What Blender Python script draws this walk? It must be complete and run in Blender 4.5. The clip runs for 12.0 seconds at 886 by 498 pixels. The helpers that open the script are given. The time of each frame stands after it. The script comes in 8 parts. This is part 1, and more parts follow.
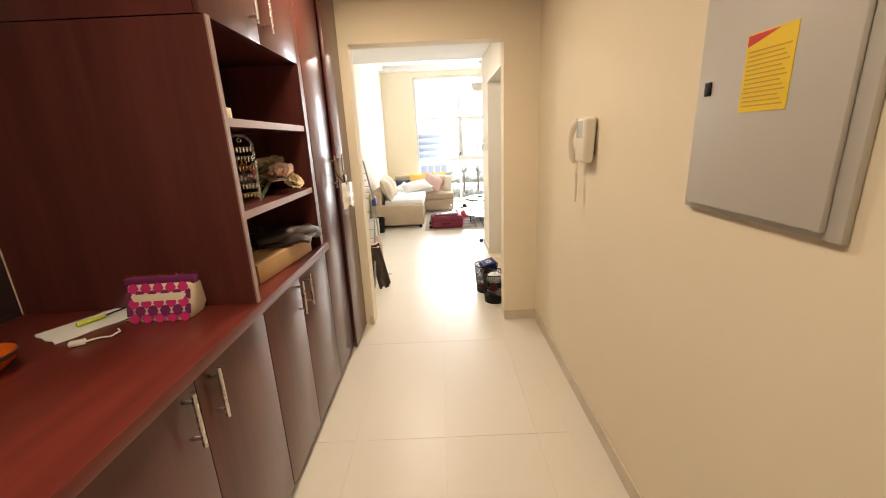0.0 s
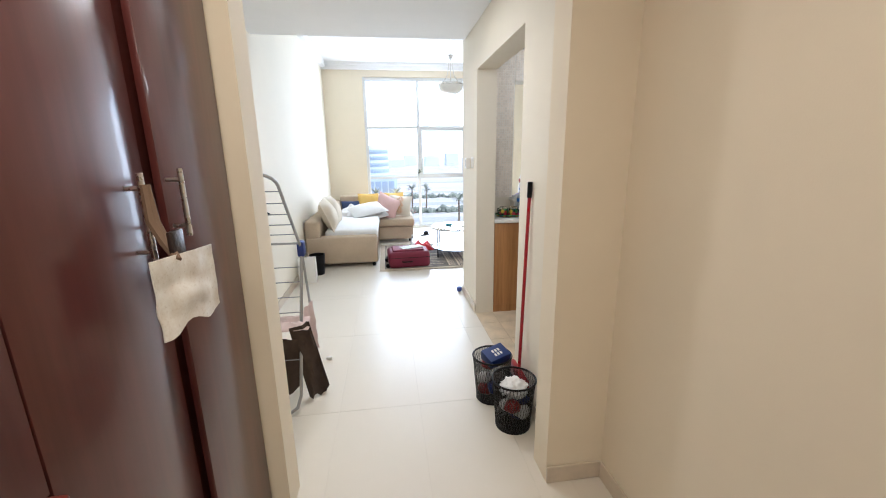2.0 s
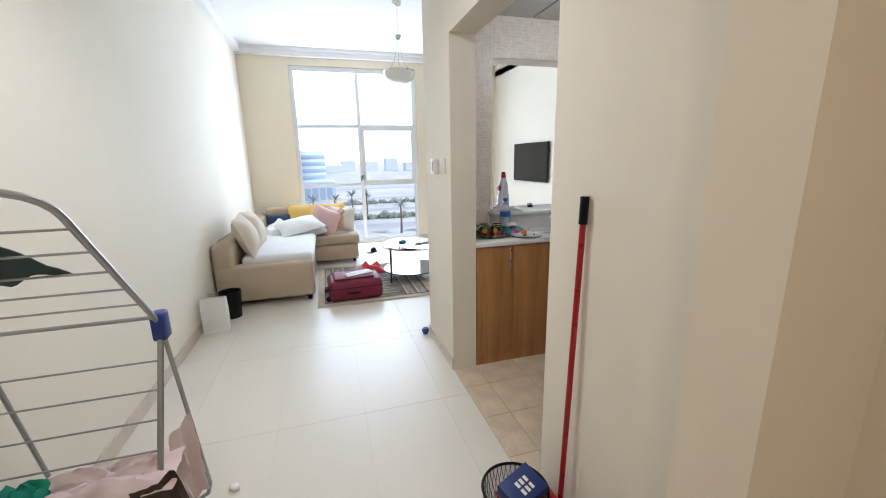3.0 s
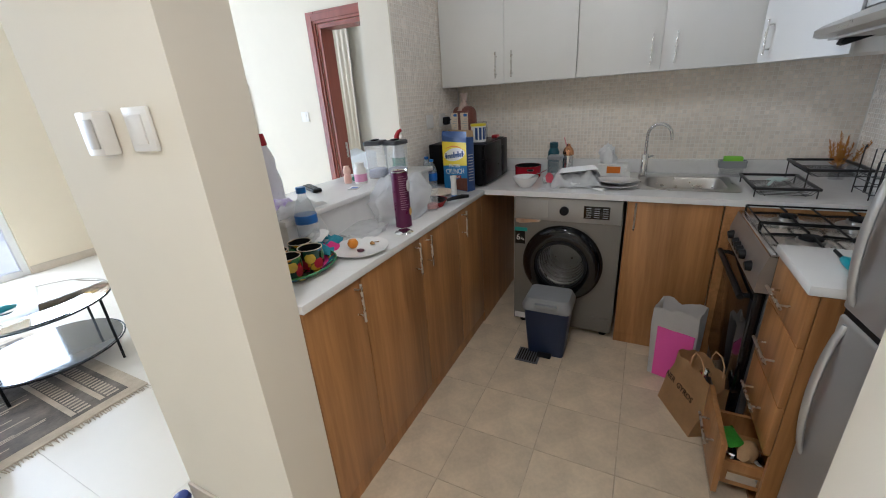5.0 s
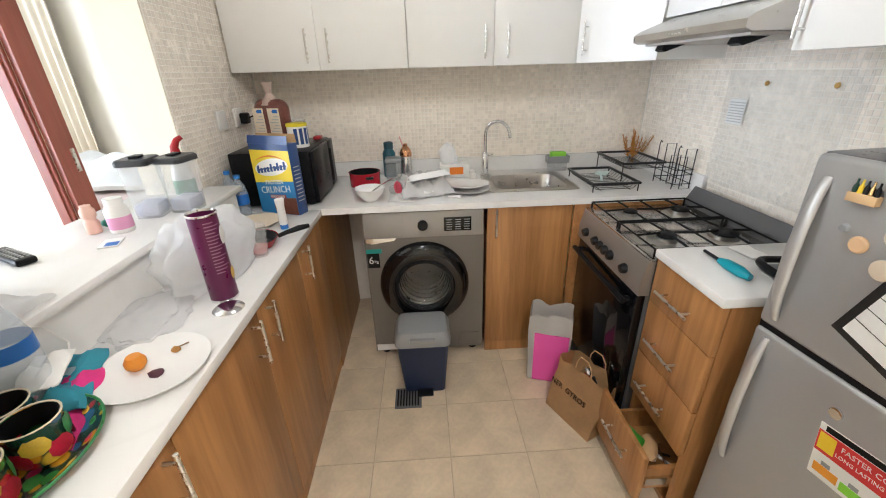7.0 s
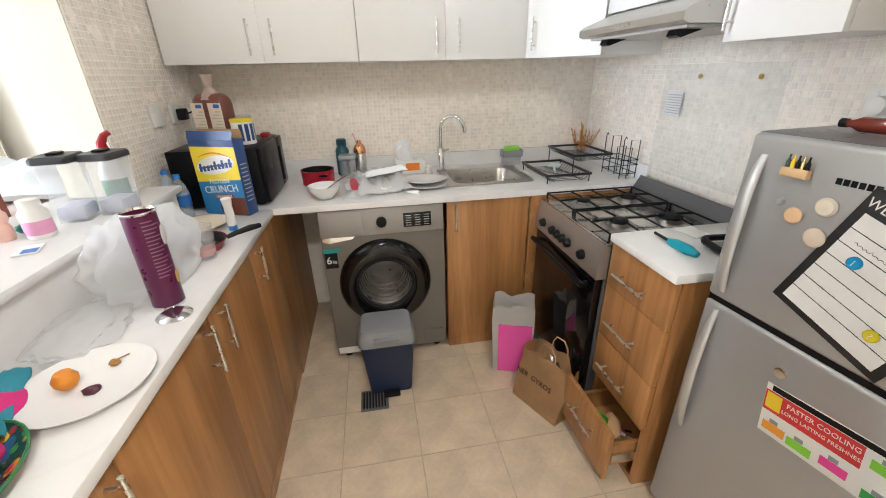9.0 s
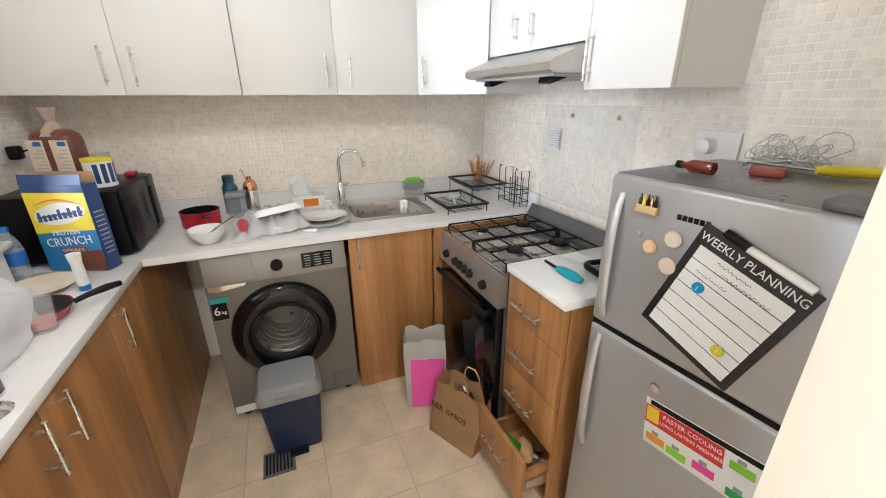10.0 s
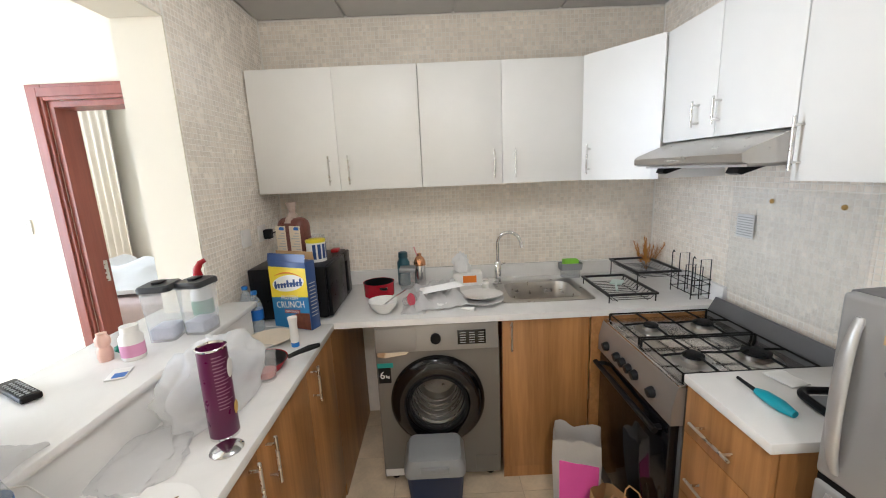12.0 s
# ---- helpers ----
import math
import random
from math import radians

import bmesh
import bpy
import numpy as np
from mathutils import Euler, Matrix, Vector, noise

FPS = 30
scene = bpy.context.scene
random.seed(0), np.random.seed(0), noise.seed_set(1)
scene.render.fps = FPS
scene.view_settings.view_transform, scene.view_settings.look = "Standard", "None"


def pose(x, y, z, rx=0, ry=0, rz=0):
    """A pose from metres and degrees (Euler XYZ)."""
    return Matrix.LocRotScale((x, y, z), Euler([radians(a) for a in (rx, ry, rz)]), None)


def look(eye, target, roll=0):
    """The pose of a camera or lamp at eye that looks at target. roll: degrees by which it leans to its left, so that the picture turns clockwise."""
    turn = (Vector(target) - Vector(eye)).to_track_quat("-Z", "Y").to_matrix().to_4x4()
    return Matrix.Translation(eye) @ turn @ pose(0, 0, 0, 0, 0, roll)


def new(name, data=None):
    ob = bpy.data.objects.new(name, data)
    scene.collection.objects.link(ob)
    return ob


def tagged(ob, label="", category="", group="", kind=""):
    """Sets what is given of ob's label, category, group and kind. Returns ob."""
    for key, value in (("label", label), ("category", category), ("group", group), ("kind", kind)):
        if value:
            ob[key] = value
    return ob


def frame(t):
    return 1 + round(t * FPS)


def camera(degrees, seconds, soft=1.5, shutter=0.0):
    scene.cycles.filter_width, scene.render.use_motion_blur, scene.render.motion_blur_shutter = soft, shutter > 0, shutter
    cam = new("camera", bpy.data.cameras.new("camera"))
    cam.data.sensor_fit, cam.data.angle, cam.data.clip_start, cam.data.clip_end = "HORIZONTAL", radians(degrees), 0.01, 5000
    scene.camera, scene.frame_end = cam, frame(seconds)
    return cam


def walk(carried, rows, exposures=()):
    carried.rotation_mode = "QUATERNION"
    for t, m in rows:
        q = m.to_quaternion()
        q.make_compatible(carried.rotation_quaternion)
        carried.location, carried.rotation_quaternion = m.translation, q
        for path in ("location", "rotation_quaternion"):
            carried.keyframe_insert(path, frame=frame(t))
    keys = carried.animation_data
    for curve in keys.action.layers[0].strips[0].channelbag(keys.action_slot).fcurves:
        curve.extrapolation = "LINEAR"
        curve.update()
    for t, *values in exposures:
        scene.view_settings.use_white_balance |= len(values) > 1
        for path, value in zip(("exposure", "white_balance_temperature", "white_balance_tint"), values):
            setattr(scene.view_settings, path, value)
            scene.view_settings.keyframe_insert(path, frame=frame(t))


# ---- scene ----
cam = camera(97.2, 12.0, soft=1.05)
PATH = [
    (0, (0.434, 2.186, 1.523), (0.428, 4.113, 0.986), -2.6),
    (0.5, (0.470, 2.442, 1.501), (0.412, 4.359, 0.935), -2.2),
    (1, (0.393, 2.894, 1.517), (0.416, 4.827, 1.005), -3.1),
    (1.5, (0.326, 3.366, 1.485), (0.446, 5.305, 1.008), -1.9),
    (2, (0.267, 3.864, 1.482), (0.532, 5.790, 1.016), -0.8),
    (2.5, (0.264, 4.348, 1.479), (0.683, 6.245, 1.006), -0.5),
    (2.7, (0.274, 4.576, 1.467), (0.733, 6.471, 1.020), -0.9),
    (4.3, (0.301, 6.046, 1.426), (1.560, 7.470, 0.803), -0.7),
    (4.5, (0.358, 6.162, 1.406), (1.736, 7.466, 0.772), -1.6),
    (5, (0.529, 6.460, 1.435), (2.184, 7.321, 0.714), -3.9),
    (5.5, (0.836, 6.609, 1.398), (2.636, 7.013, 0.626), -4.6),
    (6, (0.974, 6.753, 1.424), (2.782, 6.699, 0.570), -2.6),
    (6.5, (0.958, 6.788, 1.462), (2.772, 6.698, 0.625), -1.7),
    (8.5, (0.944, 6.842, 1.484), (2.787, 6.809, 0.708), -1.6),
    (9, (0.959, 6.824, 1.438), (2.756, 6.522, 0.614), -1.4),
    (9.5, (0.974, 6.797, 1.439), (2.728, 6.261, 0.642), -0.7),
    (10, (0.988, 6.752, 1.479), (2.709, 6.033, 0.757), -0.3),
    (10.5, (0.977, 6.760, 1.478), (2.745, 6.122, 0.795), -1.4),
    (11, (0.967, 6.802, 1.483), (2.810, 6.325, 0.870), -1.9),
    (11.5, (0.965, 6.815, 1.531), (2.891, 6.543, 1.064), -2.8),
    (12, (0.993, 6.785, 1.573), (2.955, 6.763, 1.184), -2.6),
]
walk(cam, [(t, look(eye, target, roll)) for t, eye, target, roll in PATH],
     exposures=[(0, 0.2, 6700, 12), (0.5, 0.2, 5600, 5), (1.0, 0.15, 5450, 7), (1.5, 0.1, 5300, 10), (2.5, -0.25, 5450, 10), (4.3, -0.48, 5200, 10), (4.7, -0.38, 5250, 10), (5.3, 0.12, 5500, 10), (6.0, 0.66, 5700, 10), (8.5, 0.75, 5780, 10), (10.5, 0.83, 5700, 10), (12, 0.50, 5740, 10)])

# ---- world, sun and daylight ----
world = bpy.data.worlds.new("world")
scene.world = world
world.use_nodes = True
wn = world.node_tree
sky = wn.nodes.new("ShaderNodeTexSky")
sky.sky_type = 'NISHITA'
sky.sun_disc = False
sky.sun_elevation, sky.sun_rotation = radians(54), radians(122)
sky.dust_density = 3.0
wn.links.new(sky.outputs[0], wn.nodes["Background"].inputs[0])
wn.nodes["Background"].inputs[1].default_value = 0.15

sun = new("sun", bpy.data.lights.new("sun", "SUN"))
sun.data.energy, sun.data.angle, sun.data.color = 4.5, radians(0.6), (1.0, 0.95, 0.86)
sun.matrix_world = look((0.9 + 4.0, 12 - 2.5, 6.5), (0.9, 12, 0))


def window_light(name, x0, x1, z0, z1, y, power):
    lamp = new(name, bpy.data.lights.new(name, "AREA"))
    lamp.data.shape, lamp.data.size, lamp.data.size_y = 'RECTANGLE', x1 - x0, z1 - z0
    lamp.data.energy, lamp.data.color = power, (0.93, 0.97, 1.0)
    lamp.matrix_world = look(((x0 + x1) / 2, y, (z0 + z1) / 2), ((x0 + x1) / 2, y - 1, (z0 + z1) / 2))
    return lamp


window_light("window_daylight", -0.1, 1.9, 0.1, 2.9, 12.012, 150)
# Added lamp that brightens the bedroom from a window out of view.
window_light("bedroom_fill_daylight", 4.4, 6.0, 0.6, 2.4, 12.012, 55)


def ceiling_glow(name, x, y, z, power, size=0.16, col=(1.0, 0.82, 0.6)):
    lamp = new(name, bpy.data.lights.new(name, "AREA"))
    lamp.data.shape, lamp.data.size = 'DISK', size
    lamp.data.energy, lamp.data.color = power, col
    lamp.matrix_world = look((x, y, z), (x, y, 0))
    return lamp


# hall_light_a and hall_light_b are unseen, assumed from the hall's warm tone.
ceiling_glow("hall_light_a", 0.05, 2.6, 2.515, 18, 0.4)
ceiling_glow("corridor_light", 0.09, 6.62, 2.525, 20, 0.12, (1.0, 0.9, 0.78))
ceiling_glow("hall_light_b", 0.05, 4.3, 2.515, 18, 0.4)
# Unseen lamp added to lift the kitchen's wall cabinets and drawers.
kitchen_fill = new("kitchen_fill_light", bpy.data.lights.new("kitchen_fill_light", "POINT"))
kitchen_fill.data.energy, kitchen_fill.data.color, kitchen_fill.data.shadow_soft_size = 11, (1.0, 0.93, 0.83), 0.10
kitchen_fill.location = (1.95, 6.92, 2.28)


# ---- materials ----
def shader(name):
    m = bpy.data.materials.new(name)
    m.use_nodes = True
    return m, m.node_tree, m.node_tree.nodes["Principled BSDF"]


def rgb(c):
    return (c[0], c[1], c[2], 1.0)


def mat(name, col, rough=0.5, metal=0.0, var=0.08, scale=5.0, bump=0.0, bscale=60.0, second=None, spec=0.5, coat=0.0, per_island=0.0, per_object=0.0, alpha=1.0):
    """A painted, plastic, metal or stone surface: two scales of variation and fine relief."""
    m, t, p = shader(name)
    n, l = t.nodes, t.links
    tc = n.new("ShaderNodeTexCoord")
    a = n.new("ShaderNodeTexNoise")
    a.inputs["Scale"].default_value, a.inputs["Detail"].default_value = scale, 5
    b = n.new("ShaderNodeTexNoise")
    b.inputs["Scale"].default_value, b.inputs["Detail"].default_value = scale * 9, 3
    l.new(tc.outputs["Object"], a.inputs["Vector"])
    l.new(tc.outputs["Object"], b.inputs["Vector"])
    mixf = n.new("ShaderNodeMath")
    mixf.operation = 'MULTIPLY_ADD'
    l.new(b.outputs[0], mixf.inputs[0])
    mixf.inputs[1].default_value = 0.35
    l.new(a.outputs[0], mixf.inputs[2])
    ramp = n.new("ShaderNodeValToRGB")
    dark = [c * (1 - var) for c in col] if second is None else second
    ramp.color_ramp.elements[0].position, ramp.color_ramp.elements[1].position = 0.45, 0.9
    ramp.color_ramp.elements[0].color = rgb(dark)
    ramp.color_ramp.elements[1].color = rgb([min(1, c * (1 + var * 0.4)) for c in col])
    l.new(mixf.outputs[0], ramp.inputs[0])
    out = ramp.outputs[0]
    if per_island or per_object:
        src = n.new("ShaderNodeNewGeometry").outputs["Random Per Island"] if per_island else n.new("ShaderNodeObjectInfo").outputs["Random"]
        amount = per_island or per_object
        mr = n.new("ShaderNodeMapRange")
        mr.inputs["To Min"].default_value, mr.inputs["To Max"].default_value = 1 - amount, 1 + amount * 0.6
        l.new(src, mr.inputs["Value"])
        mul = n.new("ShaderNodeVectorMath")
        mul.operation = 'SCALE'
        l.new(out, mul.inputs[0])
        l.new(mr.outputs[0], mul.inputs["Scale"])
        out = mul.outputs[0]
    l.new(out, p.inputs["Base Color"])
    rr = n.new("ShaderNodeMapRange")
    rr.inputs["To Min"].default_value, rr.inputs["To Max"].default_value = max(0.02, rough - 0.08), min(1, rough + 0.08)
    l.new(b.outputs[0], rr.inputs["Value"])
    l.new(rr.outputs[0], p.inputs["Roughness"])
    p.inputs["Metallic"].default_value = metal
    p.inputs["Specular IOR Level"].default_value = spec
    p.inputs["Coat Weight"].default_value = coat
    if alpha < 1:
        p.inputs["Alpha"].default_value = alpha
    if bump:
        c = n.new("ShaderNodeTexNoise")
        c.inputs["Scale"].default_value, c.inputs["Detail"].default_value = bscale, 4
        l.new(tc.outputs["Object"], c.inputs["Vector"])
        bp = n.new("ShaderNodeBump")
        bp.inputs["Strength"].default_value, bp.inputs["Distance"].default_value = bump, 0.004
        l.new(c.outputs[0], bp.inputs["Height"])
        l.new(bp.outputs[0], p.inputs["Normal"])
    return m


def wood(name, light, dark, rough=0.4, stretch=(14, 14, 0.9), coat=0.0, spec=0.5):
    """Straight-grained veneer, the grain along the axis of least stretch."""
    m, t, p = shader(name)
    n, l = t.nodes, t.links
    tc = n.new("ShaderNodeTexCoord")
    mp = n.new("ShaderNodeMapping")
    mp.inputs["Scale"].default_value = stretch
    l.new(tc.outputs["Object"], mp.inputs["Vector"])
    a = n.new("ShaderNodeTexNoise")
    a.inputs["Scale"].default_value, a.inputs["Detail"].default_value, a.inputs["Distortion"].default_value = 1.0, 8, 0.5
    b = n.new("ShaderNodeTexNoise")
    b.inputs["Scale"].default_value, b.inputs["Detail"].default_value = 5.0, 4
    l.new(mp.outputs[0], a.inputs["Vector"])
    l.new(mp.outputs[0], b.inputs["Vector"])
    add = n.new("ShaderNodeMath")
    add.operation = 'MULTIPLY_ADD'
    l.new(b.outputs[0], add.inputs[0])
    add.inputs[1].default_value = 0.5
    l.new(a.outputs[0], add.inputs[2])
    ramp = n.new("ShaderNodeValToRGB")
    ramp.color_ramp.elements[0].position, ramp.color_ramp.elements[1].position = 0.5, 1.0
    ramp.color_ramp.elements[0].color, ramp.color_ramp.elements[1].color = rgb(dark), rgb(light)
    l.new(add.outputs[0], ramp.inputs[0])
    l.new(ramp.outputs[0], p.inputs["Base Color"])
    p.inputs["Roughness"].default_value, p.inputs["Coat Weight"].default_value = rough, coat
    p.inputs["Specular IOR Level"].default_value = spec
    bp = n.new("ShaderNodeBump")
    bp.inputs["Strength"].default_value, bp.inputs["Distance"].default_value = 0.06, 0.002
    l.new(b.outputs[0], bp.inputs["Height"])
    l.new(bp.outputs[0], p.inputs["Normal"])
    return m


def marble(name, base, vein):
    m, t, p = shader(name)
    n, l = t.nodes, t.links
    tc = n.new("ShaderNodeTexCoord")
    a = n.new("ShaderNodeTexNoise")
    a.inputs["Scale"].default_value, a.inputs["Detail"].default_value, a.inputs["Distortion"].default_value = 2.6, 9, 1.6
    l.new(tc.outputs["Object"], a.inputs["Vector"])
    ramp = n.new("ShaderNodeValToRGB")
    e = ramp.color_ramp.elements
    e[0].position, e[0].color = 0.44, rgb(base)
    e[1].position, e[1].color = 0.56, rgb(base)
    mid = e.new(0.5)
    mid.color = rgb(vein)
    l.new(a.outputs[0], ramp.inputs[0])
    l.new(ramp.outputs[0], p.inputs["Base Color"])
    p.inputs["Roughness"].default_value = 0.22
    return m


def glass(name, col=(1, 1, 1), rough=0.0, ior=1.45):
    m, t, p = shader(name)
    p.inputs["Base Color"].default_value = rgb(col)
    p.inputs["Transmission Weight"].default_value = 1.0
    p.inputs["Roughness"].default_value, p.inputs["IOR"].default_value = rough, ior
    return m


def thin_plastic(name, col, see=0.6, rough=0.25, milky=0.0):
    """Clear film or thin plastic: part see-through, part glossy."""
    m, t, p = shader(name)
    p.inputs["Base Color"].default_value = rgb(col)
    p.inputs["Roughness"].default_value = rough
    p.inputs["Alpha"].default_value = 1 - see
    if milky:
        tr = t.nodes.new("ShaderNodeBsdfTranslucent")
        tr.inputs["Color"].default_value = rgb(col)
        mx, ck = t.nodes.new("ShaderNodeMixShader"), t.nodes.new("ShaderNodeTexNoise")
        ck.inputs["Scale"].default_value = 35
        bp = t.nodes.new("ShaderNodeBump")
        bp.inputs["Strength"].default_value, bp.inputs["Distance"].default_value = 0.25, 0.003
        t.links.new(ck.outputs[0], bp.inputs["Height"])
        t.links.new(bp.outputs[0], p.inputs["Normal"])
        mx.inputs[0].default_value = milky
        t.links.new(p.outputs[0], mx.inputs[1])
        t.links.new(tr.outputs[0], mx.inputs[2])
        t.links.new(mx.outputs[0], t.nodes["Material Output"].inputs["Surface"])
    return m


def glow(name, col, strength):
    m, t, p = shader(name)
    p.inputs["Base Color"].default_value = rgb(col)
    p.inputs["Emission Color"].default_value = rgb(col)
    p.inputs["Emission Strength"].default_value = strength
    return m


M_WALL = mat("cream_wall_paint", (0.80, 0.71, 0.55), 0.75, var=0.03, scale=1.2, bump=0.06, bscale=220)
M_LIVING = mat("ivory_wall_paint", (0.79, 0.73, 0.61), 0.75, var=0.03, scale=1.2, bump=0.06, bscale=220)
M_CEIL = mat("white_ceiling_paint", (0.82, 0.81, 0.79), 0.85, var=0.03, scale=1.0, bump=0.05, bscale=200)
M_PANELCEIL = mat("grey_ceiling_panel", (0.55, 0.54, 0.52), 0.8, var=0.06, scale=3.0, bump=0.15, bscale=160)
M_BASE = mat("beige_skirting_tile", (0.62, 0.54, 0.43), 0.35, var=0.12, scale=6.0)
M_PORCELAIN = mat("cream_porcelain_tile", (0.72, 0.67, 0.58), 0.34, var=0.025, scale=1.6, per_object=0.015)
M_GROUT = mat("tan_grout", (0.70, 0.65, 0.56), 0.6, var=0.15, scale=20)
M_KTILE = mat("sand_stone_floor_tile", (0.68, 0.56, 0.40), 0.34, var=0.22, scale=7.0, bump=0.15, bscale=40, per_object=0.06)
M_KGROUT = mat("brown_grout", (0.54, 0.44, 0.32), 0.9, var=0.25, scale=30)
M_MOSAIC = mat("beige_glass_mosaic", (0.88, 0.80, 0.70), 0.26, var=0.08, scale=2.0, per_island=0.085)
M_MGROUT = mat("pale_mosaic_grout", (0.86, 0.82, 0.75), 0.8, var=0.06, scale=20)
M_OAK = wood("oak_veneer", (0.49, 0.245, 0.088), (0.265, 0.12, 0.039), 0.36)
M_OAKX = wood("oak_veneer_across", (0.49, 0.245, 0.088), (0.265, 0.12, 0.039), 0.36, stretch=(0.9, 14, 14))
M_MAHOG = wood("mahogany_veneer", (0.112, 0.029, 0.024), (0.066, 0.017, 0.015), 0.30, stretch=(10, 10, 0.7), spec=0.5, coat=0.25)
M_MAHOGTOP = wood("mahogany_top", (0.17, 0.030, 0.022), (0.10, 0.018, 0.013), 0.30, stretch=(10, 0.7, 10), spec=0.4)
M_SHELFEDGE = mat("pale_shelf_edge", (0.32, 0.21, 0.19), 0.4, var=0.15)
M_DOORRED = wood("red_brown_door_frame", (0.30, 0.085, 0.055), (0.20, 0.05, 0.035), 0.35)
M_WHITECAB = mat("white_laminate", (0.86, 0.85, 0.82), 0.38, var=0.03, scale=1.5)
M_MARBLE = marble("white_marble", (0.77, 0.76, 0.74), (0.745, 0.735, 0.715))
M_STEEL = mat("brushed_steel", (0.50, 0.48, 0.45), 0.3, metal=1.0, var=0.1, scale=3, bump=0.03, bscale=300)
M_CHROME = mat("polished_chrome", (0.75, 0.75, 0.75), 0.08, metal=1.0, var=0.03)
M_NICKEL = mat("satin_nickel", (0.66, 0.64, 0.61), 0.28, metal=1.0, var=0.05)
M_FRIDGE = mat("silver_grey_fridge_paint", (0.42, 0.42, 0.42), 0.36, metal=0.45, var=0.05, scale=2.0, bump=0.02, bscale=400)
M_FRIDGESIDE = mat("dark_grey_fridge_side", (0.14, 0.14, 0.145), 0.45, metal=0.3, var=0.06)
M_WASHER = mat("titanium_grey_paint", (0.20, 0.19, 0.175), 0.36, metal=0.55, var=0.05, scale=2.0)
M_BLACK = mat("black_plastic", (0.007, 0.007, 0.008), 0.4, var=0.2, spec=0.2)
M_BLACKGLOSS = mat("black_gloss", (0.005, 0.005, 0.006), 0.05, var=0.1, spec=0.5)
M_IRON = mat("black_cast_iron", (0.010, 0.010, 0.010), 0.5, var=0.3, spec=0.15, bump=0.2, bscale=200)
M_WIRE = mat("black_coated_wire", (0.012, 0.012, 0.013), 0.4, var=0.1)
M_GREYMETAL = mat("grey_panel_paint", (0.50, 0.48, 0.45), 0.45, var=0.03, scale=2.0)
M_WHITE = mat("white_plastic", (0.80, 0.78, 0.74), 0.35, var=0.03)
M_IVORY = mat("ivory_plastic", (0.78, 0.72, 0.62), 0.38, var=0.03)
M_PAPER = mat("white_paper", (0.80, 0.79, 0.76), 0.7, var=0.05, scale=12)
M_GLASS = glass("clear_glass")
M_WHITEFRAME = mat("white_window_frame", (0.78, 0.78, 0.77), 0.4, var=0.03)


# ---- builders ----
def box(bm, a, b, bev=0.0, seg=2):
    vs = [bm.verts.new((x, y, z)) for x in (a[0], b[0]) for y in (a[1], b[1]) for z in (a[2], b[2])]
    fs = [bm.faces.new([vs[i] for i in q]) for q in ((0, 1, 3, 2), (4, 6, 7, 5), (0, 4, 5, 1), (2, 3, 7, 6), (0, 2, 6, 4), (1, 5, 7, 3))]
    if bev:
        es = {e for f in fs for e in f.edges}
        bmesh.ops.bevel(bm, geom=list(es), offset=bev, segments=seg, profile=0.5, affect='EDGES')
    return bm


def BX(a, b, bev=0.0, seg=2):
    return box(bmesh.new(), a, b, bev, seg)


def ring(bm, c, ax, ay, r, n, ry=None):
    ry = r if ry is None else ry
    return [bm.verts.new(c + ax * (r * math.cos(2 * math.pi * i / n)) + ay * (ry * math.sin(2 * math.pi * i / n))) for i in range(n)]


def bridge(bm, r0, r1):
    n = len(r0)
    for i in range(n):
        bm.faces.new((r0[i], r0[(i + 1) % n], r1[(i + 1) % n], r1[i]))


def tube(bm, pts, r, n=8, closed=False, caps=True):
    """A round bar swept along points; r may be one radius or one for each point."""
    pts = [Vector(p) for p in pts]
    rs = r if isinstance(r, (list, tuple)) else [r] * len(pts)
    rings, ref = [], None
    for i, p in enumerate(pts):
        q0 = pts[i - 1] if (i > 0 or closed) else p
        q1 = pts[(i + 1) % len(pts)] if (i < len(pts) - 1 or closed) else p
        d = (q1 - q0).normalized()
        if ref is None:
            ref = Vector((0, 0, 1)) if abs(d.z) < 0.9 else Vector((1, 0, 0))
        ax = (ref - d * ref.dot(d)).normalized()
        ref = ax
        rings.append(ring(bm, p, ax, d.cross(ax), rs[i], n))
    for a, b in zip(rings, rings[1:]):
        bridge(bm, a, b)
    if closed:
        bridge(bm, rings[-1], rings[0])
    elif caps:
        bm.faces.new(list(reversed(rings[0])))
        bm.faces.new(rings[-1])
    return bm


def TB(pts, r, n=8, closed=False):
    return tube(bmesh.new(), pts, r, n, closed)


def lathe(bm, prof, n=24, at=(0, 0, 0), axis='z', sx=1.0):
    """A turned shape: prof is (radius, height) from start to end."""
    c = Vector(at)
    d, ax = {'z': (Vector((0, 0, 1)), Vector((1, 0, 0))), 'x': (Vector((1, 0, 0)), Vector((0, 1, 0))), 'y': (Vector((0, 1, 0)), Vector((1, 0, 0)))}[axis]
    ay = d.cross(ax)
    rings = []
    for r, h in prof:
        rings.append([bm.verts.new(c + d * h)] if r < 1e-6 else ring(bm, c + d * h, ax * sx, ay, r, n))
    for a, b in zip(rings, rings[1:]):
        if len(a) == 1 and len(b) == 1:
            continue
        if len(a) == 1:
            for i in range(n):
                bm.faces.new((a[0], b[(i + 1) % n], b[i]))
        elif len(b) == 1:
            for i in range(n):
                bm.faces.new((a[i], a[(i + 1) % n], b[0]))
        else:
            bridge(bm, a, b)
    return bm


def LT(prof, n=24, at=(0, 0, 0), axis='z', sx=1.0):
    return lathe(bmesh.new(), prof, n, at, axis, sx)


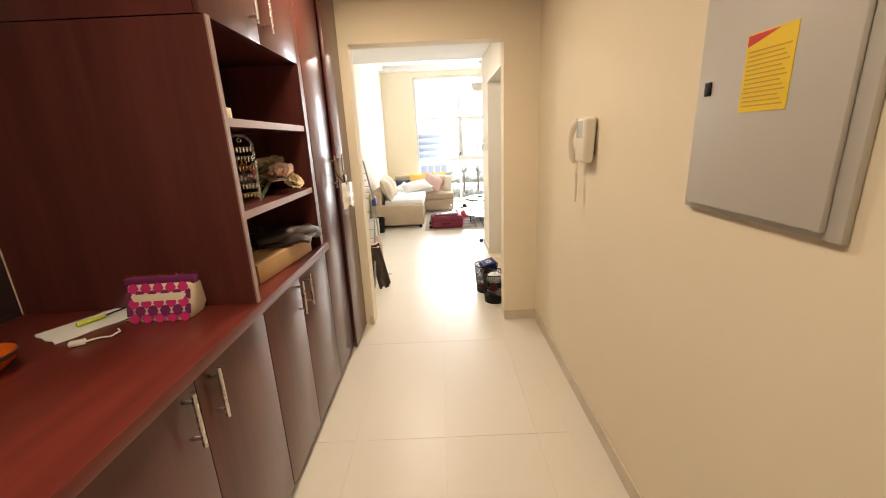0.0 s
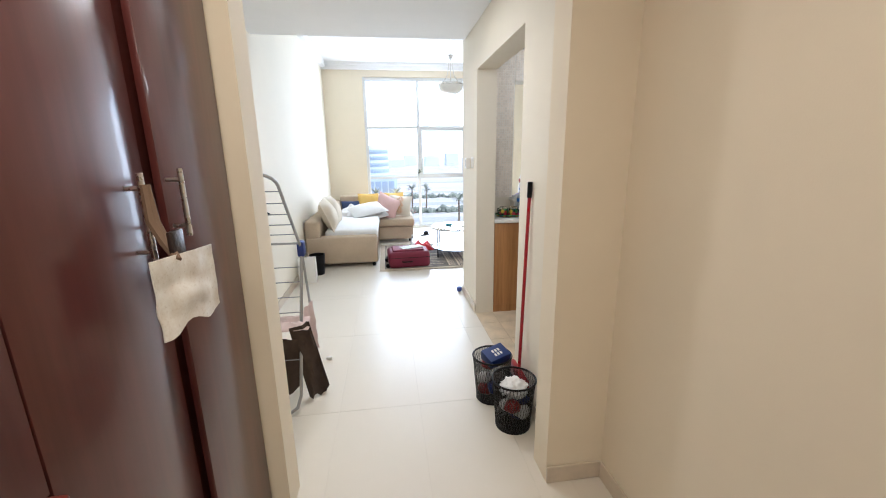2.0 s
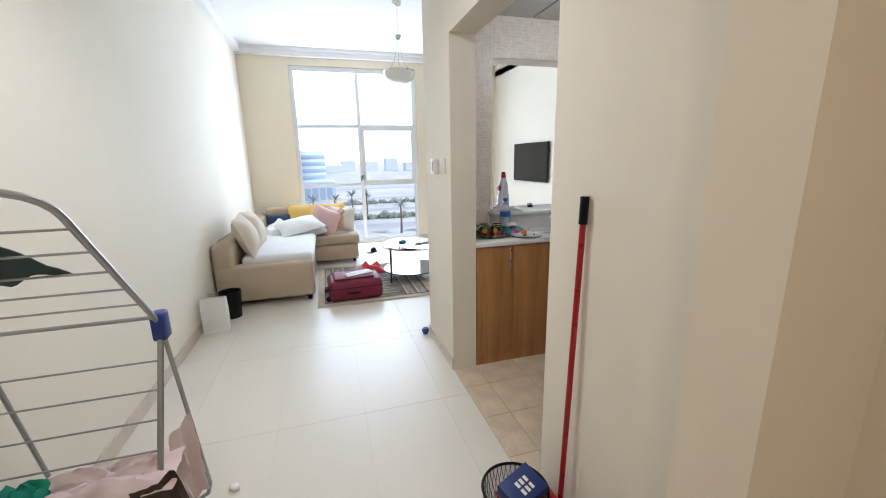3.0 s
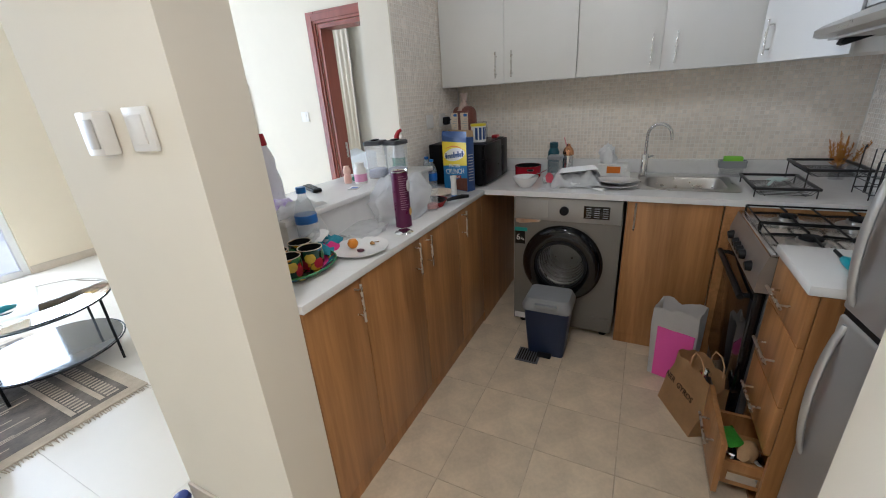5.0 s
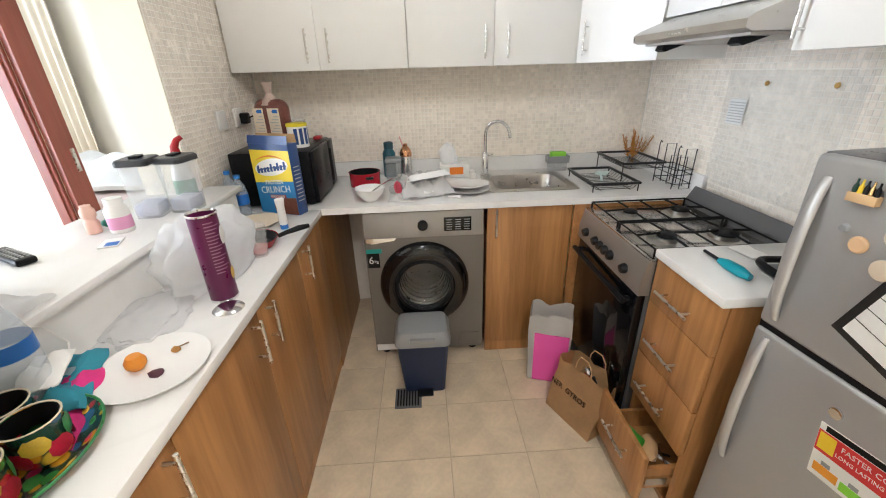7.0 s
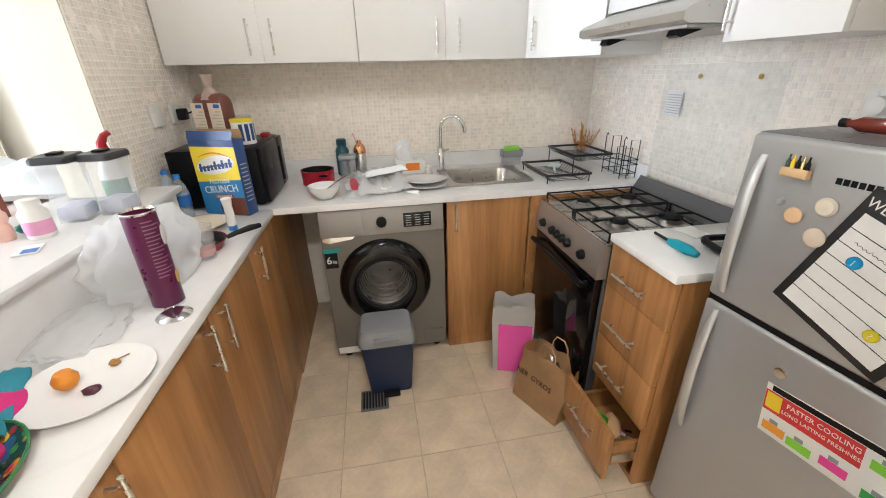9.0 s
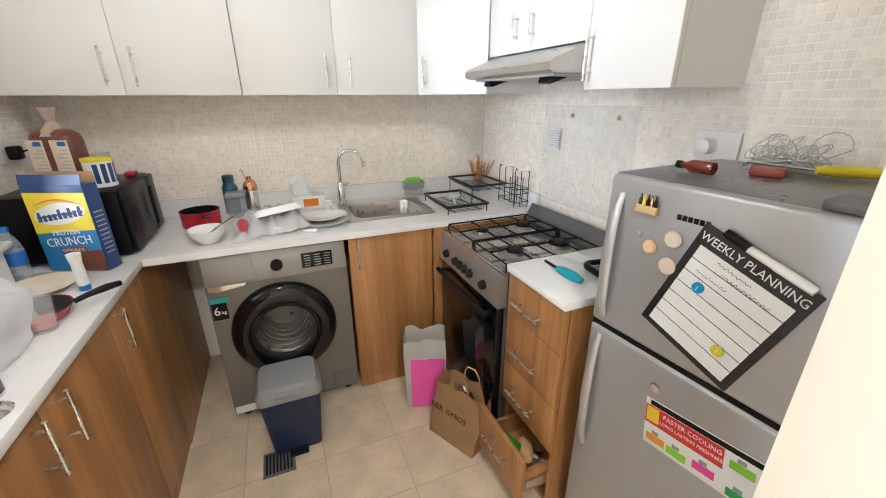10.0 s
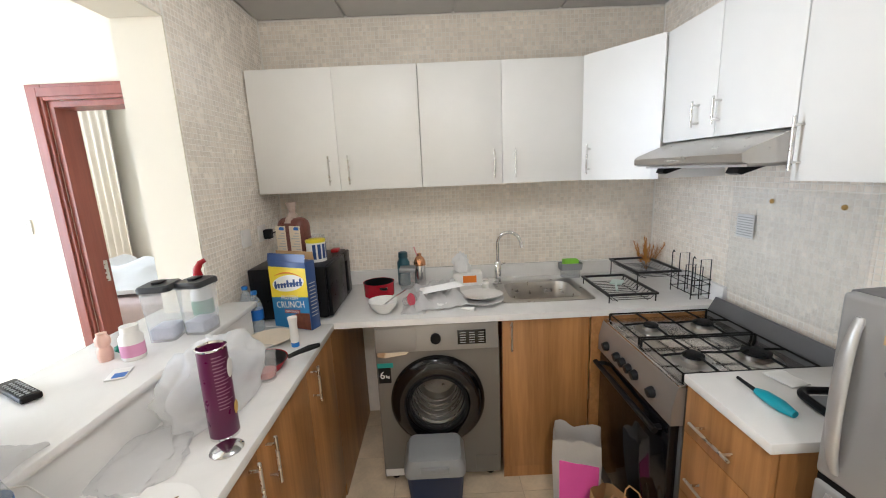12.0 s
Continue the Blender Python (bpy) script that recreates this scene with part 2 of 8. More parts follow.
def prism(bm, pts, a, b, axis='y'):
    """A flat outline drawn out along an axis; pts are the other two coordinates in order."""
    put = {'x': lambda p, h: (h, p[0], p[1]), 'y': lambda p, h: (p[0], h, p[1]), 'z': lambda p, h: (p[0], p[1], h)}[axis]
    r0 = [bm.verts.new(put(p, a)) for p in pts]
    r1 = [bm.verts.new(put(p, b)) for p in pts]
    bridge(bm, r0, r1)
    bm.faces.new(list(reversed(r0)))
    bm.faces.new(r1)
    return bm


def PR(pts, a, b, axis='y'):
    return prism(bmesh.new(), pts, a, b, axis)


def sheet(nu, nv, f):
    """A grid of nu by nv cells whose corners lie at f(u, v), u and v from 0 to 1."""
    bm = bmesh.new()
    g = [[bm.verts.new(f(i / nu, j / nv)) for j in range(nv + 1)] for i in range(nu + 1)]
    for i in range(nu):
        for j in range(nv):
            bm.faces.new((g[i][j], g[i + 1][j], g[i + 1][j + 1], g[i][j + 1]))
    return bm


def finish(bm, name, material, smooth):
    bmesh.ops.recalc_face_normals(bm, faces=bm.faces)
    me = bpy.data.meshes.new(name)
    bm.to_mesh(me)
    bm.free()
    me.materials.append(material)
    if smooth:
        me.polygons.foreach_set("use_smooth", [True] * len(me.polygons))
        me.set_sharp_from_angle(angle=radians(smooth if smooth > 1 else 40))
    return me


def part(name, bm, material, parent, label="", smooth=1):
    ob = new(name, finish(bm, name, material, smooth))
    ob.parent = parent
    return tagged(ob, label)


def thing(name, label, category, x=0, y=0, z=0, rz=0, group="", rx=0, ry=0):
    ob = new(name)
    ob.empty_display_size = 0.05
    ob.matrix_basis = pose(x, y, z, rx, ry, rz)
    return tagged(ob, label, category, group)


def single(name, bm, material, label, category, x=0, y=0, z=0, rz=0, group="", smooth=1, rx=0, ry=0):
    ob = new(name, finish(bm, name, material, smooth))
    ob.matrix_basis = pose(x, y, z, rx, ry, rz)
    return tagged(ob, label, category, group)


def structure(name, bm, material, label, category, smooth=0):
    return tagged(new(name, finish(bm, name, material, smooth)), label, category, kind="structure")


def words(name, text, size, material, parent, m, label="", extrude=0.0006, align='CENTER', squeeze=1.0):
    """Raised lettering in the built-in font, as a mesh, lying in its own xy plane at the pose m."""
    cu = bpy.data.curves.new(name, 'FONT')
    cu.body, cu.size, cu.extrude, cu.align_x, cu.align_y = text, size, extrude, align, 'CENTER'
    cu.resolution_u = 2
    tmp = bpy.data.objects.new("tmp", cu)
    scene.collection.objects.link(tmp)
    me = bpy.data.meshes.new_from_object(tmp.evaluated_get(bpy.context.evaluated_depsgraph_get()))
    bpy.data.objects.remove(tmp)
    me.materials.clear()
    me.materials.append(material)
    ob = new(name, me)
    ob.parent = parent
    ob.matrix_basis = m @ Matrix.Diagonal((squeeze, 1, 1, 1))
    return tagged(ob, label)


# ---- the shell ----
HALL_X, OPEN_Y, CORR_X, KX0, KX1, KY0, KY1, LIV_Y = 1.20, 5.30, 1.05, 1.22, 3.40, 5.44, 7.74, 7.93
LX0, LX1, WIN_Y, H_LOW, H_K, H_LIV = -0.87, 3.43, 12.0, 2.54, 2.44, 3.2

w = bmesh.new()
box(w, (HALL_X, 0.6, 0), (HALL_X + 0.15, 5.30, H_LOW))
structure("wall_hall_east", w, M_WALL, "cream painted hall wall", "wall")
structure("wall_hall_west", BX((-1.30, 0.6, 0), (-1.155, 5.30, H_LOW)), M_WALL, "cream painted wall behind the hall cabinets", "wall")
structure("wall_hall_south", BX((-1.30, 0.45, 0), (1.35, 0.6, H_LOW)), M_WALL, "cream painted hall end wall", "wall")
w = bmesh.new()
box(w, (-1.30, 5.30, 0), (-0.20, 5.45, H_LOW))
box(w, (0.93, 5.30, 0), (1.35, 5.45, H_LOW))
box(w, (-0.20, 5.30, 2.215), (0.93, 5.45, H_LOW))
structure("wall_hall_north", w, M_WALL, "cream wall with a wide opening to the living room", "wall")
w = bmesh.new()
box(w, (CORR_X, 5.45, 0), (1.20, 6.135, H_LOW))
box(w, (CORR_X, 6.135, 2.18), (KX0, 7.305, H_LOW))
box(w, (CORR_X, 7.305, 0), (KX0, LIV_Y, H_LIV))
structure("wall_kitchen_west", w, M_LIVING, "ivory wall with the kitchen doorway and its pillar", "wall")
w = bmesh.new()
box(w, (KX0, KY1, 0), (KX1 + 0.03, LIV_Y, 1.02))
box(w, (KX0, KY1, 1.02), (1.52, LIV_Y, H_LIV))
box(w, (2.55, KY1, 1.02), (KX1 + 0.03, LIV_Y, H_LIV))
box(w, (1.52, KY1, 2.165), (2.55, LIV_Y, H_LIV))
structure("wall_kitchen_north", w, M_LIVING, "ivory wall with a serving hatch between kitchen and living room", "wall")
structure("wall_kitchen_south", BX((KX0, KY0 - 0.15, 0), (KX1 + 0.15, KY0, H_LOW)), M_WHITE, "kitchen wall behind the cooker", "wall")
structure("wall_kitchen_east", BX((KX1, KY0, 0), (KX1 + 0.15, KY1, H_LOW)), M_WHITE, "kitchen wall behind the sink", "wall")
structure("wall_living_west", BX((LX0 - 0.15, 5.45, 0), (LX0, 12.15, H_LIV)), M_LIVING, "plain ivory living room wall", "wall")
w = bmesh.new()
box(w, (LX1, LIV_Y, 0), (LX1 + 0.15, 8.22, H_LIV))
box(w, (LX1, 9.02, 0), (LX1 + 0.15, 12.15, H_LIV))
box(w, (LX1, 8.22, 2.075), (LX1 + 0.15, 9.02, H_LIV))
structure("wall_living_east", w, M_LIVING, "ivory living room wall with the bedroom door", "wall")
w = bmesh.new()
box(w, (LX0, 12.0, 0), (-0.13, 12.2, H_LIV))
box(w, (1.93, 12.0, 0), (LX1, 12.2, H_LIV))
box(w, (-0.13, 12.0, 2.96), (1.93, 12.2, H_LIV))
structure("wall_living_north", w, M_WALL, "cream wall around the tall living room window", "wall")
structure("ceiling_hall", BX((-1.30, 0.45, H_LOW), (1.35, 5.45, H_LOW + 0.1)), M_CEIL, "white hall ceiling", "ceiling")
structure("ceiling_corridor", BX((LX0 - 0.15, 5.45, H_LOW), (KX0, 7.84, H_LIV + 0.1)), M_CEIL, "white lowered ceiling", "ceiling")
structure("ceiling_living", BX((LX0 - 0.15, 7.84, H_LIV), (LX1 + 0.15, 12.2, H_LIV + 0.1)), M_CEIL, "white living room ceiling", "ceiling")
w = bmesh.new()
box(w, (LX0, 11.92, 3.08), (LX1, 12.0, 3.2))
box(w, (LX0, 11.88, 3.15), (LX1, 11.92, 3.2))
box(w, (LX0, 7.84, 3.1), (LX0 + 0.08, 11.92, 3.2))
box(w, (LX1 - 0.08, 7.93, 3.1), (LX1, 11.92, 3.2))
structure("trim_cornice", w, M_CEIL, "white ceiling cornice", "cornice")
# bedroom beyond the door
structure("wall_bedroom_east", BX((6.6, 7.2, 0), (6.75, 12.2, 2.9)), M_LIVING, "pale bedroom wall", "wall")
structure("wall_bedroom_south", BX((LX1 + 0.15, 7.05, 0), (6.75, 7.2, 2.9)), M_LIVING, "pale bedroom wall", "wall")
# This opening is out of view, added to let light into the bedroom.
w = bmesh.new()
box(w, (LX1 + 0.15, 12.0, 0), (4.4, 12.2, 2.9))
box(w, (6.0, 12.0, 0), (6.75, 12.2, 2.9))
box(w, (4.4, 12.0, 0), (6.0, 12.2, 0.6))
box(w, (4.4, 12.0, 2.4), (6.0, 12.2, 2.9))
structure("wall_bedroom_north", w, M_LIVING, "pale bedroom wall with an unseen opening added for daylight", "wall")
structure("ceiling_bedroom", BX((LX1, 7.05, 2.9), (6.75, 12.2, 3.0)), M_CEIL, "white bedroom ceiling", "ceiling")


def baseboard(name, a, b):
    structure(name, BX(a, b, 0.003), M_BASE, "beige tile skirting", "skirting")


baseboard("baseboard_1", (HALL_X - 0.012, 0.6, 0), (HALL_X, 5.288, 0.085))
baseboard("baseboard_2", (0.93, 5.288, 0), (HALL_X, 5.30, 0.085))
baseboard("baseboard_3", (-0.235, 5.288, 0), (-0.20, 5.30, 0.085))
baseboard("baseboard_4", (CORR_X - 0.012, 5.45, 0), (CORR_X, 6.135, 0.085))
baseboard("baseboard_5", (CORR_X - 0.012, 7.305, 0), (CORR_X, 7.93, 0.085))
baseboard("baseboard_6", (LX0, 5.45, 0), (LX0 + 0.012, 11.988, 0.085))
baseboard("baseboard_7", (1.93, 11.988, 0), (LX1, 12.0, 0.085))
baseboard("baseboard_8", (LX1 - 0.012, 9.11, 0), (LX1, 11.988, 0.085))


# ---- kitchen cabinets ----
def bar_handle(parent, a, b, out, r=0.005, stand=0.03):
    """A satin bar on two posts; a and b are the bar's ends on the face, out the way off the face."""
    a, b, o = Vector(a), Vector(b), Vector(out) * stand
    bm = bmesh.new()
    tube(bm, (a + o, b + o), r, 10)
    for f in (0.16, 0.84):
        p = a.lerp(b, f)
        tube(bm, (p, p + o), r * 0.8, 8)
    return part("handle", bm, M_NICKEL, parent, "satin nickel bar handle")


def front(parent, name, bm, material, ha=None, hb=None, out=(0, -1, 0)):
    d = part(name, bm, material, parent)
    if ha:
        bar_handle(d, ha, hb, out)
    return d


# base units along the hatch wall
def base_unit(x0, x1, doors, label):
    u = thing("base_cabinet", label, "cabinet", x0, 7.318, 0, group="base units below the hatch")
    wd = x1 - x0
    part("side_panel", BX((0, 0, 0.07), (0.018, 0.26, 0.868)), M_OAK, u)
    part("side_panel", BX((wd - 0.018, 0, 0.07), (wd, 0.26, 0.868)), M_OAK, u)
    part("bottom_panel", BX((0.018, 0, 0.07), (wd - 0.018, 0.26, 0.09)), M_OAK, u)
    part("plinth", BX((0, -0.012, 0), (wd, 0.004, 0.068)), M_OAK, u)
    for (a, b, h) in doors:
        front(u, "door", BX((a - x0 + 0.0015, -0.018, 0.07), (b - x0 - 0.0015, 0, 0.866), 0.0015), M_OAK, (h - x0, -0.018, 0.716), (h - x0, -0.018, 0.862))
    return u


base_unit(1.222, 1.50, [(1.222, 1.50, 1.462)], "oak-veneer base cabinet with one door")
base_unit(1.50, 2.342, [(1.50, 1.928, 1.877), (1.928, 2.342, 1.98)], "oak-veneer base cabinet with two doors")
base_unit(2.342, 2.69, [(2.342, 2.69, 2.387)], "oak-veneer base cabinet beside the washing machine")
u = single("end_panel", BX((2.69, 7.30, 0), (3.38, 7.318, 0.868)), M_OAK, "oak-veneer panel beside the washing machine", "panel")

# sink unit
u = thing("sink_cabinet", "oak-veneer sink cabinet with one door", "cabinet", 2.75, 6.075, 0)
part("body", BX((0.02, 0.0, 0.06), (0.5, 0.425, 0.72)), M_OAK, u)
part("plinth", BX((0.004, 0, 0), (0.02, 0.425, 0.06)), M_OAK, u)
front(u, "door", BX((0, 0.002, 0.062), (0.018, 0.424, 0.866), 0.0015), M_OAK, (0, 0.383, 0.716), (0, 0.383, 0.862), (-1, 0, 0))
part("side_panel", BX((-0.018, -0.61, 0), (-0.001, -0.002, 0.868)), M_OAKX, u)

# drawer unit
u = thing("drawer_cabinet", "oak-veneer drawer cabinet with its lowest drawer pulled open", "cabinet", 1.805, 5.44, 0)
DW = 0.327
part("side_panel", BX((0, 0, 0.0), (0.018, 0.542, 0.868)), M_OAK, u)
part("side_panel", BX((DW - 0.018, 0, 0.0), (DW, 0.542, 0.868)), M_OAK, u)
part("bottom_panel", BX((0.018, 0, 0), (DW - 0.018, 0.54, 0.02)), M_OAK, u)
part("back_panel", BX((0.018, 0, 0.02), (DW - 0.018, 0.012, 0.868)), M_OAK, u)
for z0, z1, hz in ((0.70, 0.866, 0.77), (0.48, 0.697, 0.568), (0.285, 0.477, 0.372)):
    d = part("drawer", BX((0.002, 0.544, z0), (DW - 0.002, 0.562, z1), 0.0015), M_OAK, u)
    bar_handle(d, (0.095, 0.562, hz), (0.262, 0.562, hz), (0, 1, 0))
bm = BX((0.002, 0.655, 0.06), (DW - 0.002, 0.673, 0.28), 0.0015)
d = part("drawer", bm, M_OAK, u, "open oak drawer")
bm = bmesh.new()
box(bm, (0.03, 0.205, 0.09), (0.045, 0.655, 0.19))
box(bm, (DW - 0.045, 0.205, 0.09), (DW - 0.03, 0.655, 0.19))
box(bm, (0.045, 0.205, 0.09), (DW - 0.045, 0.655, 0.102))
part("drawer_box", bm, M_OAK, d)
part("runner", BX((0.018, 0.26, 0.12), (0.028, 0.635, 0.155)), M_CHROME, d, "zinc drawer runner")
part("runner", BX((DW - 0.028, 0.26, 0.12), (DW - 0.018, 0.635, 0.155)), M_CHROME, d, "zinc drawer runner")
bar_handle(d, (0.075, 0.673, 0.20), (0.24, 0.673, 0.20), (0, 1, 0))

# worktops
ct = bmesh.new()
box(ct, (1.222, 7.291, 0.87), (2.726, 7.611, 0.90), 0.004)
box(ct, (1.222, 7.6115, 0.87), (1.498, 7.738, 0.90))
single("worktop", ct, M_MARBLE, "white marble worktop along the hatch wall", "worktop")
bm = bmesh.new()
SX0, SX1, SY0, SY1 = 2.90, 3.26, 6.02, 6.44
box(bm, (2.728, 6.44, 0.87), (KX1, KY1, 0.90))
box(bm, (2.728, KY0, 0.87), (KX1, 6.02, 0.90))
box(bm, (2.728, 6.02, 0.87), (SX0, 6.44, 0.90))
box(bm, (SX1, 6.02, 0.87), (KX1, 6.44, 0.90))
single("worktop", bm, M_MARBLE, "white marble worktop around the sink", "worktop")
single("worktop", BX((1.80, 5.46, 0.87), (2.135, 6.014, 0.90), 0.004), M_MARBLE, "white marble worktop on the drawer cabinet", "worktop")
single("upstand", BX((KX1 - 0.028, KY0 + 0.002, 0.90), (KX1 - 0.006, KY1 - 0.01, 0.985), 0.002), M_MARBLE, "white marble upstand behind the sink", "upstand")
single("upstand", BX((2.72, KY0 + 0.006, 0.90), (KX1 - 0.03, KY0 + 0.026, 0.985), 0.002), M_MARBLE, "white marble upstand in the corner", "upstand")
bm = bmesh.new()
box(bm, (1.50, 7.612, 0.87), (2.62, 7.736, 1.022))
single("half_wall", bm, M_MARBLE, "white marble-faced half wall below the hatch ledge", "ledge")
single("hatch_ledge", BX((1.485, 7.597, 1.024), (2.66, 7.99, 1.05), 0.008), M_MARBLE, "white marble serving ledge in the hatch", "ledge")


# wall units
def wall_door(parent, bm, hy, x, z0=1.527, z1=1.677):
    return front(parent, "door", bm, M_WHITECAB, (x, hy, z0), (x, hy, z1), (-1, 0, 0))


UB, UT = 1.495, 2.117
for ya, yb, h in ((6.855, 7.728, (7.34, 7.237)), (5.993, 6.853, (6.47, 6.358))):
    u = thing("wall_cabinet", "white laminate wall cabinet with two doors", "cabinet", 0, 0, 0, group="white wall units")
    part("body", BX((3.14, ya, UB + 0.002), (KX1 - 0.006, yb, UT - 0.002)), M_WHITECAB, u)
    ym = (ya + yb) / 2
    wall_door(u, BX((3.12, ym + 0.001, UB), (3.138, yb - 0.001, UT), 0.0015), h[0], 3.12)
    wall_door(u, BX((3.12, ya + 0.001, UB), (3.138, ym - 0.001, UT), 0.0015), h[1], 3.12)
u = thing("wall_cabinet", "white laminate corner wall cabinet with a slanted door", "cabinet", group="white wall units")
DX, DY = 2.805, 5.75
bm = PR([(3.14, 5.988), (KX1 - 0.006, 5.988), (KX1 - 0.006, KY0 + 0.006), (DX + 0.004, KY0 + 0.006), (DX + 0.004, DY)], UB + 0.002, UT - 0.002, 'z')
part("body", bm, M_WHITECAB, u)
nd = Vector((-(5.988 - DY), (3.12 - DX), 0)).normalized()
pa, pb = Vector((3.12, 5.988, 0)), Vector((DX, DY, 0))
pts = [pa + nd * 0.018, pb + nd * 0.018, pb + nd * 0.001, pa + nd * 0.001]
dd = part("door", PR([(p.x, p.y) for p in pts], UB, UT, 'z'), M_WHITECAB, u)
hp = pa.lerp(pb, 0.12) + nd * 0.018
bar_handle(dd, (hp.x, hp.y, 1.527), (hp.x, hp.y, 1.677), nd)
u = thing("wall_cabinet", "white laminate wall cabinet above the cooker hood", "cabinet", group="white wall units")
part("body", BX((2.136, KY0 + 0.006, 1.657), (2.803, 5.730, UT - 0.002)), M_WHITECAB, u)
for a, b, h in ((2.136, 2.469, 2.446), (2.471, 2.803, 2.564)):
    d = part("door", BX((a + 0.001, 5.732, 1.655), (b - 0.001, 5.75, UT), 0.0015), M_WHITECAB, u)
    bar_handle(d, (h, 5.75, 1.697), (h, 5.75, 1.795), (0, 1, 0))
u = thing("wall_cabinet", "white laminate wall cabinet with an exposed grey side", "cabinet", group="white wall units")
part("body", BX((1.797, KY0 + 0.006, 1.504), (2.132, 5.730, UT - 0.002)), M_WHITECAB, u)
d = part("door", BX((1.798, 5.732, 1.502), (2.132, 5.75, UT), 0.0015), M_WHITECAB, u)
bar_handle(d, (2.108, 5.75, 1.53), (2.108, 5.75, 1.682), (0, 1, 0))


# ---- appliances ----
def ngon_frame(bm, c, r0, r1, x0, x1, n=40):
    """A ring of rectangular section about the x axis."""
    rings = []
    for r, x in ((r0, x0), (r1, x0), (r1, x1), (r0, x1)):
        rings.append([bm.verts.new((x, c[0] + r * math.cos(2 * math.pi * i / n), c[1] + r * math.sin(2 * math.pi * i / n))) for i in range(n)])
    for a, b in zip(rings, rings[1:] + rings[:1]):
        bridge(bm, a, b)
    return bm


u = thing("washing_machine", "grey front-loading washing machine with a dark round door", "washing machine", 2.757, 6.515, 0)
u.scale = (1, 1, 1.024)
bm = bmesh.new()
box(bm, (0.245, 0.0, 0.035), (0.56, 0.60, 0.845), 0.006)
part("body", bm, M_WASHER, u)
bm = bmesh.new()
no = 40
ringc = [(0.309 + 0.15 * math.cos(2 * math.pi * i / no + math.pi / 4), 0.452 + 0.15 * math.sin(2 * math.pi * i / no + math.pi / 4)) for i in range(no)]


def on_square(y, z):
    dy, dz = y - 0.309, z - 0.452
    if abs(dy) / 0.30 >= abs(dz) / 0.40:
        k = 1 / abs(dy)
        k *= (0.60 - 0.309) if dy > 0 else 0.309
    else:
        k = 1 / abs(dz)
        k *= (0.845 - 0.452) if dz > 0 else (0.452 - 0.035)
    return (min(0.60, max(0.0, 0.309 + dy * k)), min(0.845, max(0.035, 0.452 + dz * k)))


ri = [bm.verts.new((0.0, a, b)) for a, b in ringc]
ro = [bm.verts.new((0.0, *on_square(a, b))) for a, b in ringc]
rb = [bm.verts.new((0.244, v.co.y, v.co.z)) for v in ro]
bridge(bm, ri, ro)
bridge(bm, ro, rb)
part("front_panel", bm, M_WASHER, u)
M_PANELGREY = mat("silver_panel_paint", (0.36, 0.35, 0.33), 0.4, metal=0.35, var=0.03)
part("control_panel", BX((-0.012, 0.004, 0.71), (0.002, 0.596, 0.842), 0.005), M_PANELGREY, u, "silver control panel")
part("drawer", BX((-0.014, 0.40, 0.722), (-0.011, 0.59, 0.832), 0.001), M_PANELGREY, u, "silver detergent drawer")
part("drawer_grip", PR([(0.435, 0.712), (0.59, 0.712), (0.59, 0.69), (0.56, 0.682), (0.45, 0.697)], -0.006, -0.001, 'x'), M_CHROME, u, "bright drawer grip")
bm = LT([(0.0, 0.02), (0.022, 0.02), (0.025, 0.016), (0.025, 0)], 24, (-0.014, 0.305, 0.775), 'x')
bmesh.ops.scale(bm, vec=(-1, 1, 1), space=Matrix.Translation((0.014, 0, 0)), verts=bm.verts)
part("dial", bm, M_BLACK, u, "black dial")
dp = part("display", BX((-0.0145, 0.065, 0.738), (-0.0118, 0.20, 0.808), 0.001), M_BLACKGLOSS, u, "black display")
M_GREYPRINT = mat("grey_print", (0.45, 0.45, 0.44), 0.5, var=0.05)
bm = bmesh.new()
for i in range(5):
    for j in range(3):
        box(bm, (-0.0152, 0.073 + j * 0.044, 0.746 + i * 0.012), (-0.0144, 0.10 + j * 0.044, 0.749 + i * 0.012))
tagged(part("print", bm, M_GREYPRINT, dp), kind="stuff")
bm = LT([(0.232, 0.0), (0.23, -0.022), (0.21, -0.042), (0.18, -0.05), (0.155, -0.046), (0.147, -0.03), (0.147, 0.0)], 48, (0, 0.309, 0.452), 'x')
dr = part("door", bm, M_BLACKGLOSS, u, "glossy black door ring")
part("door_rim", ngon_frame(bmesh.new(), (0.309, 0.452), 0.135, 0.150, -0.05, -0.012), M_BLACK, dr)
bm = LT([(0.0, 0.055), (0.05, 0.05), (0.10, 0.03), (0.138, -0.012)], 32, (-0.03, 0.309, 0.452), 'x')
gl = part("door_glass", bm, thin_plastic("washer_door_glass", (0.16, 0.16, 0.16), 0.84, 0.04), dr, "domed door glass")
bm = LT([(0.136, 0.0), (0.13, 0.10), (0.10, 0.22), (0.0, 0.23)], 32, (0.004, 0.309, 0.452), 'x')
part("drum", bm, M_STEEL, dr, "steel drum behind the glass")
# Chrome rings stand in for the ringed reflections in the drum.
bm = bmesh.new()
for k in range(5):
    tube(bm, [(0.02 + 0.035 * k, 0.309 + (0.132 - 0.006 * k) * math.cos(a), 0.452 + (0.132 - 0.006 * k) * math.sin(a)) for a in np.linspace(0, 2 * math.pi, 33)[:-1]], 0.004, 5, True)
part("drum_reflection_rings", bm, M_CHROME, dr, "bright rings for the reflections in the drum")
part("filter_flap", BX((-0.006, 0.02, 0.055), (0.001, 0.13, 0.13), 0.002), M_WASHER, u)
part("energy_label", BX((-0.003, 0.44, 0.04), (-0.001, 0.595, 0.078)), M_PAPER, u, "white paper label")
M_TEAL = mat("teal_print", (0.02, 0.30, 0.27), 0.4, var=0.05)
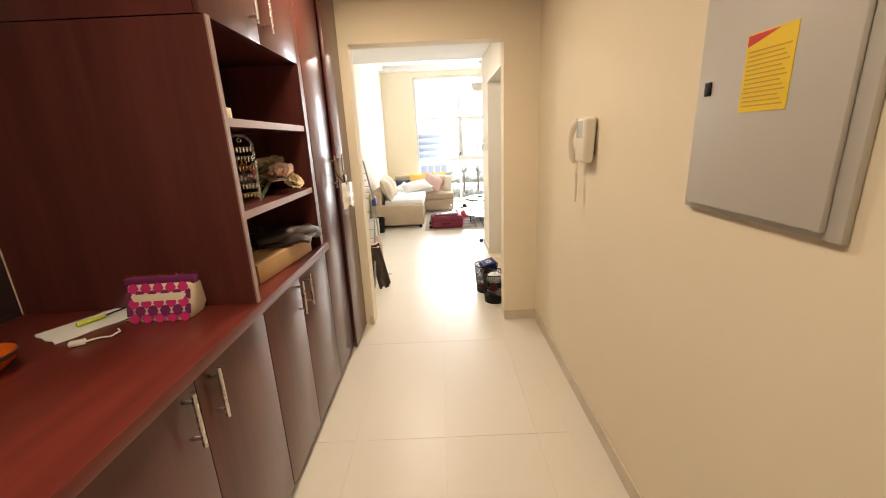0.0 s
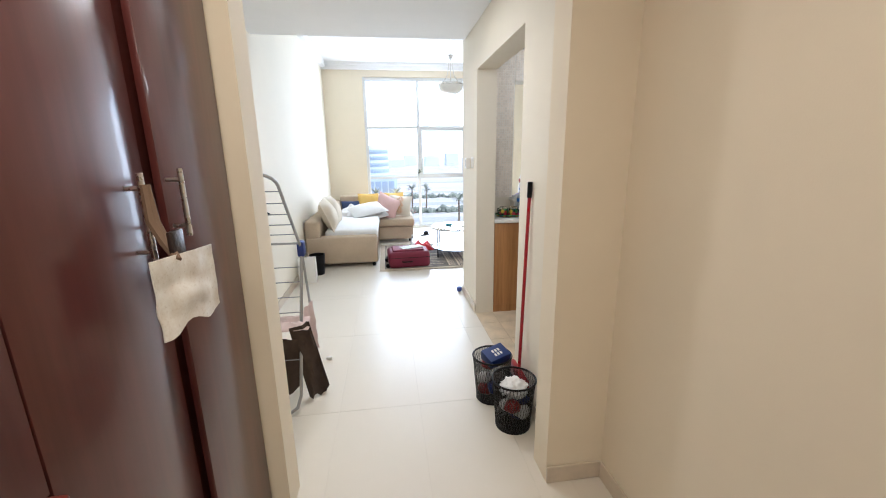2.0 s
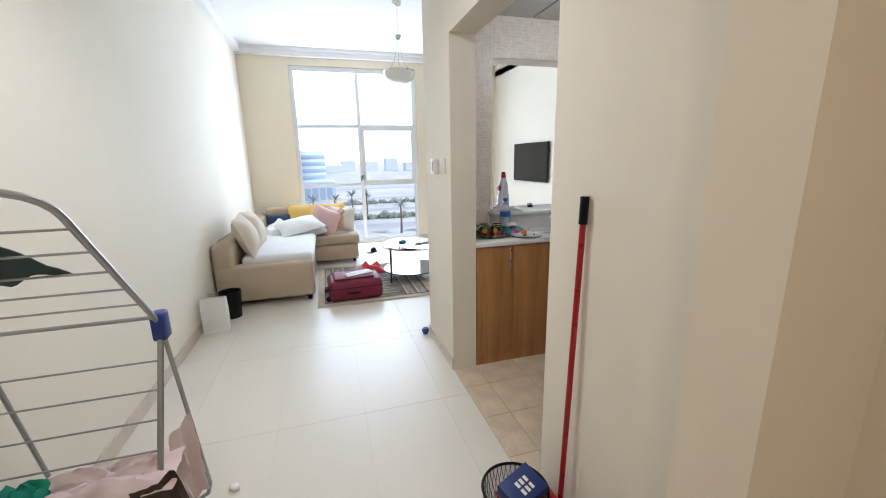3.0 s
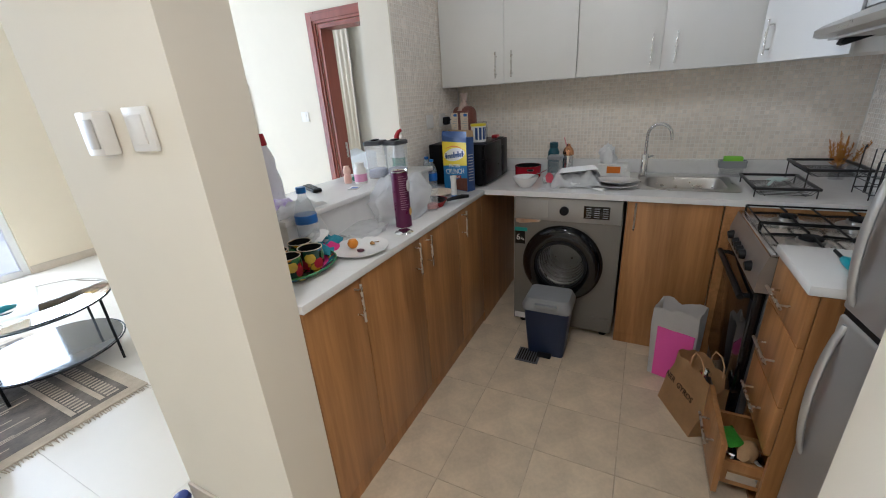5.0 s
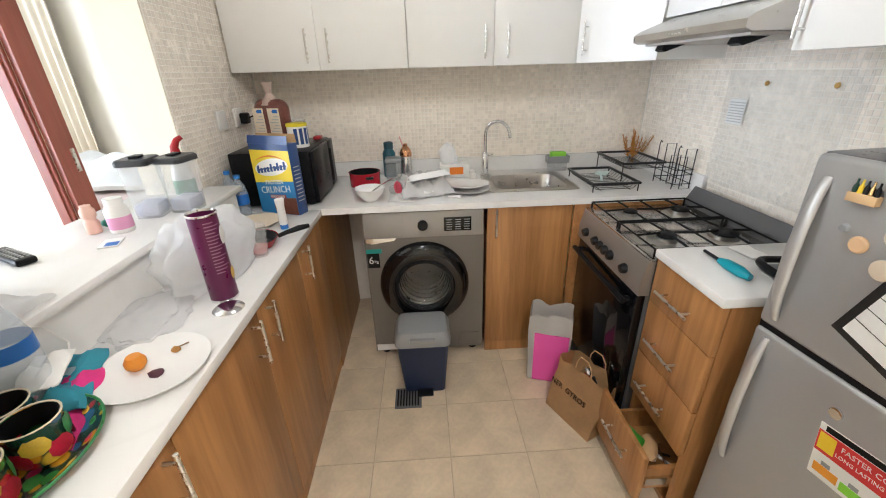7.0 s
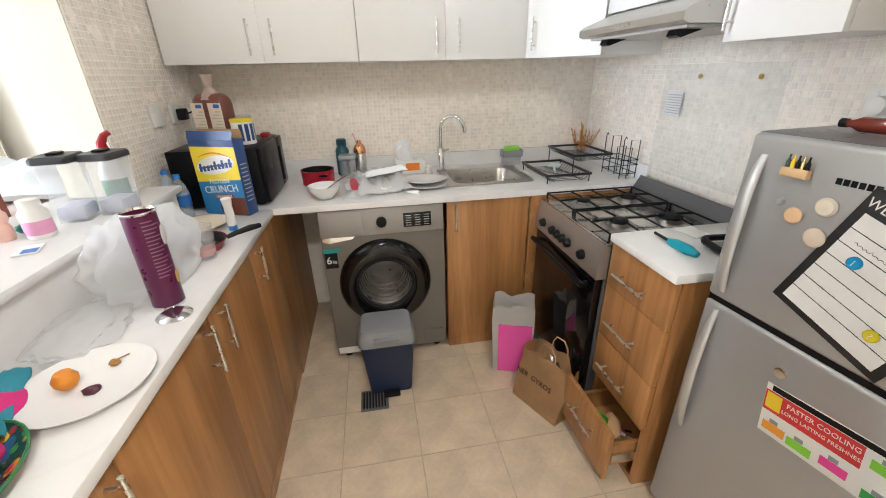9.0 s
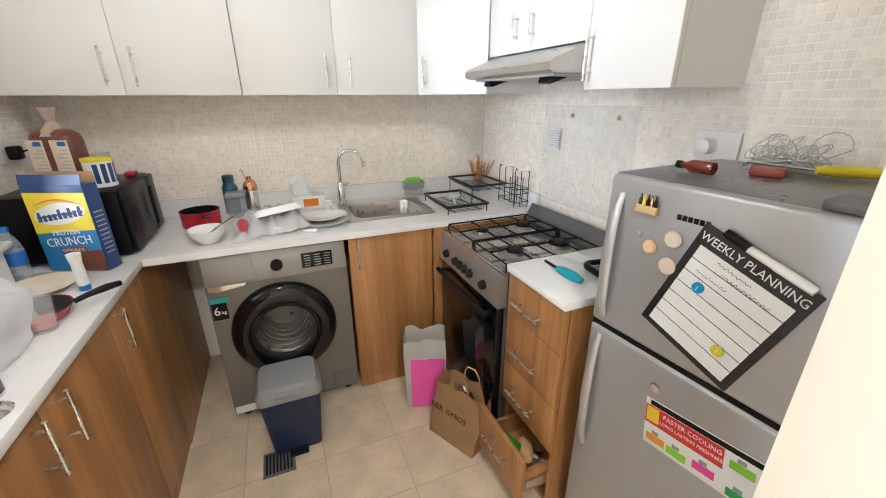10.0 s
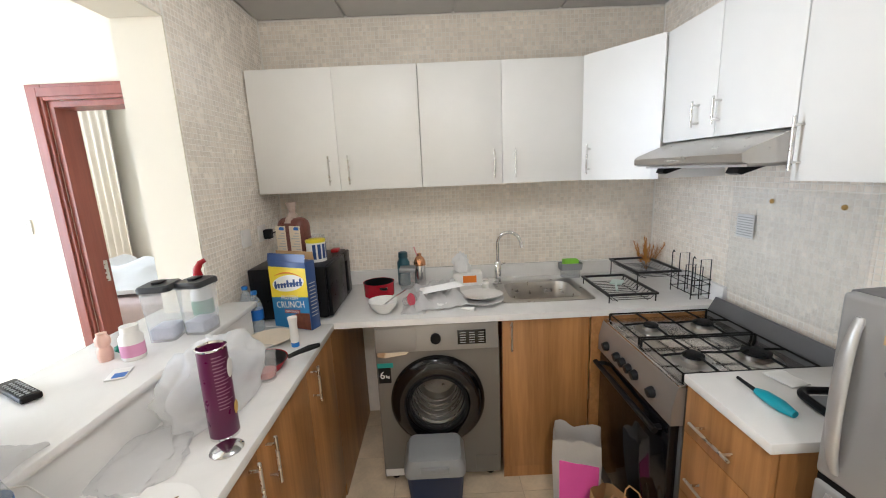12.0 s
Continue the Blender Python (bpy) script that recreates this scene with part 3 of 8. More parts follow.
st = part("sticker", BX((-0.003, 0.532, 0.552), (-0.0012, 0.593, 0.632)), M_BLACK, u, "black and teal capacity sticker")
part("sticker_band", BX((-0.0045, 0.518, 0.632), (-0.003, 0.595, 0.655)), M_TEAL, st)
FACE_X = Matrix(((0, 0, -1, 0), (-1, 0, 0, 0), (0, 1, 0, 0), (0, 0, 0, 1)))
FACE_Y = Matrix(((-1, 0, 0, 0), (0, 0, 1, 0), (0, 1, 0, 0), (0, 0, 0, 1)))
words("capacity_number", "6", 0.055, M_PAPER, st, Matrix.Translation((-0.0036, 0.574, 0.592)) @ FACE_X)
words("capacity_unit", "kg", 0.022, M_PAPER, st, Matrix.Translation((-0.0036, 0.548, 0.586)) @ FACE_X)
for y in (0.05, 0.55):
    for x in (0.05, 0.5):
        part("foot", LT([(0, 0), (0.022, 0), (0.022, 0.036), (0, 0.036)], 12, (x, y, 0)), M_BLACK, u)

# gas cooker
CX0, CX1, CY0, CY1 = 2.140, 2.726, 5.48, 6.03
u = thing("gas_cooker", "stainless gas cooker with black oven door and pan supports", "cooker", CX0, CY0, 0)
u.scale = (1, 1, 0.968)
cw, cd = CX1 - CX0, CY1 - CY0
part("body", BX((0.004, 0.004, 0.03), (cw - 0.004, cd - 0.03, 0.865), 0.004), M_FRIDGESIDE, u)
bm = PR([(cd - 0.03, 0.73), (cd + 0.012, 0.73), (cd + 0.012, 0.80), (cd - 0.006, 0.875), (cd - 0.03, 0.885)], 0.0, cw, 'x')
M_DARKSTEEL = mat("dark_satin_steel", (0.33, 0.315, 0.29), 0.34, metal=0.6, var=0.05, scale=3)
cp = part("control_panel", bm, M_DARKSTEEL, u, "sloping stainless control panel")
for i, kx in enumerate((0.115, 0.235, 0.285, 0.335, 0.385, 0.49)):
    kb = part("knob", LT([(0.021, 0.0), (0.021, 0.010), (0.017, 0.024), (0.0, 0.026)], 18, (0, 0, 0), 'y'), M_BLACK, cp)
    kb.matrix_basis = pose(kx, cd + 0.009, 0.79, -10, 0, 0)
ov = part("oven_door", BX((0.012, cd - 0.028, 0.13), (cw - 0.012, cd + 0.008, 0.722), 0.006), M_BLACKGLOSS, u, "black glass oven door")
bm = tube(bmesh.new(), [(0.04, cd + 0.04, 0.685), (cw - 0.04, cd + 0.04, 0.685)], 0.012, 10)
for x in (0.06, cw - 0.06):
    tube(bm, [(x, cd + 0.006, 0.685), (x, cd + 0.04, 0.685)], 0.010, 8)
part("handle", bm, M_BLACK, ov, "black oven handle")
part("lower_panel", BX((0.012, cd - 0.03, 0.04), (cw - 0.012, cd, 0.124), 0.004), M_FRIDGESIDE, u)
bm = bmesh.new()
box(bm, (0, 0.03, 0.868), (cw, cd - 0.008, 0.884), 0.006)
part("hob", bm, mat("polished_hob_steel", (0.62, 0.60, 0.57), 0.2, metal=1.0, var=0.08, scale=4), u, "stainless hob plate")
bm = PR([(0.0, 0.884), (0.0, 0.965), (0.014, 0.97), (0.055, 0.895), (0.055, 0.884)], 0.0, cw, 'x')
part("backguard", bm, M_FRIDGESIDE, u, "grey raised rear lip")
for bx_, by_, r in ((0.15, 0.17, 0.055), (0.436, 0.17, 0.045), (0.15, 0.40, 0.042), (0.436, 0.40, 0.035)):
    b = part("burner", LT([(r + 0.028, 0.0), (r + 0.02, 0.004), (r, 0.006), (r, 0.02), (0, 0.02)], 24, (bx_, by_, 0.884)), M_STEEL, u)
    part("burner_cap", LT([(r * 0.85, 0.0), (r * 0.85, 0.008), (r * 0.7, 0.012), (0, 0.012)], 24, (bx_, by_, 0.904)), M_IRON, b)
for x0 in (0.018, 0.302):
    x1 = x0 + 0.266
    bm = bmesh.new()
    y0, y1, z = 0.065, cd - 0.03, 0.914
    tube(bm, [(x0, y0, z), (x1, y0, z), (x1, y1, z), (x0, y1, z)], 0.0042, 6, True)
    ym = (y0 + y1) / 2
    tube(bm, [(x0, ym, z), (x1, ym, z)], 0.0042, 6)
    for yc in (0.17, 0.40):
        xc = (x0 + x1) / 2
        for dx, dy in ((1, 0), (-1, 0), (0, 1), (0, -1)):
            ex = x1 if dx > 0 else x0 if dx < 0 else xc
            ey = (y1 if yc > ym else ym) if dy > 0 else (ym if yc > ym else y0) if dy < 0 else yc
            tube(bm, [(ex, ey, z), (xc + dx * 0.03, yc + dy * 0.03, z + 0.004)], 0.0048, 6)
    for fx in (x0, x1):
        for fy in (y0, y1):
            tube(bm, [(fx, fy, z), (fx, fy, 0.884)], 0.0045, 6)
    part("pan_support", bm, M_IRON, u, "black iron pan support")
for x in (0.04, cw - 0.04):
    for y in (0.06, cd - 0.08):
        part("foot", LT([(0, 0), (0.02, 0), (0.02, 0.032), (0, 0.032)], 10, (x, y, 0)), M_BLACK, u)

# cooker hood
u = thing("cooker_hood", "stainless slanted cooker hood with black flap", "cooker hood", 2.128, KY0, 0)
hw = 0.625
bm = PR([(0.006, 1.555), (0.44, 1.555), (0.46, 1.563), (0.46, 1.586), (0.44, 1.60), (0.30, 1.653), (0.006, 1.653)], 0.002, hw, 'x')
part("canopy", bm, M_STEEL, u, "slanted stainless canopy")
part("filter", BX((0.03, 0.04, 1.546), (hw - 0.03, 0.42, 1.554)), M_GREYMETAL, u, "grey filter panel")
for x in (0.08, hw - 0.14):
    part("catch", PR([(0.30, 1.552), (0.40, 1.552), (0.41, 1.528), (0.395, 1.522)], x, x + 0.05, 'x'), M_BLACK, u, "black catch")
bm = bmesh.new()
for i in range(5):
    box(bm, (0.30 + i * 0.02, 0.4595, 1.572), (0.312 + i * 0.02, 0.4615, 1.576))
part("buttons", bm, M_CHROME, u)

# fridge
M_HANDLEGREY = mat("satin_grey_handle", (0.52, 0.52, 0.52), 0.36, metal=0.6, var=0.04)
FX0, FX1, FYF = 1.25, 1.75, 5.935
FRIDGE_TURN = pose(1.288, 5.448, 0, 0, 0, 5) @ pose(-FX0, -5.46, 0)
u = thing("fridge", "silver-grey two-door fridge freezer with magnets and stickers", "fridge", FX0, 5.46, 0)
u.matrix_basis = FRIDGE_TURN @ u.matrix_basis
fw, fd = FX1 - FX0, FYF - 5.46
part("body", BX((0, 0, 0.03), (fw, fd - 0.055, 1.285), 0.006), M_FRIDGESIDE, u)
part("top_cap", BX((0, 0, 1.285), (fw, fd - 0.02, 1.30), 0.004), mat("dark_fridge_top", (0.20, 0.20, 0.205), 0.3, metal=0.4, var=0.06), u, "dark grey top")
M_FRIDGEDOOR = M_FRIDGE
part("door_gasket", BX((0.004, fd - 0.05, 0.858), (fw - 0.004, fd - 0.008, 0.88)), M_BLACK, u, "dark rubber gap between the doors")
d1 = part("freezer_door", BX((0.0, fd - 0.052, 0.876), (fw, fd, 1.298), 0.012, 3), M_FRIDGEDOOR, u, "silver-grey freezer door")
d2 = part("fridge_door", BX((0.0, fd - 0.052, 0.05), (fw, fd, 0.862), 0.012, 3), M_FRIDGEDOOR, u, "silver-grey fridge door")


def arc_handle(parent, x, z0, z1):
    pts = []
    for i in range(13):
        f = i / 12
        pts.append((x, fd - 0.003 + 0.026 * math.sin(math.pi * f) ** 0.6, z0 + (z1 - z0) * f))
    bm = bmesh.new()
    rows = []
    for i, (px, py, pz) in enumerate(pts):
        wd, th = 0.009 + 0.007 * math.sin(math.pi * i / 12), 0.008
        rows.append([bm.verts.new((px + wd * math.cos(a), py + th * math.sin(a), pz)) for a in np.linspace(0, 2 * math.pi, 13)[:-1]])
    for a, b in zip(rows, rows[1:]):
        for i in range(12):
            bm.faces.new((a[i], a[(i + 1) % 12], b[(i + 1) % 12], b[i]))
    bm.faces.new(rows[0])
    bm.faces.new(rows[-1])
    part("handle", bm, M_HANDLEGREY, parent, "curved satin door handle")


arc_handle(d1, fw - 0.04, 0.90, 1.255)
arc_handle(d2, fw - 0.04, 0.42, 0.845)
part("hinge_cover", BX((0.02, fd - 0.10, 1.30), (0.085, fd - 0.012, 1.318), 0.005), M_FRIDGESIDE, u, "dark hinge cover")
part("lock", LT([(0.013, 0), (0.013, 0.005), (0.009, 0.006), (0, 0.004)], 18, (0.272, fd, 0.788), 'y'), M_CHROME, d2, "round lock")
bm = bmesh.new()
for i in range(6):
    box(bm, (0.24 + i * 0.0125, fd, 1.224), (0.2495 + i * 0.0125, fd + 0.0012, 1.236))
part("badge", bm, M_BLACK, d1, "small dark badge letters")
for x in (0.05, fw - 0.05):
    for y in (0.06, fd - 0.1):
        part("foot", LT([(0, 0), (0.02, 0), (0.02, 0.032), (0, 0.032)], 10, (x, y, 0)), M_BLACK, u)

# sink and tap
u = thing("sink", "stainless inset sink bowl with a drainer edge", "sink", SX0, SY0, 0.90)
sw, sd = SX1 - SX0, SY1 - SY0
bm = bmesh.new()


def rrect(x0, y0, x1, y1, r, n=5):
    out = []
    for cx, cy, a0 in ((x1 - r, y1 - r, 0), (x0 + r, y1 - r, 90), (x0 + r, y0 + r, 180), (x1 - r, y0 + r, 270)):
        for i in range(n + 1):
            a = radians(a0 + 90 * i / n)
            out.append((cx + r * math.cos(a), cy + r * math.sin(a)))
    return out


def loops(bm, outlines, close_last=True):
    rs = [[bm.verts.new((x, y, z)) for x, y in o] for o, z in outlines]
    for a, b in zip(rs, rs[1:]):
        bridge(bm, a, b)
    if close_last:
        bm.faces.new(rs[-1])
    return bm


loops(bm, [(rrect(-0.02, -0.03, sw + 0.02, sd + 0.03, 0.03), 0.001), (rrect(-0.018, -0.028, sw + 0.018, sd + 0.028, 0.03), 0.004),
           (rrect(0.025, 0.02, sw - 0.035, sd - 0.02, 0.06), 0.004), (rrect(0.03, 0.025, sw - 0.04, sd - 0.025, 0.06), -0.01),
           (rrect(0.045, 0.04, sw - 0.055, sd - 0.04, 0.06), -0.15)])
part("bowl", bm, M_STEEL, u, "rounded stainless bowl")
part("drain", LT([(0.03, 0.0), (0.028, 0.004), (0, 0.002)], 20, (sw / 2, sd / 2, -0.149)), M_CHROME, u)
u = thing("tap", "chrome swan-neck mixer tap", "tap", 3.235, 6.44, 0.905)
part("base", LT([(0.026, 0), (0.026, 0.008), (0.02, 0.012), (0.02, 0.13), (0.016, 0.135), (0, 0.135)], 20), M_CHROME, u)
pts = [(0, 0, 0.13), (0, 0, 0.24)] + [(-0.45 * s, -0.89 * s, 0.24 + 0.07 * math.sin(a)) for a in np.linspace(0.2, math.pi * 0.95, 9) for s in (0.07 - 0.07 * math.cos(a),)] + [(-0.065, -0.128, 0.222)]
part("spout", TB(pts, 0.0095, 12), M_CHROME, u)
part("lever", TB([(0.0, 0.0, 0.11), (0.0, -0.045, 0.125)], [0.008, 0.005], 8), M_CHROME, u)


# ---- hall cabinets ----
HX = -0.285
M_GLASSBACK = mat("dark_hall_mirror", (0.035, 0.022, 0.022), 0.04, metal=0.0, var=0.05, coat=1.0)


def hall_door(parent, y0, y1, z0, z1, hy=None, hz=None, x=HX):
    d = part("door", BX((x - 0.018, y0 + 0.0015, z0), (x, y1 - 0.0015, z1), 0.002), M_MAHOG, parent)
    if hy is not None:
        bar_handle(d, (x, hy, hz[0]), (x, hy, hz[1]), (1, 0, 0), 0.0065, 0.034)
    return d


def hall_base(y0, y1, doors, label, x=HX, top=0.920):
    u = thing("hall_cabinet", label, "cabinet", group="mahogany hall cabinets")
    part("side_panel", BX((-1.15, y0, 0.05), (x - 0.02, y0 + 0.018, top)), M_MAHOG, u)
    part("side_panel", BX((-1.15, y1 - 0.018, 0.05), (x - 0.02, y1, top)), M_MAHOG, u)
    part("bottom_panel", BX((-1.15, y0 + 0.018, 0.05), (x - 0.02, y1 - 0.018, 0.07)), M_MAHOG, u)
    part("plinth", BX((-1.0, y0, 0), (x - 0.03, y1, 0.048)), M_MAHOG, u)
    for a, b, h in doors:
        hall_door(u, a, b, 0.052, top, h, (0.733, 0.902), x)
    return u


hall_base(1.40, 2.25, [(1.40, 1.825, 1.78), (1.825, 2.25, 1.87)], "mahogany hall base cabinet with two doors")
hall_base(2.252, 3.601, [(2.252, 2.66, 2.62), (2.66, 3.15, 3.09), (3.15, 3.60, 3.213)], "mahogany hall base cabinet below the open counter")
hall_base(3.603, 4.46, [(3.603, 4.005, 3.952), (4.005, 4.46, 4.062)], "mahogany hall base cabinet below the open shelves")
single("counter_top", BX((-1.15, 1.40, 0.923), (-0.258, 4.46, 0.965), 0.005), M_MAHOGTOP, "dark red mahogany counter top of the hall cabinets", "counter")
u = thing("shelf_unit", "open mahogany shelf unit with three shelves", "shelf unit", group="mahogany hall cabinets")
part("side_panel", BX((-1.15, 3.545, 0.967), (-0.275, 3.565, 1.93)), M_MAHOG, u)
part("side_panel", BX((-1.15, 4.37, 0.967), (-0.275, 4.40, 1.93)), M_MAHOG, u)
part("back_panel", BX((-1.15, 3.565, 0.967), (-1.135, 4.37, 1.93)), M_MAHOG, u)
for z in (1.275, 1.60):
    s = part("shelf", BX((-1.13, 3.567, z), (-0.29, 4.368, z + 0.028), 0.002), M_MAHOG, u)
    part("shelf_edge", BX((-0.289, 3.567, z), (-0.283, 4.368, z + 0.028)), M_SHELFEDGE, s, "pale shelf edge")
part("edge_strip", BX((-0.274, 3.543, 0.967), (-0.268, 3.566, 1.93)), M_SHELFEDGE, u, "pale front edge strip")
u = thing("hall_cabinet", "mahogany overhead cabinet above the shelves", "cabinet", group="mahogany hall cabinets")
part("body", BX((-1.15, 3.545, 1.934), (HX - 0.02, 4.40, 2.52)), M_MAHOG, u)
hall_door(u, 3.545, 3.97, 1.934, 2.52, 3.90, (1.99, 2.16))
hall_door(u, 3.97, 4.40, 1.934, 2.52, 4.04, (1.99, 2.16))
u = thing("hall_cabinet", "tall mahogany wardrobe door beside the shelves", "wardrobe", group="mahogany hall cabinets")
part("body", BX((-1.15, 4.462, 0.05), (HX - 0.02, 4.86, 2.52)), M_MAHOG, u)
part("infill", BX((-1.15, 4.402, 0.967), (HX - 0.002, 4.46, 2.52)), M_MAHOG, u)
part("plinth", BX((-1.0, 4.462, 0), (HX - 0.03, 5.28, 0.048)), M_MAHOG, u)
hall_door(u, 4.462, 4.86, 0.052, 2.52, 4.783, (1.25, 1.455))
u = thing("hall_cabinet", "tall mahogany wardrobe at the end of the hall", "wardrobe", group="mahogany hall cabinets")
part("body", BX((-1.15, 4.862, 0.05), (HX - 0.02, 5.285, 2.52)), M_MAHOG, u)
d = hall_door(u, 4.885, 5.283, 0.02, 2.52, 4.908, (1.295, 1.46), HX + 0.02)
single("back_mirror", BX((-1.15, 1.40, 0.96), (-1.14, 3.53, 2.3)), M_GLASSBACK, "dark glass back panel behind the hall counter", "panel")
single("overhead_panel", BX((-1.15, 1.40, 2.30), (-0.80, 3.543, 2.52)), M_MAHOG, "dark mahogany panel above the hall counter", "panel")


# ---- hall wall fittings ----
u = thing("fuse_box", "grey metal distribution board door with a yellow notice", "fuse box", HALL_X, 3.135, 1.28)
part("frame", BX((-0.02, -0.245, 0.018), (-0.001, 0.245, 0.80), 0.006), M_GREYMETAL, u)
d = part("door", BX((-0.036, -0.215, 0.035), (-0.021, 0.215, 0.765), 0.006), M_GREYMETAL, u, "grey metal door")
lt = part("latch", BX((-0.040, 0.158, 0.325), (-0.0362, 0.185, 0.36), 0.002), M_BLACK, d, "black latch")
M_YELLOW = mat("yellow_notice", (0.80, 0.56, 0.02), 0.55, var=0.06)
M_REDPRINT = mat("red_print", (0.62, 0.03, 0.03), 0.5, var=0.05)
M_BROWNPRINT = mat("brown_print", (0.52, 0.33, 0.03), 0.6, var=0.05)
nt = part("notice", BX((-0.0375, -0.085, 0.275), (-0.0362, 0.05, 0.445)), M_YELLOW, d, "yellow paper notice with small print")
part("notice_heading", PR([(0.047, 0.418), (0.047, 0.442), (-0.04, 0.442), (0.01, 0.428)], -0.0384, -0.0376, 'x'), M_REDPRINT, nt)
bm = bmesh.new()
for i in range(13):
    box(bm, (-0.0382, -0.075 + 0.008 * (i % 3), 0.287 + i * 0.0098), (-0.0376, 0.042, 0.290 + i * 0.0098))
tagged(part("print", bm, M_BROWNPRINT, nt), kind="stuff")

u = thing("intercom", "ivory wall intercom with handset, pale screen and coiled cord", "intercom", HALL_X, 4.196, 1.382)
u.scale = (1.1, 1.0, 1.25)
bm = BX((-0.060, -0.055, 0.0), (-0.004, 0.078, 0.175), 0.014, 3)
for v in bm.verts:
    if v.co.x > -0.032:
        v.co.x -= 0.010 * (1 - v.co.z / 0.175)
    elif v.co.z > 0.10 and v.co.y > -0.03:
        v.co.x += 0.004
part("body", bm, M_IVORY, u)
# Dark plate put in for the black shadow gap between body and wall.
part("shadow_gap_bracket", BX((-0.030, -0.040, 0.03), (-0.001, 0.058, 0.165), 0.003), mat("shadow_gap_grey", (0.12, 0.11, 0.10), 0.6), u, "dark bracket plate for the shadow gap behind the body")
part("screen", BX((-0.0605, -0.022, 0.098), (-0.0555, 0.060, 0.162), 0.0015), mat("grey_screen", (0.42, 0.47, 0.50), 0.10, var=0.05), u, "pale grey glossy screen")
hs = bmesh.new()
arc = [-0.5 + k / 10 for k in range(11)]
tube(hs, [(-0.050 - 0.026 * (1 - 4 * k * k), 0.094 + 0.003 * math.cos(3 * k), 0.084 + 0.172 * k) for k in arc], [0.012, 0.017, 0.0165, 0.0145, 0.0135, 0.013, 0.0135, 0.0145, 0.0165, 0.017, 0.011], 14)
part("handset", hs, M_IVORY, u, "curved ivory handset")
bm = bmesh.new()
for sy, y0 in ((1, 0.094), (-1, 0.070)):
    tube(bm, [(-0.045, y0, 0.004), (-0.045, 0.084 + 0.008 * sy, -0.045)], [0.002, 0.002], 6)
    tube(bm, [(-0.045 + 0.0055 * math.cos(0.8 * i), 0.084 + sy * 0.0075 * (1 - i / 150) + 0.0055 * math.sin(0.8 * i), -0.045 - 0.00095 * i) for i in range(130)], [0.0021] * 130, 5)
part("cord", bm, M_IVORY, u, "coiled ivory cord")


# ---- soft shapes ----
def pillow(wd, ht, th, n=10, pinch=0.75):
    """A stuffed cushion lying in the xy plane."""
    bm = bmesh.new()
    for s in (1, -1):
        def f(u, v, s=s):
            a, b = 2 * u - 1, 2 * v - 1
            k = 1 - 0.10 * (1 - abs(b)) * abs(a) ** 3
            k2 = 1 - 0.10 * (1 - abs(a)) * abs(b) ** 3
            h = max(0.0, (1 - abs(a) ** 2.6)) ** pinch * max(0.0, (1 - abs(b) ** 2.6)) ** pinch
            h *= 1 + 0.18 * noise.noise(Vector((a * 2.3 + wd * 9, b * 2.3, s)))
            return (a * k * wd / 2, b * k2 * ht / 2, s * h * th / 2)
        g = [[bm.verts.new(f(i / n, j / n)) for j in range(n + 1)] for i in range(n + 1)]
        for i in range(n):
            for j in range(n):
                bm.faces.new((g[i][j], g[i + 1][j], g[i + 1][j + 1], g[i][j + 1]))
    bmesh.ops.remove_doubles(bm, verts=bm.verts, dist=0.0005)
    return bm


def lump(rx, ry, rz, rough=0.3, freq=2.0, seed=0.0, sub=3, flat=True):
    """A crumpled heap whose base is flat at z = 0."""
    bm = bmesh.new()
    bmesh.ops.create_icosphere(bm, subdivisions=sub, radius=1)
    for v in bm.verts:
        d = v.co.normalized()
        k = 1 + rough * (noise.noise(d * freq + Vector((seed, seed * 2, 3))) + 0.6 * noise.noise(d * freq * 2.7 + Vector((seed, 5, seed))))
        v.co = Vector((d.x * rx * k, d.y * ry * k, d.z * rz * k))
        if flat:
            v.co.z = max(v.co.z, -rz * 0.5) + rz * 0.5
    return bm


def crumpled_bag(rx, ry, rz, seed=0.0, crease=0.5, sub=4, ears=0.0):
    """A thin bag with sharp creases and drawn-up corners, flat at z = 0."""
    bm = bmesh.new()
    bmesh.ops.create_icosphere(bm, subdivisions=sub, radius=1)
    for v in bm.verts:
        d = v.co.normalized()
        k = 1.0
        for f, amp in ((1.4, 1.0), (2.9, 0.5)):
            k += crease * amp * (0.35 - abs(noise.noise(d * f + Vector((seed, seed * 1.7, f)))))
        if d.z > 0.2:
            k += ears * abs(d.x) * d.z
        v.co = Vector((d.x * rx * k, d.y * ry * k, max(d.z * rz * k, -rz * 0.45) + rz * 0.45))
    return bm


def drape(wd, ln, folds=3, depth=0.02, wave=0.01, n=14, m=14, seed=0.0, thick=0.0025):
    """Cloth hanging down from y = 0 in the xz plane, with folds; closed so that it has two faces."""
    def f(u, v):
        x = (u - 0.5) * wd * (1 - 0.15 * v * math.sin(seed + 2))
        z = -v * ln * (1 + 0.07 * math.sin(u * 9 + seed))
        y = depth * math.sin(u * folds * 2 * math.pi + seed + v) * (0.3 + 0.7 * v) + wave * noise.noise(Vector((u * 4, v * 4, seed)))
        return (x, y, z)
    bm = sheet(n, m, f)
    ret = bmesh.ops.extrude_face_region(bm, geom=list(bm.faces))
    for v in [g for g in ret["geom"] if isinstance(g, bmesh.types.BMVert)]:
        v.co.y += thick
    return bm


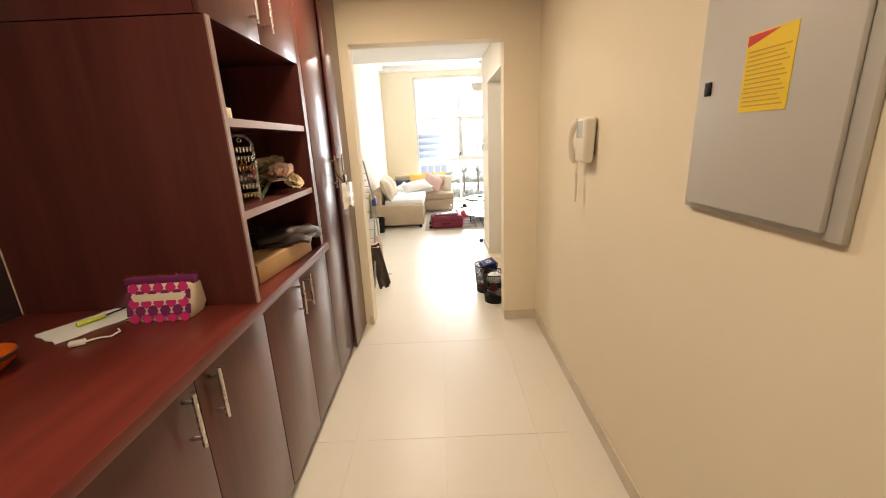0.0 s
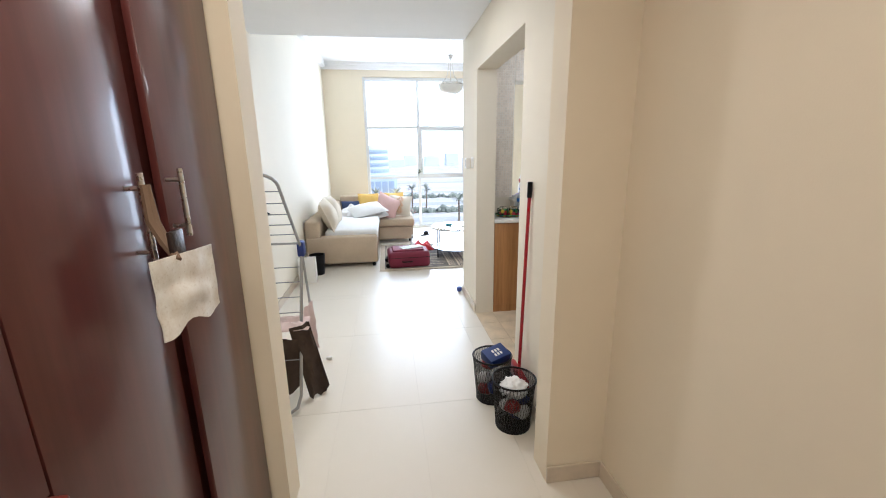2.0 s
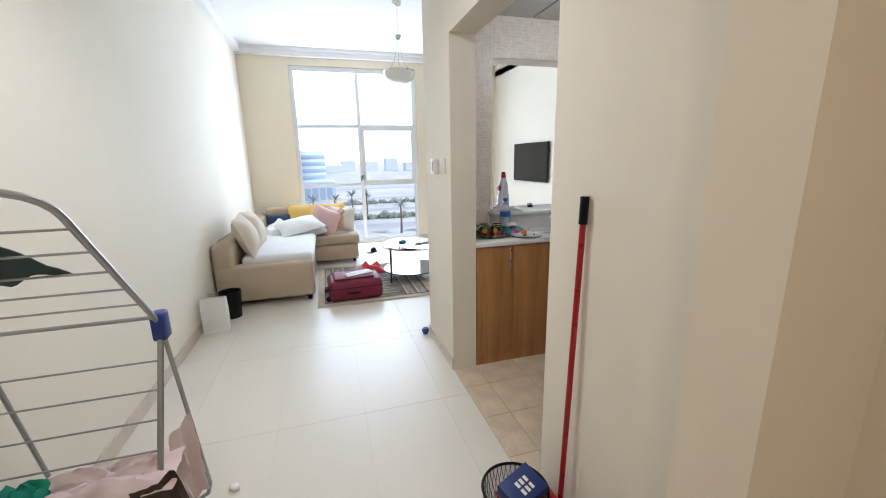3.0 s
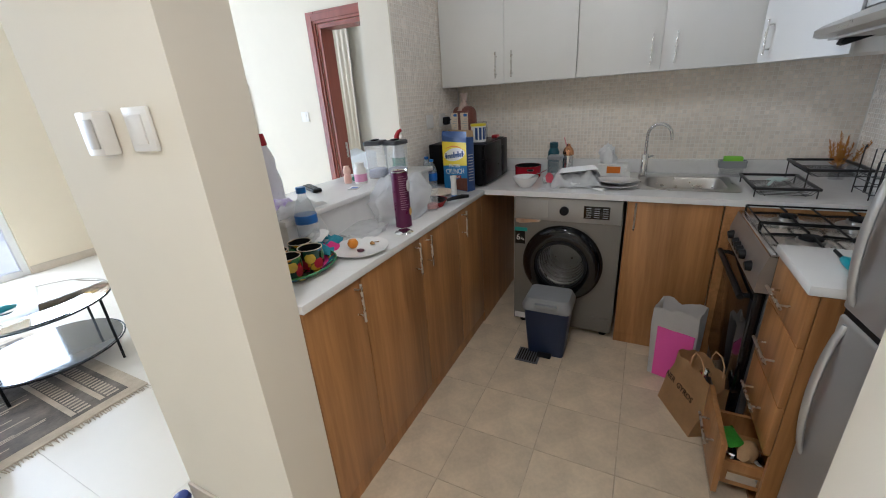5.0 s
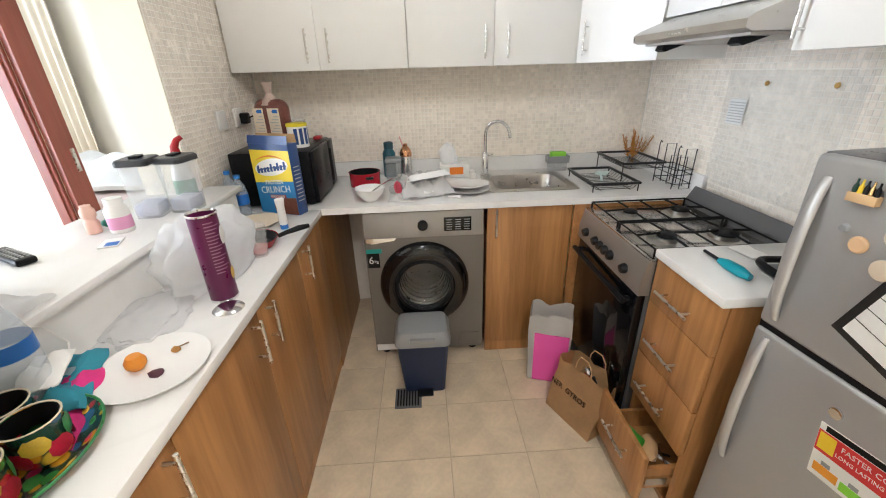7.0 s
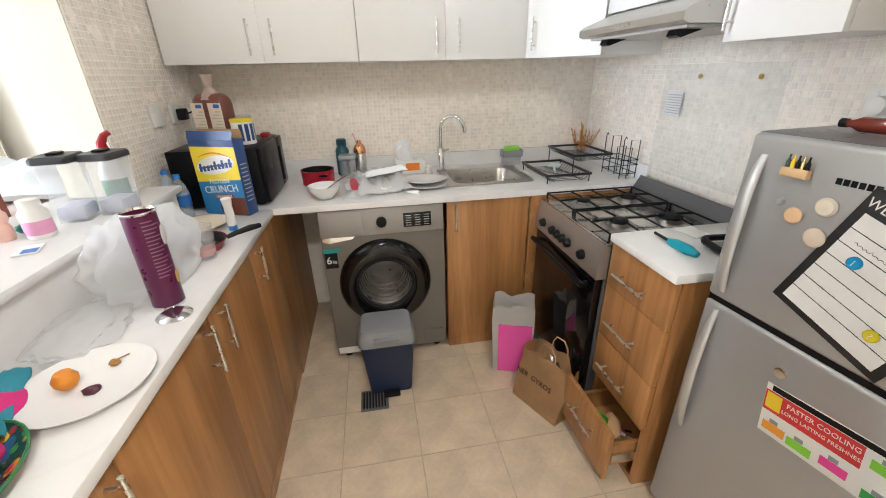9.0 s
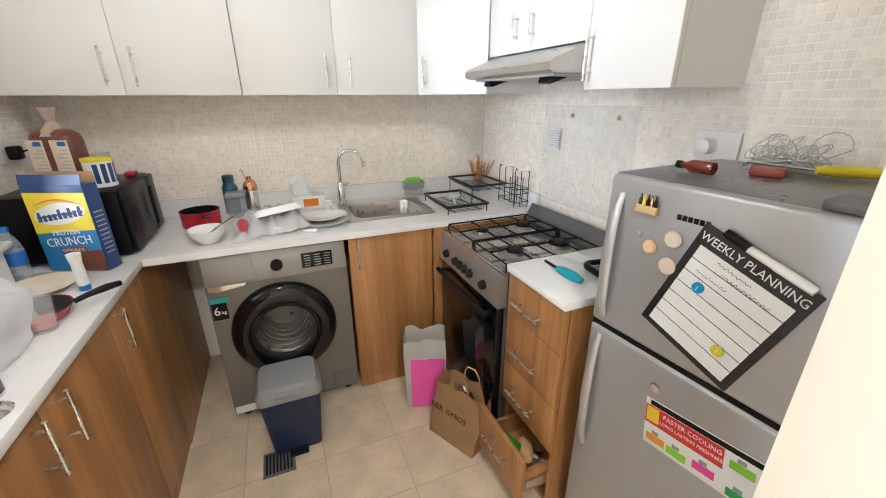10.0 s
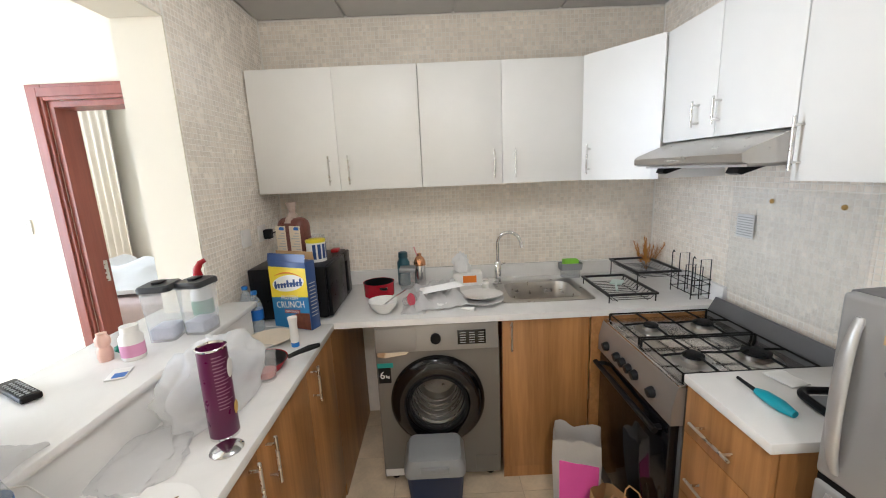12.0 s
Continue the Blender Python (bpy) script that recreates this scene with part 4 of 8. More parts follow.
def rumple(wd, ln, height, seed=0.0, n=16, freq=6.0, thick=0.003):
    """A loosely thrown sheet lying on something flat, its base at z = 0."""
    def f(u, v):
        h = 0.5 + 0.5 * noise.noise(Vector((u * freq, v * freq, seed)))
        h += 0.25 * noise.noise(Vector((u * freq * 2.5, v * freq * 2.5, seed + 7)))
        e = min(1, 6 * min(u, 1 - u), 6 * min(v, 1 - v))
        w1 = 1 + 0.12 * noise.noise(Vector((u * 3, v * 3, seed + 2)))
        return ((u - 0.5) * wd * w1, (v - 0.5) * ln * w1, max(0.001, height * max(0, h) * (0.25 + 0.75 * e)) + thick)
    bm = sheet(n, n, f)
    ret = bmesh.ops.extrude_face_region(bm, geom=list(bm.faces))
    for v in [g for g in ret["geom"] if isinstance(g, bmesh.types.BMVert)]:
        v.co.z -= thick
    return bm


M_SOFA = mat("beige_upholstery", (0.50, 0.40, 0.29), 0.9, var=0.1, scale=4, bump=0.25, bscale=500)
M_SOFACUSH = mat("light_beige_cushion", (0.66, 0.58, 0.46), 0.9, var=0.08, scale=4, bump=0.25, bscale=500)
M_SHEET = mat("white_cotton", (0.80, 0.80, 0.79), 0.9, var=0.04, scale=4, bump=0.2, bscale=300)
M_PINK = mat("dusty_pink_velvet", (0.68, 0.46, 0.43), 0.85, var=0.1, scale=5, bump=0.15, bscale=300)
M_YELLOW_FAB = mat("mustard_fabric", (0.68, 0.45, 0.12), 0.9, var=0.12, scale=5, bump=0.2, bscale=300)
M_NAVY = mat("navy_fabric", (0.03, 0.05, 0.12), 0.9, var=0.15, scale=6)
M_MAROON = mat("maroon_nylon", (0.17, 0.010, 0.035), 0.6, var=0.12, scale=5, bump=0.2, bscale=500)
M_RUG = mat("grey_brown_rug", (0.22, 0.19, 0.16), 1.0, var=0.3, scale=8, bump=0.5, bscale=350, second=(0.10, 0.09, 0.08))
M_RUGLIGHT = mat("sand_rug_pile", (0.55, 0.47, 0.36), 1.0, var=0.2, scale=12, bump=0.5, bscale=350)
M_GREYTUBE = mat("grey_steel_tube", (0.36, 0.36, 0.36), 0.35, metal=0.8, var=0.05)
M_BLUEPL = mat("blue_plastic", (0.015, 0.035, 0.20), 0.35, var=0.05)
M_RED = mat("red_plastic", (0.34, 0.006, 0.012), 0.3, var=0.05)
M_BROWNCLOTH = mat("dark_brown_corduroy", (0.055, 0.036, 0.026), 0.95, var=0.25, scale=20, bump=0.4, bscale=180)
M_GREENCLOTH = mat("green_cloth", (0.01, 0.20, 0.12), 0.9, var=0.1)
M_SLATE = mat("slate_green_cloth", (0.05, 0.075, 0.072), 0.9, var=0.15)
M_PALEPINK = mat("pale_pink_cloth", (0.66, 0.53, 0.51), 0.9, var=0.06)
M_MESH = mat("black_wire_mesh", (0.012, 0.012, 0.013), 0.45, var=0.1)
M_OPAL = mat("opal_glass", (0.80, 0.78, 0.72), 0.25, var=0.03)
M_SMOKEMIRROR = mat("grey_tinted_glass_shelf", (0.20, 0.22, 0.24), 0.05, metal=0.6, var=0.05)
M_SCREEN = mat("tv_screen", (0.010, 0.012, 0.014), 0.05, var=0.05)
M_BROWNLEATHER = mat("dark_brown_leather", (0.030, 0.018, 0.016), 0.4, var=0.2, scale=8, bump=0.3, bscale=120)
M_CARD = mat("brown_cardboard", (0.52, 0.33, 0.16), 0.8, var=0.1, scale=6, bump=0.1, bscale=80)
M_GOLD = mat("brass", (0.70, 0.50, 0.22), 0.25, metal=1.0, var=0.05)

# ---- hall clutter ----
M_MAGENTA = mat("magenta_print", (0.55, 0.02, 0.16), 0.8, var=0.1)
M_PURPLE = mat("purple_fabric", (0.16, 0.015, 0.10), 0.8, var=0.1)
M_CREAMFAB = mat("cream_fabric", (0.72, 0.62, 0.48), 0.85, var=0.08, bump=0.2, bscale=300)
u = thing("cosmetic_pouch", "zipped fabric pouch with magenta and purple lattice pattern", "pouch", -0.55, 3.48, 0.966, 3)
bm = bmesh.new()
loops(bm, [(rrect(-0.095, -0.055, 0.095, 0.055, 0.03), 0.0), (rrect(-0.108, -0.058, 0.108, 0.058, 0.03), 0.03), (rrect(-0.112, -0.045, 0.112, 0.045, 0.03), 0.09), (rrect(-0.116, -0.012, 0.116, 0.012, 0.008), 0.145)])
bm.faces.new([v for v in bm.verts if v.co.z < 0.001][:24])
pb = part("body", bm, M_CREAMFAB, u)
for tone, name in ((M_MAGENTA, "magenta oval print"), (M_PURPLE, "purple oval print")):
    bm = bmesh.new()
    for r in range(5):
        if (r % 2 == 0) != (tone is M_MAGENTA):
            continue
        for c in range(6 if r % 2 else 5):
            cx, cz = -0.088 + c * 0.041 - (0.014 if r % 2 else -0.006), 0.016 + r * 0.0245
            yf = -0.0585 + max(0, cz - 0.03) * 0.30
            p0 = [(0.0185, 0), (0.011, 0.0135), (0, 0.0175), (-0.011, 0.0135), (-0.0185, 0), (-0.011, -0.0135), (0, -0.0175), (0.011, -0.0135)]
            bm.faces.new([bm.verts.new((max(-0.106, min(0.106, cx + a)), yf - 0.003 + max(-0.004, 0.3 * b), cz + b)) for a, b in p0])
    tagged(part("lattice_print", bm, tone, pb, name), kind="stuff")
part("top_band", BX((-0.117, -0.024, 0.118), (0.117, 0.014, 0.147), 0.004), M_PURPLE, u, "purple top band")
part("zip", TB([(-0.117, 0, 0.149), (0.125, 0, 0.151)], 0.0035, 6), M_GOLD, u)

u = thing("paper_sheet", "creased white paper on the hall counter", "paper", -0.79, 3.42, 0.966, -28)
part("sheet", rumple(0.15, 0.24, 0.006, 3.0, 10, 3), M_PAPER, u)
u = thing("lighter", "black and lime utility lighter on the paper", "lighter", -0.78, 3.43, 0.976, 62)
part("body", TB([(-0.05, 0, 0.006), (0.03, 0, 0.006)], [0.008, 0.006], 8), mat("lime_plastic", (0.55, 0.65, 0.05), 0.35), u)
part("barrel", TB([(0.03, 0, 0.006), (0.10, 0.012, 0.006)], 0.003, 6), M_BLACK, u)
u = thing("charging_cable", "short white cable with a plug", "cable", -0.70, 3.27, 0.968, 30)
part("plug", BX((-0.02, -0.012, 0), (0.02, 0.012, 0.014), 0.003), M_WHITE, u)
part("cord", TB([(0.02, 0, 0.006), (0.05, 0.012, 0.004), (0.08, 0.0, 0.004), (0.10, 0.03, 0.004), (0.09, 0.055, 0.004)], 0.003, 6), M_WHITE, u)
single("key_fob", BX((-0.012, -0.006, 0), (0.012, 0.006, 0.012), 0.003), M_GOLD, "small brass fob on the counter", "fob", -0.66, 3.43, 0.966, 40)
u = thing("bowl", "orange glazed bowl with a dark patterned rim", "bowl", -0.80, 3.10, 0.966)
part("shell", LT([(0.0, 0.006), (0.028, 0.006), (0.03, 0.0), (0.034, 0.0), (0.036, 0.012), (0.075, 0.045), (0.082, 0.065), (0.079, 0.065), (0.07, 0.046), (0.0, 0.018)], 28), mat("orange_glaze", (0.62, 0.12, 0.01), 0.2, var=0.1), u)
part("rim_band", LT([(0.0805, 0.055), (0.0845, 0.064), (0.0845, 0.067), (0.0785, 0.067)], 28), mat("dark_glaze", (0.06, 0.03, 0.02), 0.3), u)

u = thing("jewellery_stand", "clear acrylic two-panel arched earring stand hung with earrings", "earring stand", -0.438, 3.845, 1.304, 0)
M_ACRYLIC = thin_plastic("clear_acrylic", (0.75, 0.75, 0.73), 0.72, 0.08)
rnd = random.Random(4)


def earring_panel(rz, wd):
    """One arched leaf of the stand, hinged at x = 0."""
    r = wd / 2
    pts = [(0, 0, 0), (0, 0, 0.275 - r)] + [(r - r * math.cos(a), 0, 0.275 - r + r * math.sin(a)) for a in np.linspace(0.25, math.pi - 0.25, 9)] + [(wd, 0, 0.275 - r), (wd, 0, 0)]
    p = part("panel", TB(pts, 0.0055, 8), M_ACRYLIC, u, "arched clear acrylic leaf")
    p.matrix_basis = pose(0, 0, 0, 0, 0, rz)
    for k in range(6):
        z = 0.025 + k * 0.038
        part("rail", BX((0.004, -0.003, z), (wd - 0.004, 0.003, z + 0.014), 0.001), M_ACRYLIC, p)
        bm = bmesh.new()
        for m in range(7):
            x = 0.010 + m * (wd - 0.02) / 6
            tube(bm, [(x, 0.004, z + 0.012), (x, -0.006, z + 0.010), (x, -0.007, z - 0.004 - 0.006 * rnd.random())], [0.0018, 0.0028, 0.0036], 5)
        tagged(part("earring_row", bm, (M_GOLD, M_CHROME, M_CHROME)[k % 3], p), "row of small earrings", kind="stuff")
    return p


earring_panel(27, 0.096)
pn = earring_panel(277, 0.122)
for x, z, r, mm in ((0.060, 0.168, 0.010, M_GOLD), (0.044, 0.166, 0.009, M_GOLD), (0.055, 0.255, 0.008, M_CHROME), (0.075, 0.120, 0.020, M_MAGENTA)):
    part("hoop_earring", TB([(0.89 * x + r * math.cos(a), 0.45 * x - 0.012, z + r * math.sin(a)) for a in np.linspace(0, 2 * math.pi, 17)[:-1]], 0.0028, 6, True), mm, u)
u = thing("small_card_box", "small cream box with a printed label on the shelf", "box", -0.325, 3.63, 1.6282, 4)
part("box", BX((-0.032, -0.02, 0), (0.032, 0.02, 0.036), 0.002), mat("cream_card", (0.74, 0.62, 0.36), 0.6, var=0.08), u)
part("label_panel", BX((-0.022, -0.0212, 0.006), (0.022, -0.0202, 0.028)), M_CREAMFAB, u)

M_PETALC = mat("cream_silk_petal", (0.72, 0.62, 0.42), 0.8, var=0.15, scale=20)
M_PETALP = mat("blush_silk_petal", (0.66, 0.48, 0.40), 0.8, var=0.15, scale=20)
M_LEAFD = mat("muted_green_silk_leaf", (0.10, 0.12, 0.075), 0.8, var=0.25, scale=15)


def rose(r, seed):
    """A blown rose: rings of cupped petals."""
    bm = bmesh.new()
    rn = random.Random(seed)
    for k, (cnt, tilt, size) in enumerate(((3, 78, 0.45), (5, 58, 0.7), (6, 36, 0.95), (7, 14, 1.1))):
        for i in range(cnt):
            a = 2 * math.pi * (i + 0.37 * k) / cnt + rn.uniform(-0.15, 0.15)
            m = Matrix.Rotation(a, 4, 'Z') @ Matrix.Translation((r * 0.12 * (k + 0.6), 0, -r * 0.1 * k)) @ Matrix.Rotation(radians(-tilt + rn.uniform(-8, 8)), 4, 'Y')
            g = []
            for iu in range(4):
                row = []
                for iv in range(4):
                    s, t = iu / 3, iv / 3 - 0.5
                    wdt = math.sin(math.pi * (0.12 + 0.78 * s)) * size * r
                    row.append(bm.verts.new(m @ Vector((s * r * size, t * wdt * 1.5, r * 0.5 * (t * t) * size + 0.12 * r * s * s))))
                g.append(row)
            for iu in range(3):
                for iv in range(3):
                    bm.faces.new((g[iu][iv], g[iu + 1][iv], g[iu + 1][iv + 1], g[iu][iv + 1]))
    return bm


def leaf(ln, wd, bend=0.3):
    bm = bmesh.new()
    n = 6
    mid, le, ri = [], [], []
    for i in range(n + 1):
        s = i / n
        h = wd / 2 * math.sin(math.pi * min(1, s * 0.97 + 0.03)) ** 0.8
        z = -bend * ln * s * s
        mid.append(bm.verts.new((s * ln, 0, z - 0.1 * h)))
        le.append(bm.verts.new((s * ln, h, z + 0.1 * h)))
        ri.append(bm.verts.new((s * ln, -h, z + 0.1 * h)))
    for i in range(n):
        bm.faces.new((mid[i], mid[i + 1], le[i + 1], le[i]))
        bm.faces.new((ri[i], ri[i + 1], mid[i + 1], mid[i]))
    return bm


u = thing("bouquet", "faded silk bouquet of cream and blush roses with leaves", "flowers", -0.46, 4.235, 1.304, -64)
u.scale = (0.86, 0.86, 0.9)
part("stem", TB([(0.10, 0.0, 0.06), (0.20, -0.03, 0.03), (0.27, -0.05, 0.012), (0.33, -0.05, -0.005)], [0.012, 0.010, 0.009, 0.008], 8), M_LEAFD, u)
rnd = random.Random(9)
for i, (x, y, z, r, mm) in enumerate(((0.10, -0.01, 0.13, 0.055, M_PETALC), (0.0, 0.04, 0.16, 0.05, M_PETALC), (0.17, 0.06, 0.11, 0.06, M_PETALP), (-0.06, -0.05, 0.10, 0.05, M_PETALC), (0.06, -0.08, 0.075, 0.05, M_PETALC), (0.14, 0.13, 0.06, 0.04, M_PETALC))):
    o = part("rose", rose(r, i), mm, u)
    o.matrix_basis = pose(x, y, z, rnd.uniform(-50, 20), rnd.uniform(20, 75), rnd.uniform(-40, 40))
for i in range(16):
    o = part("leaf", leaf(rnd.uniform(0.07, 0.11), rnd.uniform(0.03, 0.05)), M_LEAFD, u)
    o.matrix_basis = pose(rnd.uniform(-0.08, 0.16), rnd.uniform(-0.08, 0.12), rnd.uniform(0.05, 0.15), rnd.uniform(-40, 40), rnd.uniform(-40, 10), rnd.uniform(0, 360))
u = thing("cardboard_box", "flat brown cardboard box with packing tape", "box", -0.47, 4.02, 0.967, 84)
part("carton", BX((-0.26, -0.15, 0), (0.26, 0.15, 0.085), 0.003), M_CARD, u)
part("tape", BX((-0.262, -0.02, 0.0852), (0.262, 0.025, 0.0866)), mat("tan_tape", (0.60, 0.44, 0.25), 0.25), u, "shiny packing tape")
part("label_sheet", BX((-0.15, 0.05, 0.0852), (0.0, 0.13, 0.0864)), M_PAPER, u)
u = thing("leather_jacket", "folded dark brown leather jacket on the cardboard box", "jacket", -0.44, 4.17, 1.054, 10)
part("body", rumple(0.40, 0.34, 0.085, 1.7, 18, 4.0, 0.012), M_BROWNLEATHER, u)
part("sleeve", TB([(-0.05, -0.15, 0.03), (0.10, -0.10, 0.05), (0.17, 0.05, 0.03), (0.185, 0.13, 0.0)], [0.035, 0.04, 0.035, 0.03], 10), M_BROWNLEATHER, u)

u = thing("hanging_pouch", "white plastic pouch of leaflets hung from the wardrobe handle", "pouch", -0.222, 4.93, 1.40)
M_LEAFLET = mat("floral_leaflet", (0.80, 0.79, 0.76), 0.3, var=0.2, scale=20, second=(0.66, 0.60, 0.52))
part("pouch", drape(0.215, 0.155, 1, 0.005, 0.007, 12, 12, 1.0), M_LEAFLET, u).matrix_basis = pose(0.045, -0.17, -0.115, -3, 3, 84)
part("strap", TB([(-0.022, -0.147, 0.03), (-0.018, -0.150, -0.05), (0.012, -0.175, -0.09), (0.044, -0.20, -0.125)], [0.010, 0.014, 0.012, 0.008], 8), mat("brown_strap", (0.16, 0.10, 0.06), 0.8), u)
part("keys", BX((0.028, -0.20, -0.125), (0.04, -0.15, -0.065), 0.004), M_BROWNLEATHER, u)

# ---- waste bins and broom ----
def mesh_bin(x, y, label):
    u = thing("waste_bin", label, "waste bin", x, y, 0, group="wire mesh bins")
    r0, r1, h = 0.095, 0.118, 0.285
    bm = bmesh.new()
    n = 40
    for i in range(n):
        a = 2 * math.pi * i / n
        for tw in (0.5, -0.5):
            b = a + tw
            tube(bm, [(r0 * math.cos(a), r0 * math.sin(a), 0.006), (0.5 * (r0 + r1) * math.cos((a + b) / 2), 0.5 * (r0 + r1) * math.sin((a + b) / 2), h / 2), (r1 * math.cos(b), r1 * math.sin(b), h)], 0.0011, 4, caps=False)
    tagged(part("mesh", bm, M_MESH, u, "black wire mesh"), kind="stuff")
    # Dark see-through sheet added inside the wires as the mesh's shade.
    part("film", LT([(r0 - 0.004, 0.01), (r1 - 0.004, h)], 32), thin_plastic("mesh_shade", (0.02, 0.02, 0.02), 0.55, 0.6) if "mesh_shade" not in bpy.data.materials else bpy.data.materials["mesh_shade"], u)
    part("rim", TB([(r1 * math.cos(a), r1 * math.sin(a), h) for a in np.linspace(0, 2 * math.pi, 33)[:-1]], 0.0055, 8, True), M_BLACK, u)
    part("base", LT([(0, 0), (r0 + 0.002, 0), (r0 + 0.002, 0.012), (0, 0.012)], 32), M_BLACK, u)
    return u


mesh_bin(0.855, 5.985, "black wire mesh bin full of wrappers and a blue box")
mesh_bin(0.905, 5.715, "black wire mesh bin with a crumpled plastic bag")
M_BLUEBOX = mat("blue_carton", (0.012, 0.035, 0.16), 0.4, var=0.08)
u = thing("carton", "blue printed carton on top of the bin", "carton", 0.87, 5.97, 0.262, 20, rx=14, ry=-8)
part("box", BX((-0.07, -0.055, 0), (0.075, 0.055, 0.062), 0.004), M_BLUEBOX, u)
bm = bmesh.new()
for i in range(3):
    for j in range(2):
        box(bm, (-0.02 + i * 0.02, -0.03 + j * 0.03, 0.0621), (-0.008 + i * 0.02, -0.008 + j * 0.03, 0.0628))
part("print", bm, M_PAPER, u, "white printed marks")
RUB = [("white_rubbish", M_PAPER), ("red_rubbish", M_RED), ("blue_rubbish", M_BLUEPL), ("black_rubbish", M_BLACK), ("white_rubbish", M_SHEET)]
for k, (bx_, by_) in enumerate(((0.855, 5.985), (0.905, 5.715))):
    for i in range(7):
        a = i * 2.4 + k
        nm, mm = RUB[(i + 2 * k) % 5]
        single("rubbish", lump(0.045, 0.04, 0.04, 0.5, 2.2, i + 9.0 * k, 2), mm, "crumpled wrapper inside the bin", "rubbish", bx_ + 0.05 * math.cos(a), by_ + 0.05 * math.sin(a), 0.014 + 0.055 * (i // 2), group="rubbish in the bins", smooth=85)
single("plastic_bag", lump(0.07, 0.065, 0.055, 0.38, 3.4, 4.4, 4), M_SHEET, "crumpled white plastic bag in the bin", "bag", 0.905, 5.71, 0.20, smooth=85)
u = thing("broom", "red broom handle with a black grip leaning in the corner", "broom", 0, 0, 0)
part("stick", TB([(1.012, 5.935, 0.22), (1.034, 5.93, 1.25)], 0.0098, 12), M_RED, u)
part("grip", TB([(1.0337, 5.93, 1.25), (1.0355, 5.93, 1.335)], 0.0135, 12), M_BLACK, u)
bm = bmesh.new()
box(bm, (0.985, 5.80, 0.13), (1.03, 6.07, 0.20), 0.01)
part("head", bm, M_RED, u)
part("bristles", BX((0.982, 5.80, 0.0), (1.033, 6.07, 0.13), 0.004), M_BLACK, u)

# ---- clothes airer ----
u = thing("clothes_airer", "grey steel folding clothes airer with blue clips", "clothes airer", 0, 0, 0)
AX0, AX1 = -0.80, -0.30
C, T, FN, FB = (6.40, 0.915), (6.02, 1.34), (5.98, 0.012), (6.60, 0.012)
bm = bmesh.new()
pts = [(AX1, C[0], C[1]), (AX1, T[0], T[1])] + [(AX1 - 0.10 * (1 - math.cos(a)), T[0] - 0.05 * math.sin(a), T[1] + 0.065 * math.sin(a)) for a in np.linspace(0.3, math.pi / 2, 5)]
pts += [(AX0 + 0.10 * (1 - math.cos(a)), T[0] - 0.05 * math.sin(a), T[1] + 0.065 * math.sin(a)) for a in np.linspace(math.pi / 2, 0.3, 5)] + [(AX0, T[0], T[1]), (AX0, C[0], C[1])]
part("upper_frame", TB(pts, 0.009, 8), M_GREYTUBE, u)
for i in range(6):
    f = 0.10 + 0.165 * i
    y, z = C[0] + (T[0] - C[0]) * f, C[1] + (T[1] - C[1]) * f
    part("rail", TB([(AX0, y, z), (AX1, y, z)], 0.0035 if i else 0.007, 6), M_GREYTUBE, u)


def u_leg(foot, r):
    y, z = foot
    pts = [(AX1, C[0], C[1]), (AX1, y + (C[0] - y) * 0.1, z + 0.09), (AX1 - 0.02, y + (C[0] - y) * 0.03, z + 0.03), (AX1 - 0.07, y, z),
           (AX0 + 0.07, y, z), (AX0 + 0.02, y + (C[0] - y) * 0.03, z + 0.03), (AX0, y + (C[0] - y) * 0.1, z + 0.09), (AX0, C[0], C[1])]
    part("leg_frame", TB(pts, r, 8), M_GREYTUBE, u)


u_leg(FN, 0.010)
u_leg(FB, 0.008)
for i in range(7):
    f = 0.12 + 0.095 * i
    y, z = C[0] + (FN[0] - C[0]) * f, C[1] + (FN[1] - C[1]) * f
    part("rail", TB([(AX0, y, z), (AX1, y, z)], 0.0035, 6), M_GREYTUBE, u)
for x in (AX0, AX1):
    part("clip", BX((x - 0.022, C[0] - 0.03, C[1] - 0.05), (x + 0.022, C[0] + 0.03, C[1] + 0.05), 0.01), M_BLUEPL, u, "blue plastic hinge clip")
o = single("trousers", drape(0.38, 0.33, 3, 0.035, 0.03, 24, 16, 0.6), M_BROWNCLOTH, "dark brown ribbed trousers hung on the airer", "trousers", -0.50, 6.13, 0.42)
single("trouser_leg", drape(0.12, 0.50, 1, 0.03, 0.03, 8, 16, 2.0), M_BROWNCLOTH, "dark brown trouser leg hanging off the airer", "trousers", -0.30, 6.14, 0.50, 18, ry=-10)
single("cloth", rumple(0.40, 0.20, 0.07, 8.0, 16, 5), M_PALEPINK, "pale pink garment laid over the airer rails", "garment", -0.46, 6.22, 0.46, 5)
single("cloth", drape(0.12, 0.36, 1, 0.02, 0.02, 8, 12, 3.0), M_PALEPINK, "pale pink garment hanging from the airer", "garment", -0.28, 6.36, 0.55, 75)
single("cloth", rumple(0.16, 0.16, 0.08, 5.0, 12, 5), M_GREENCLOTH, "green garment on the airer", "garment", -0.665, 6.20, 0.46)


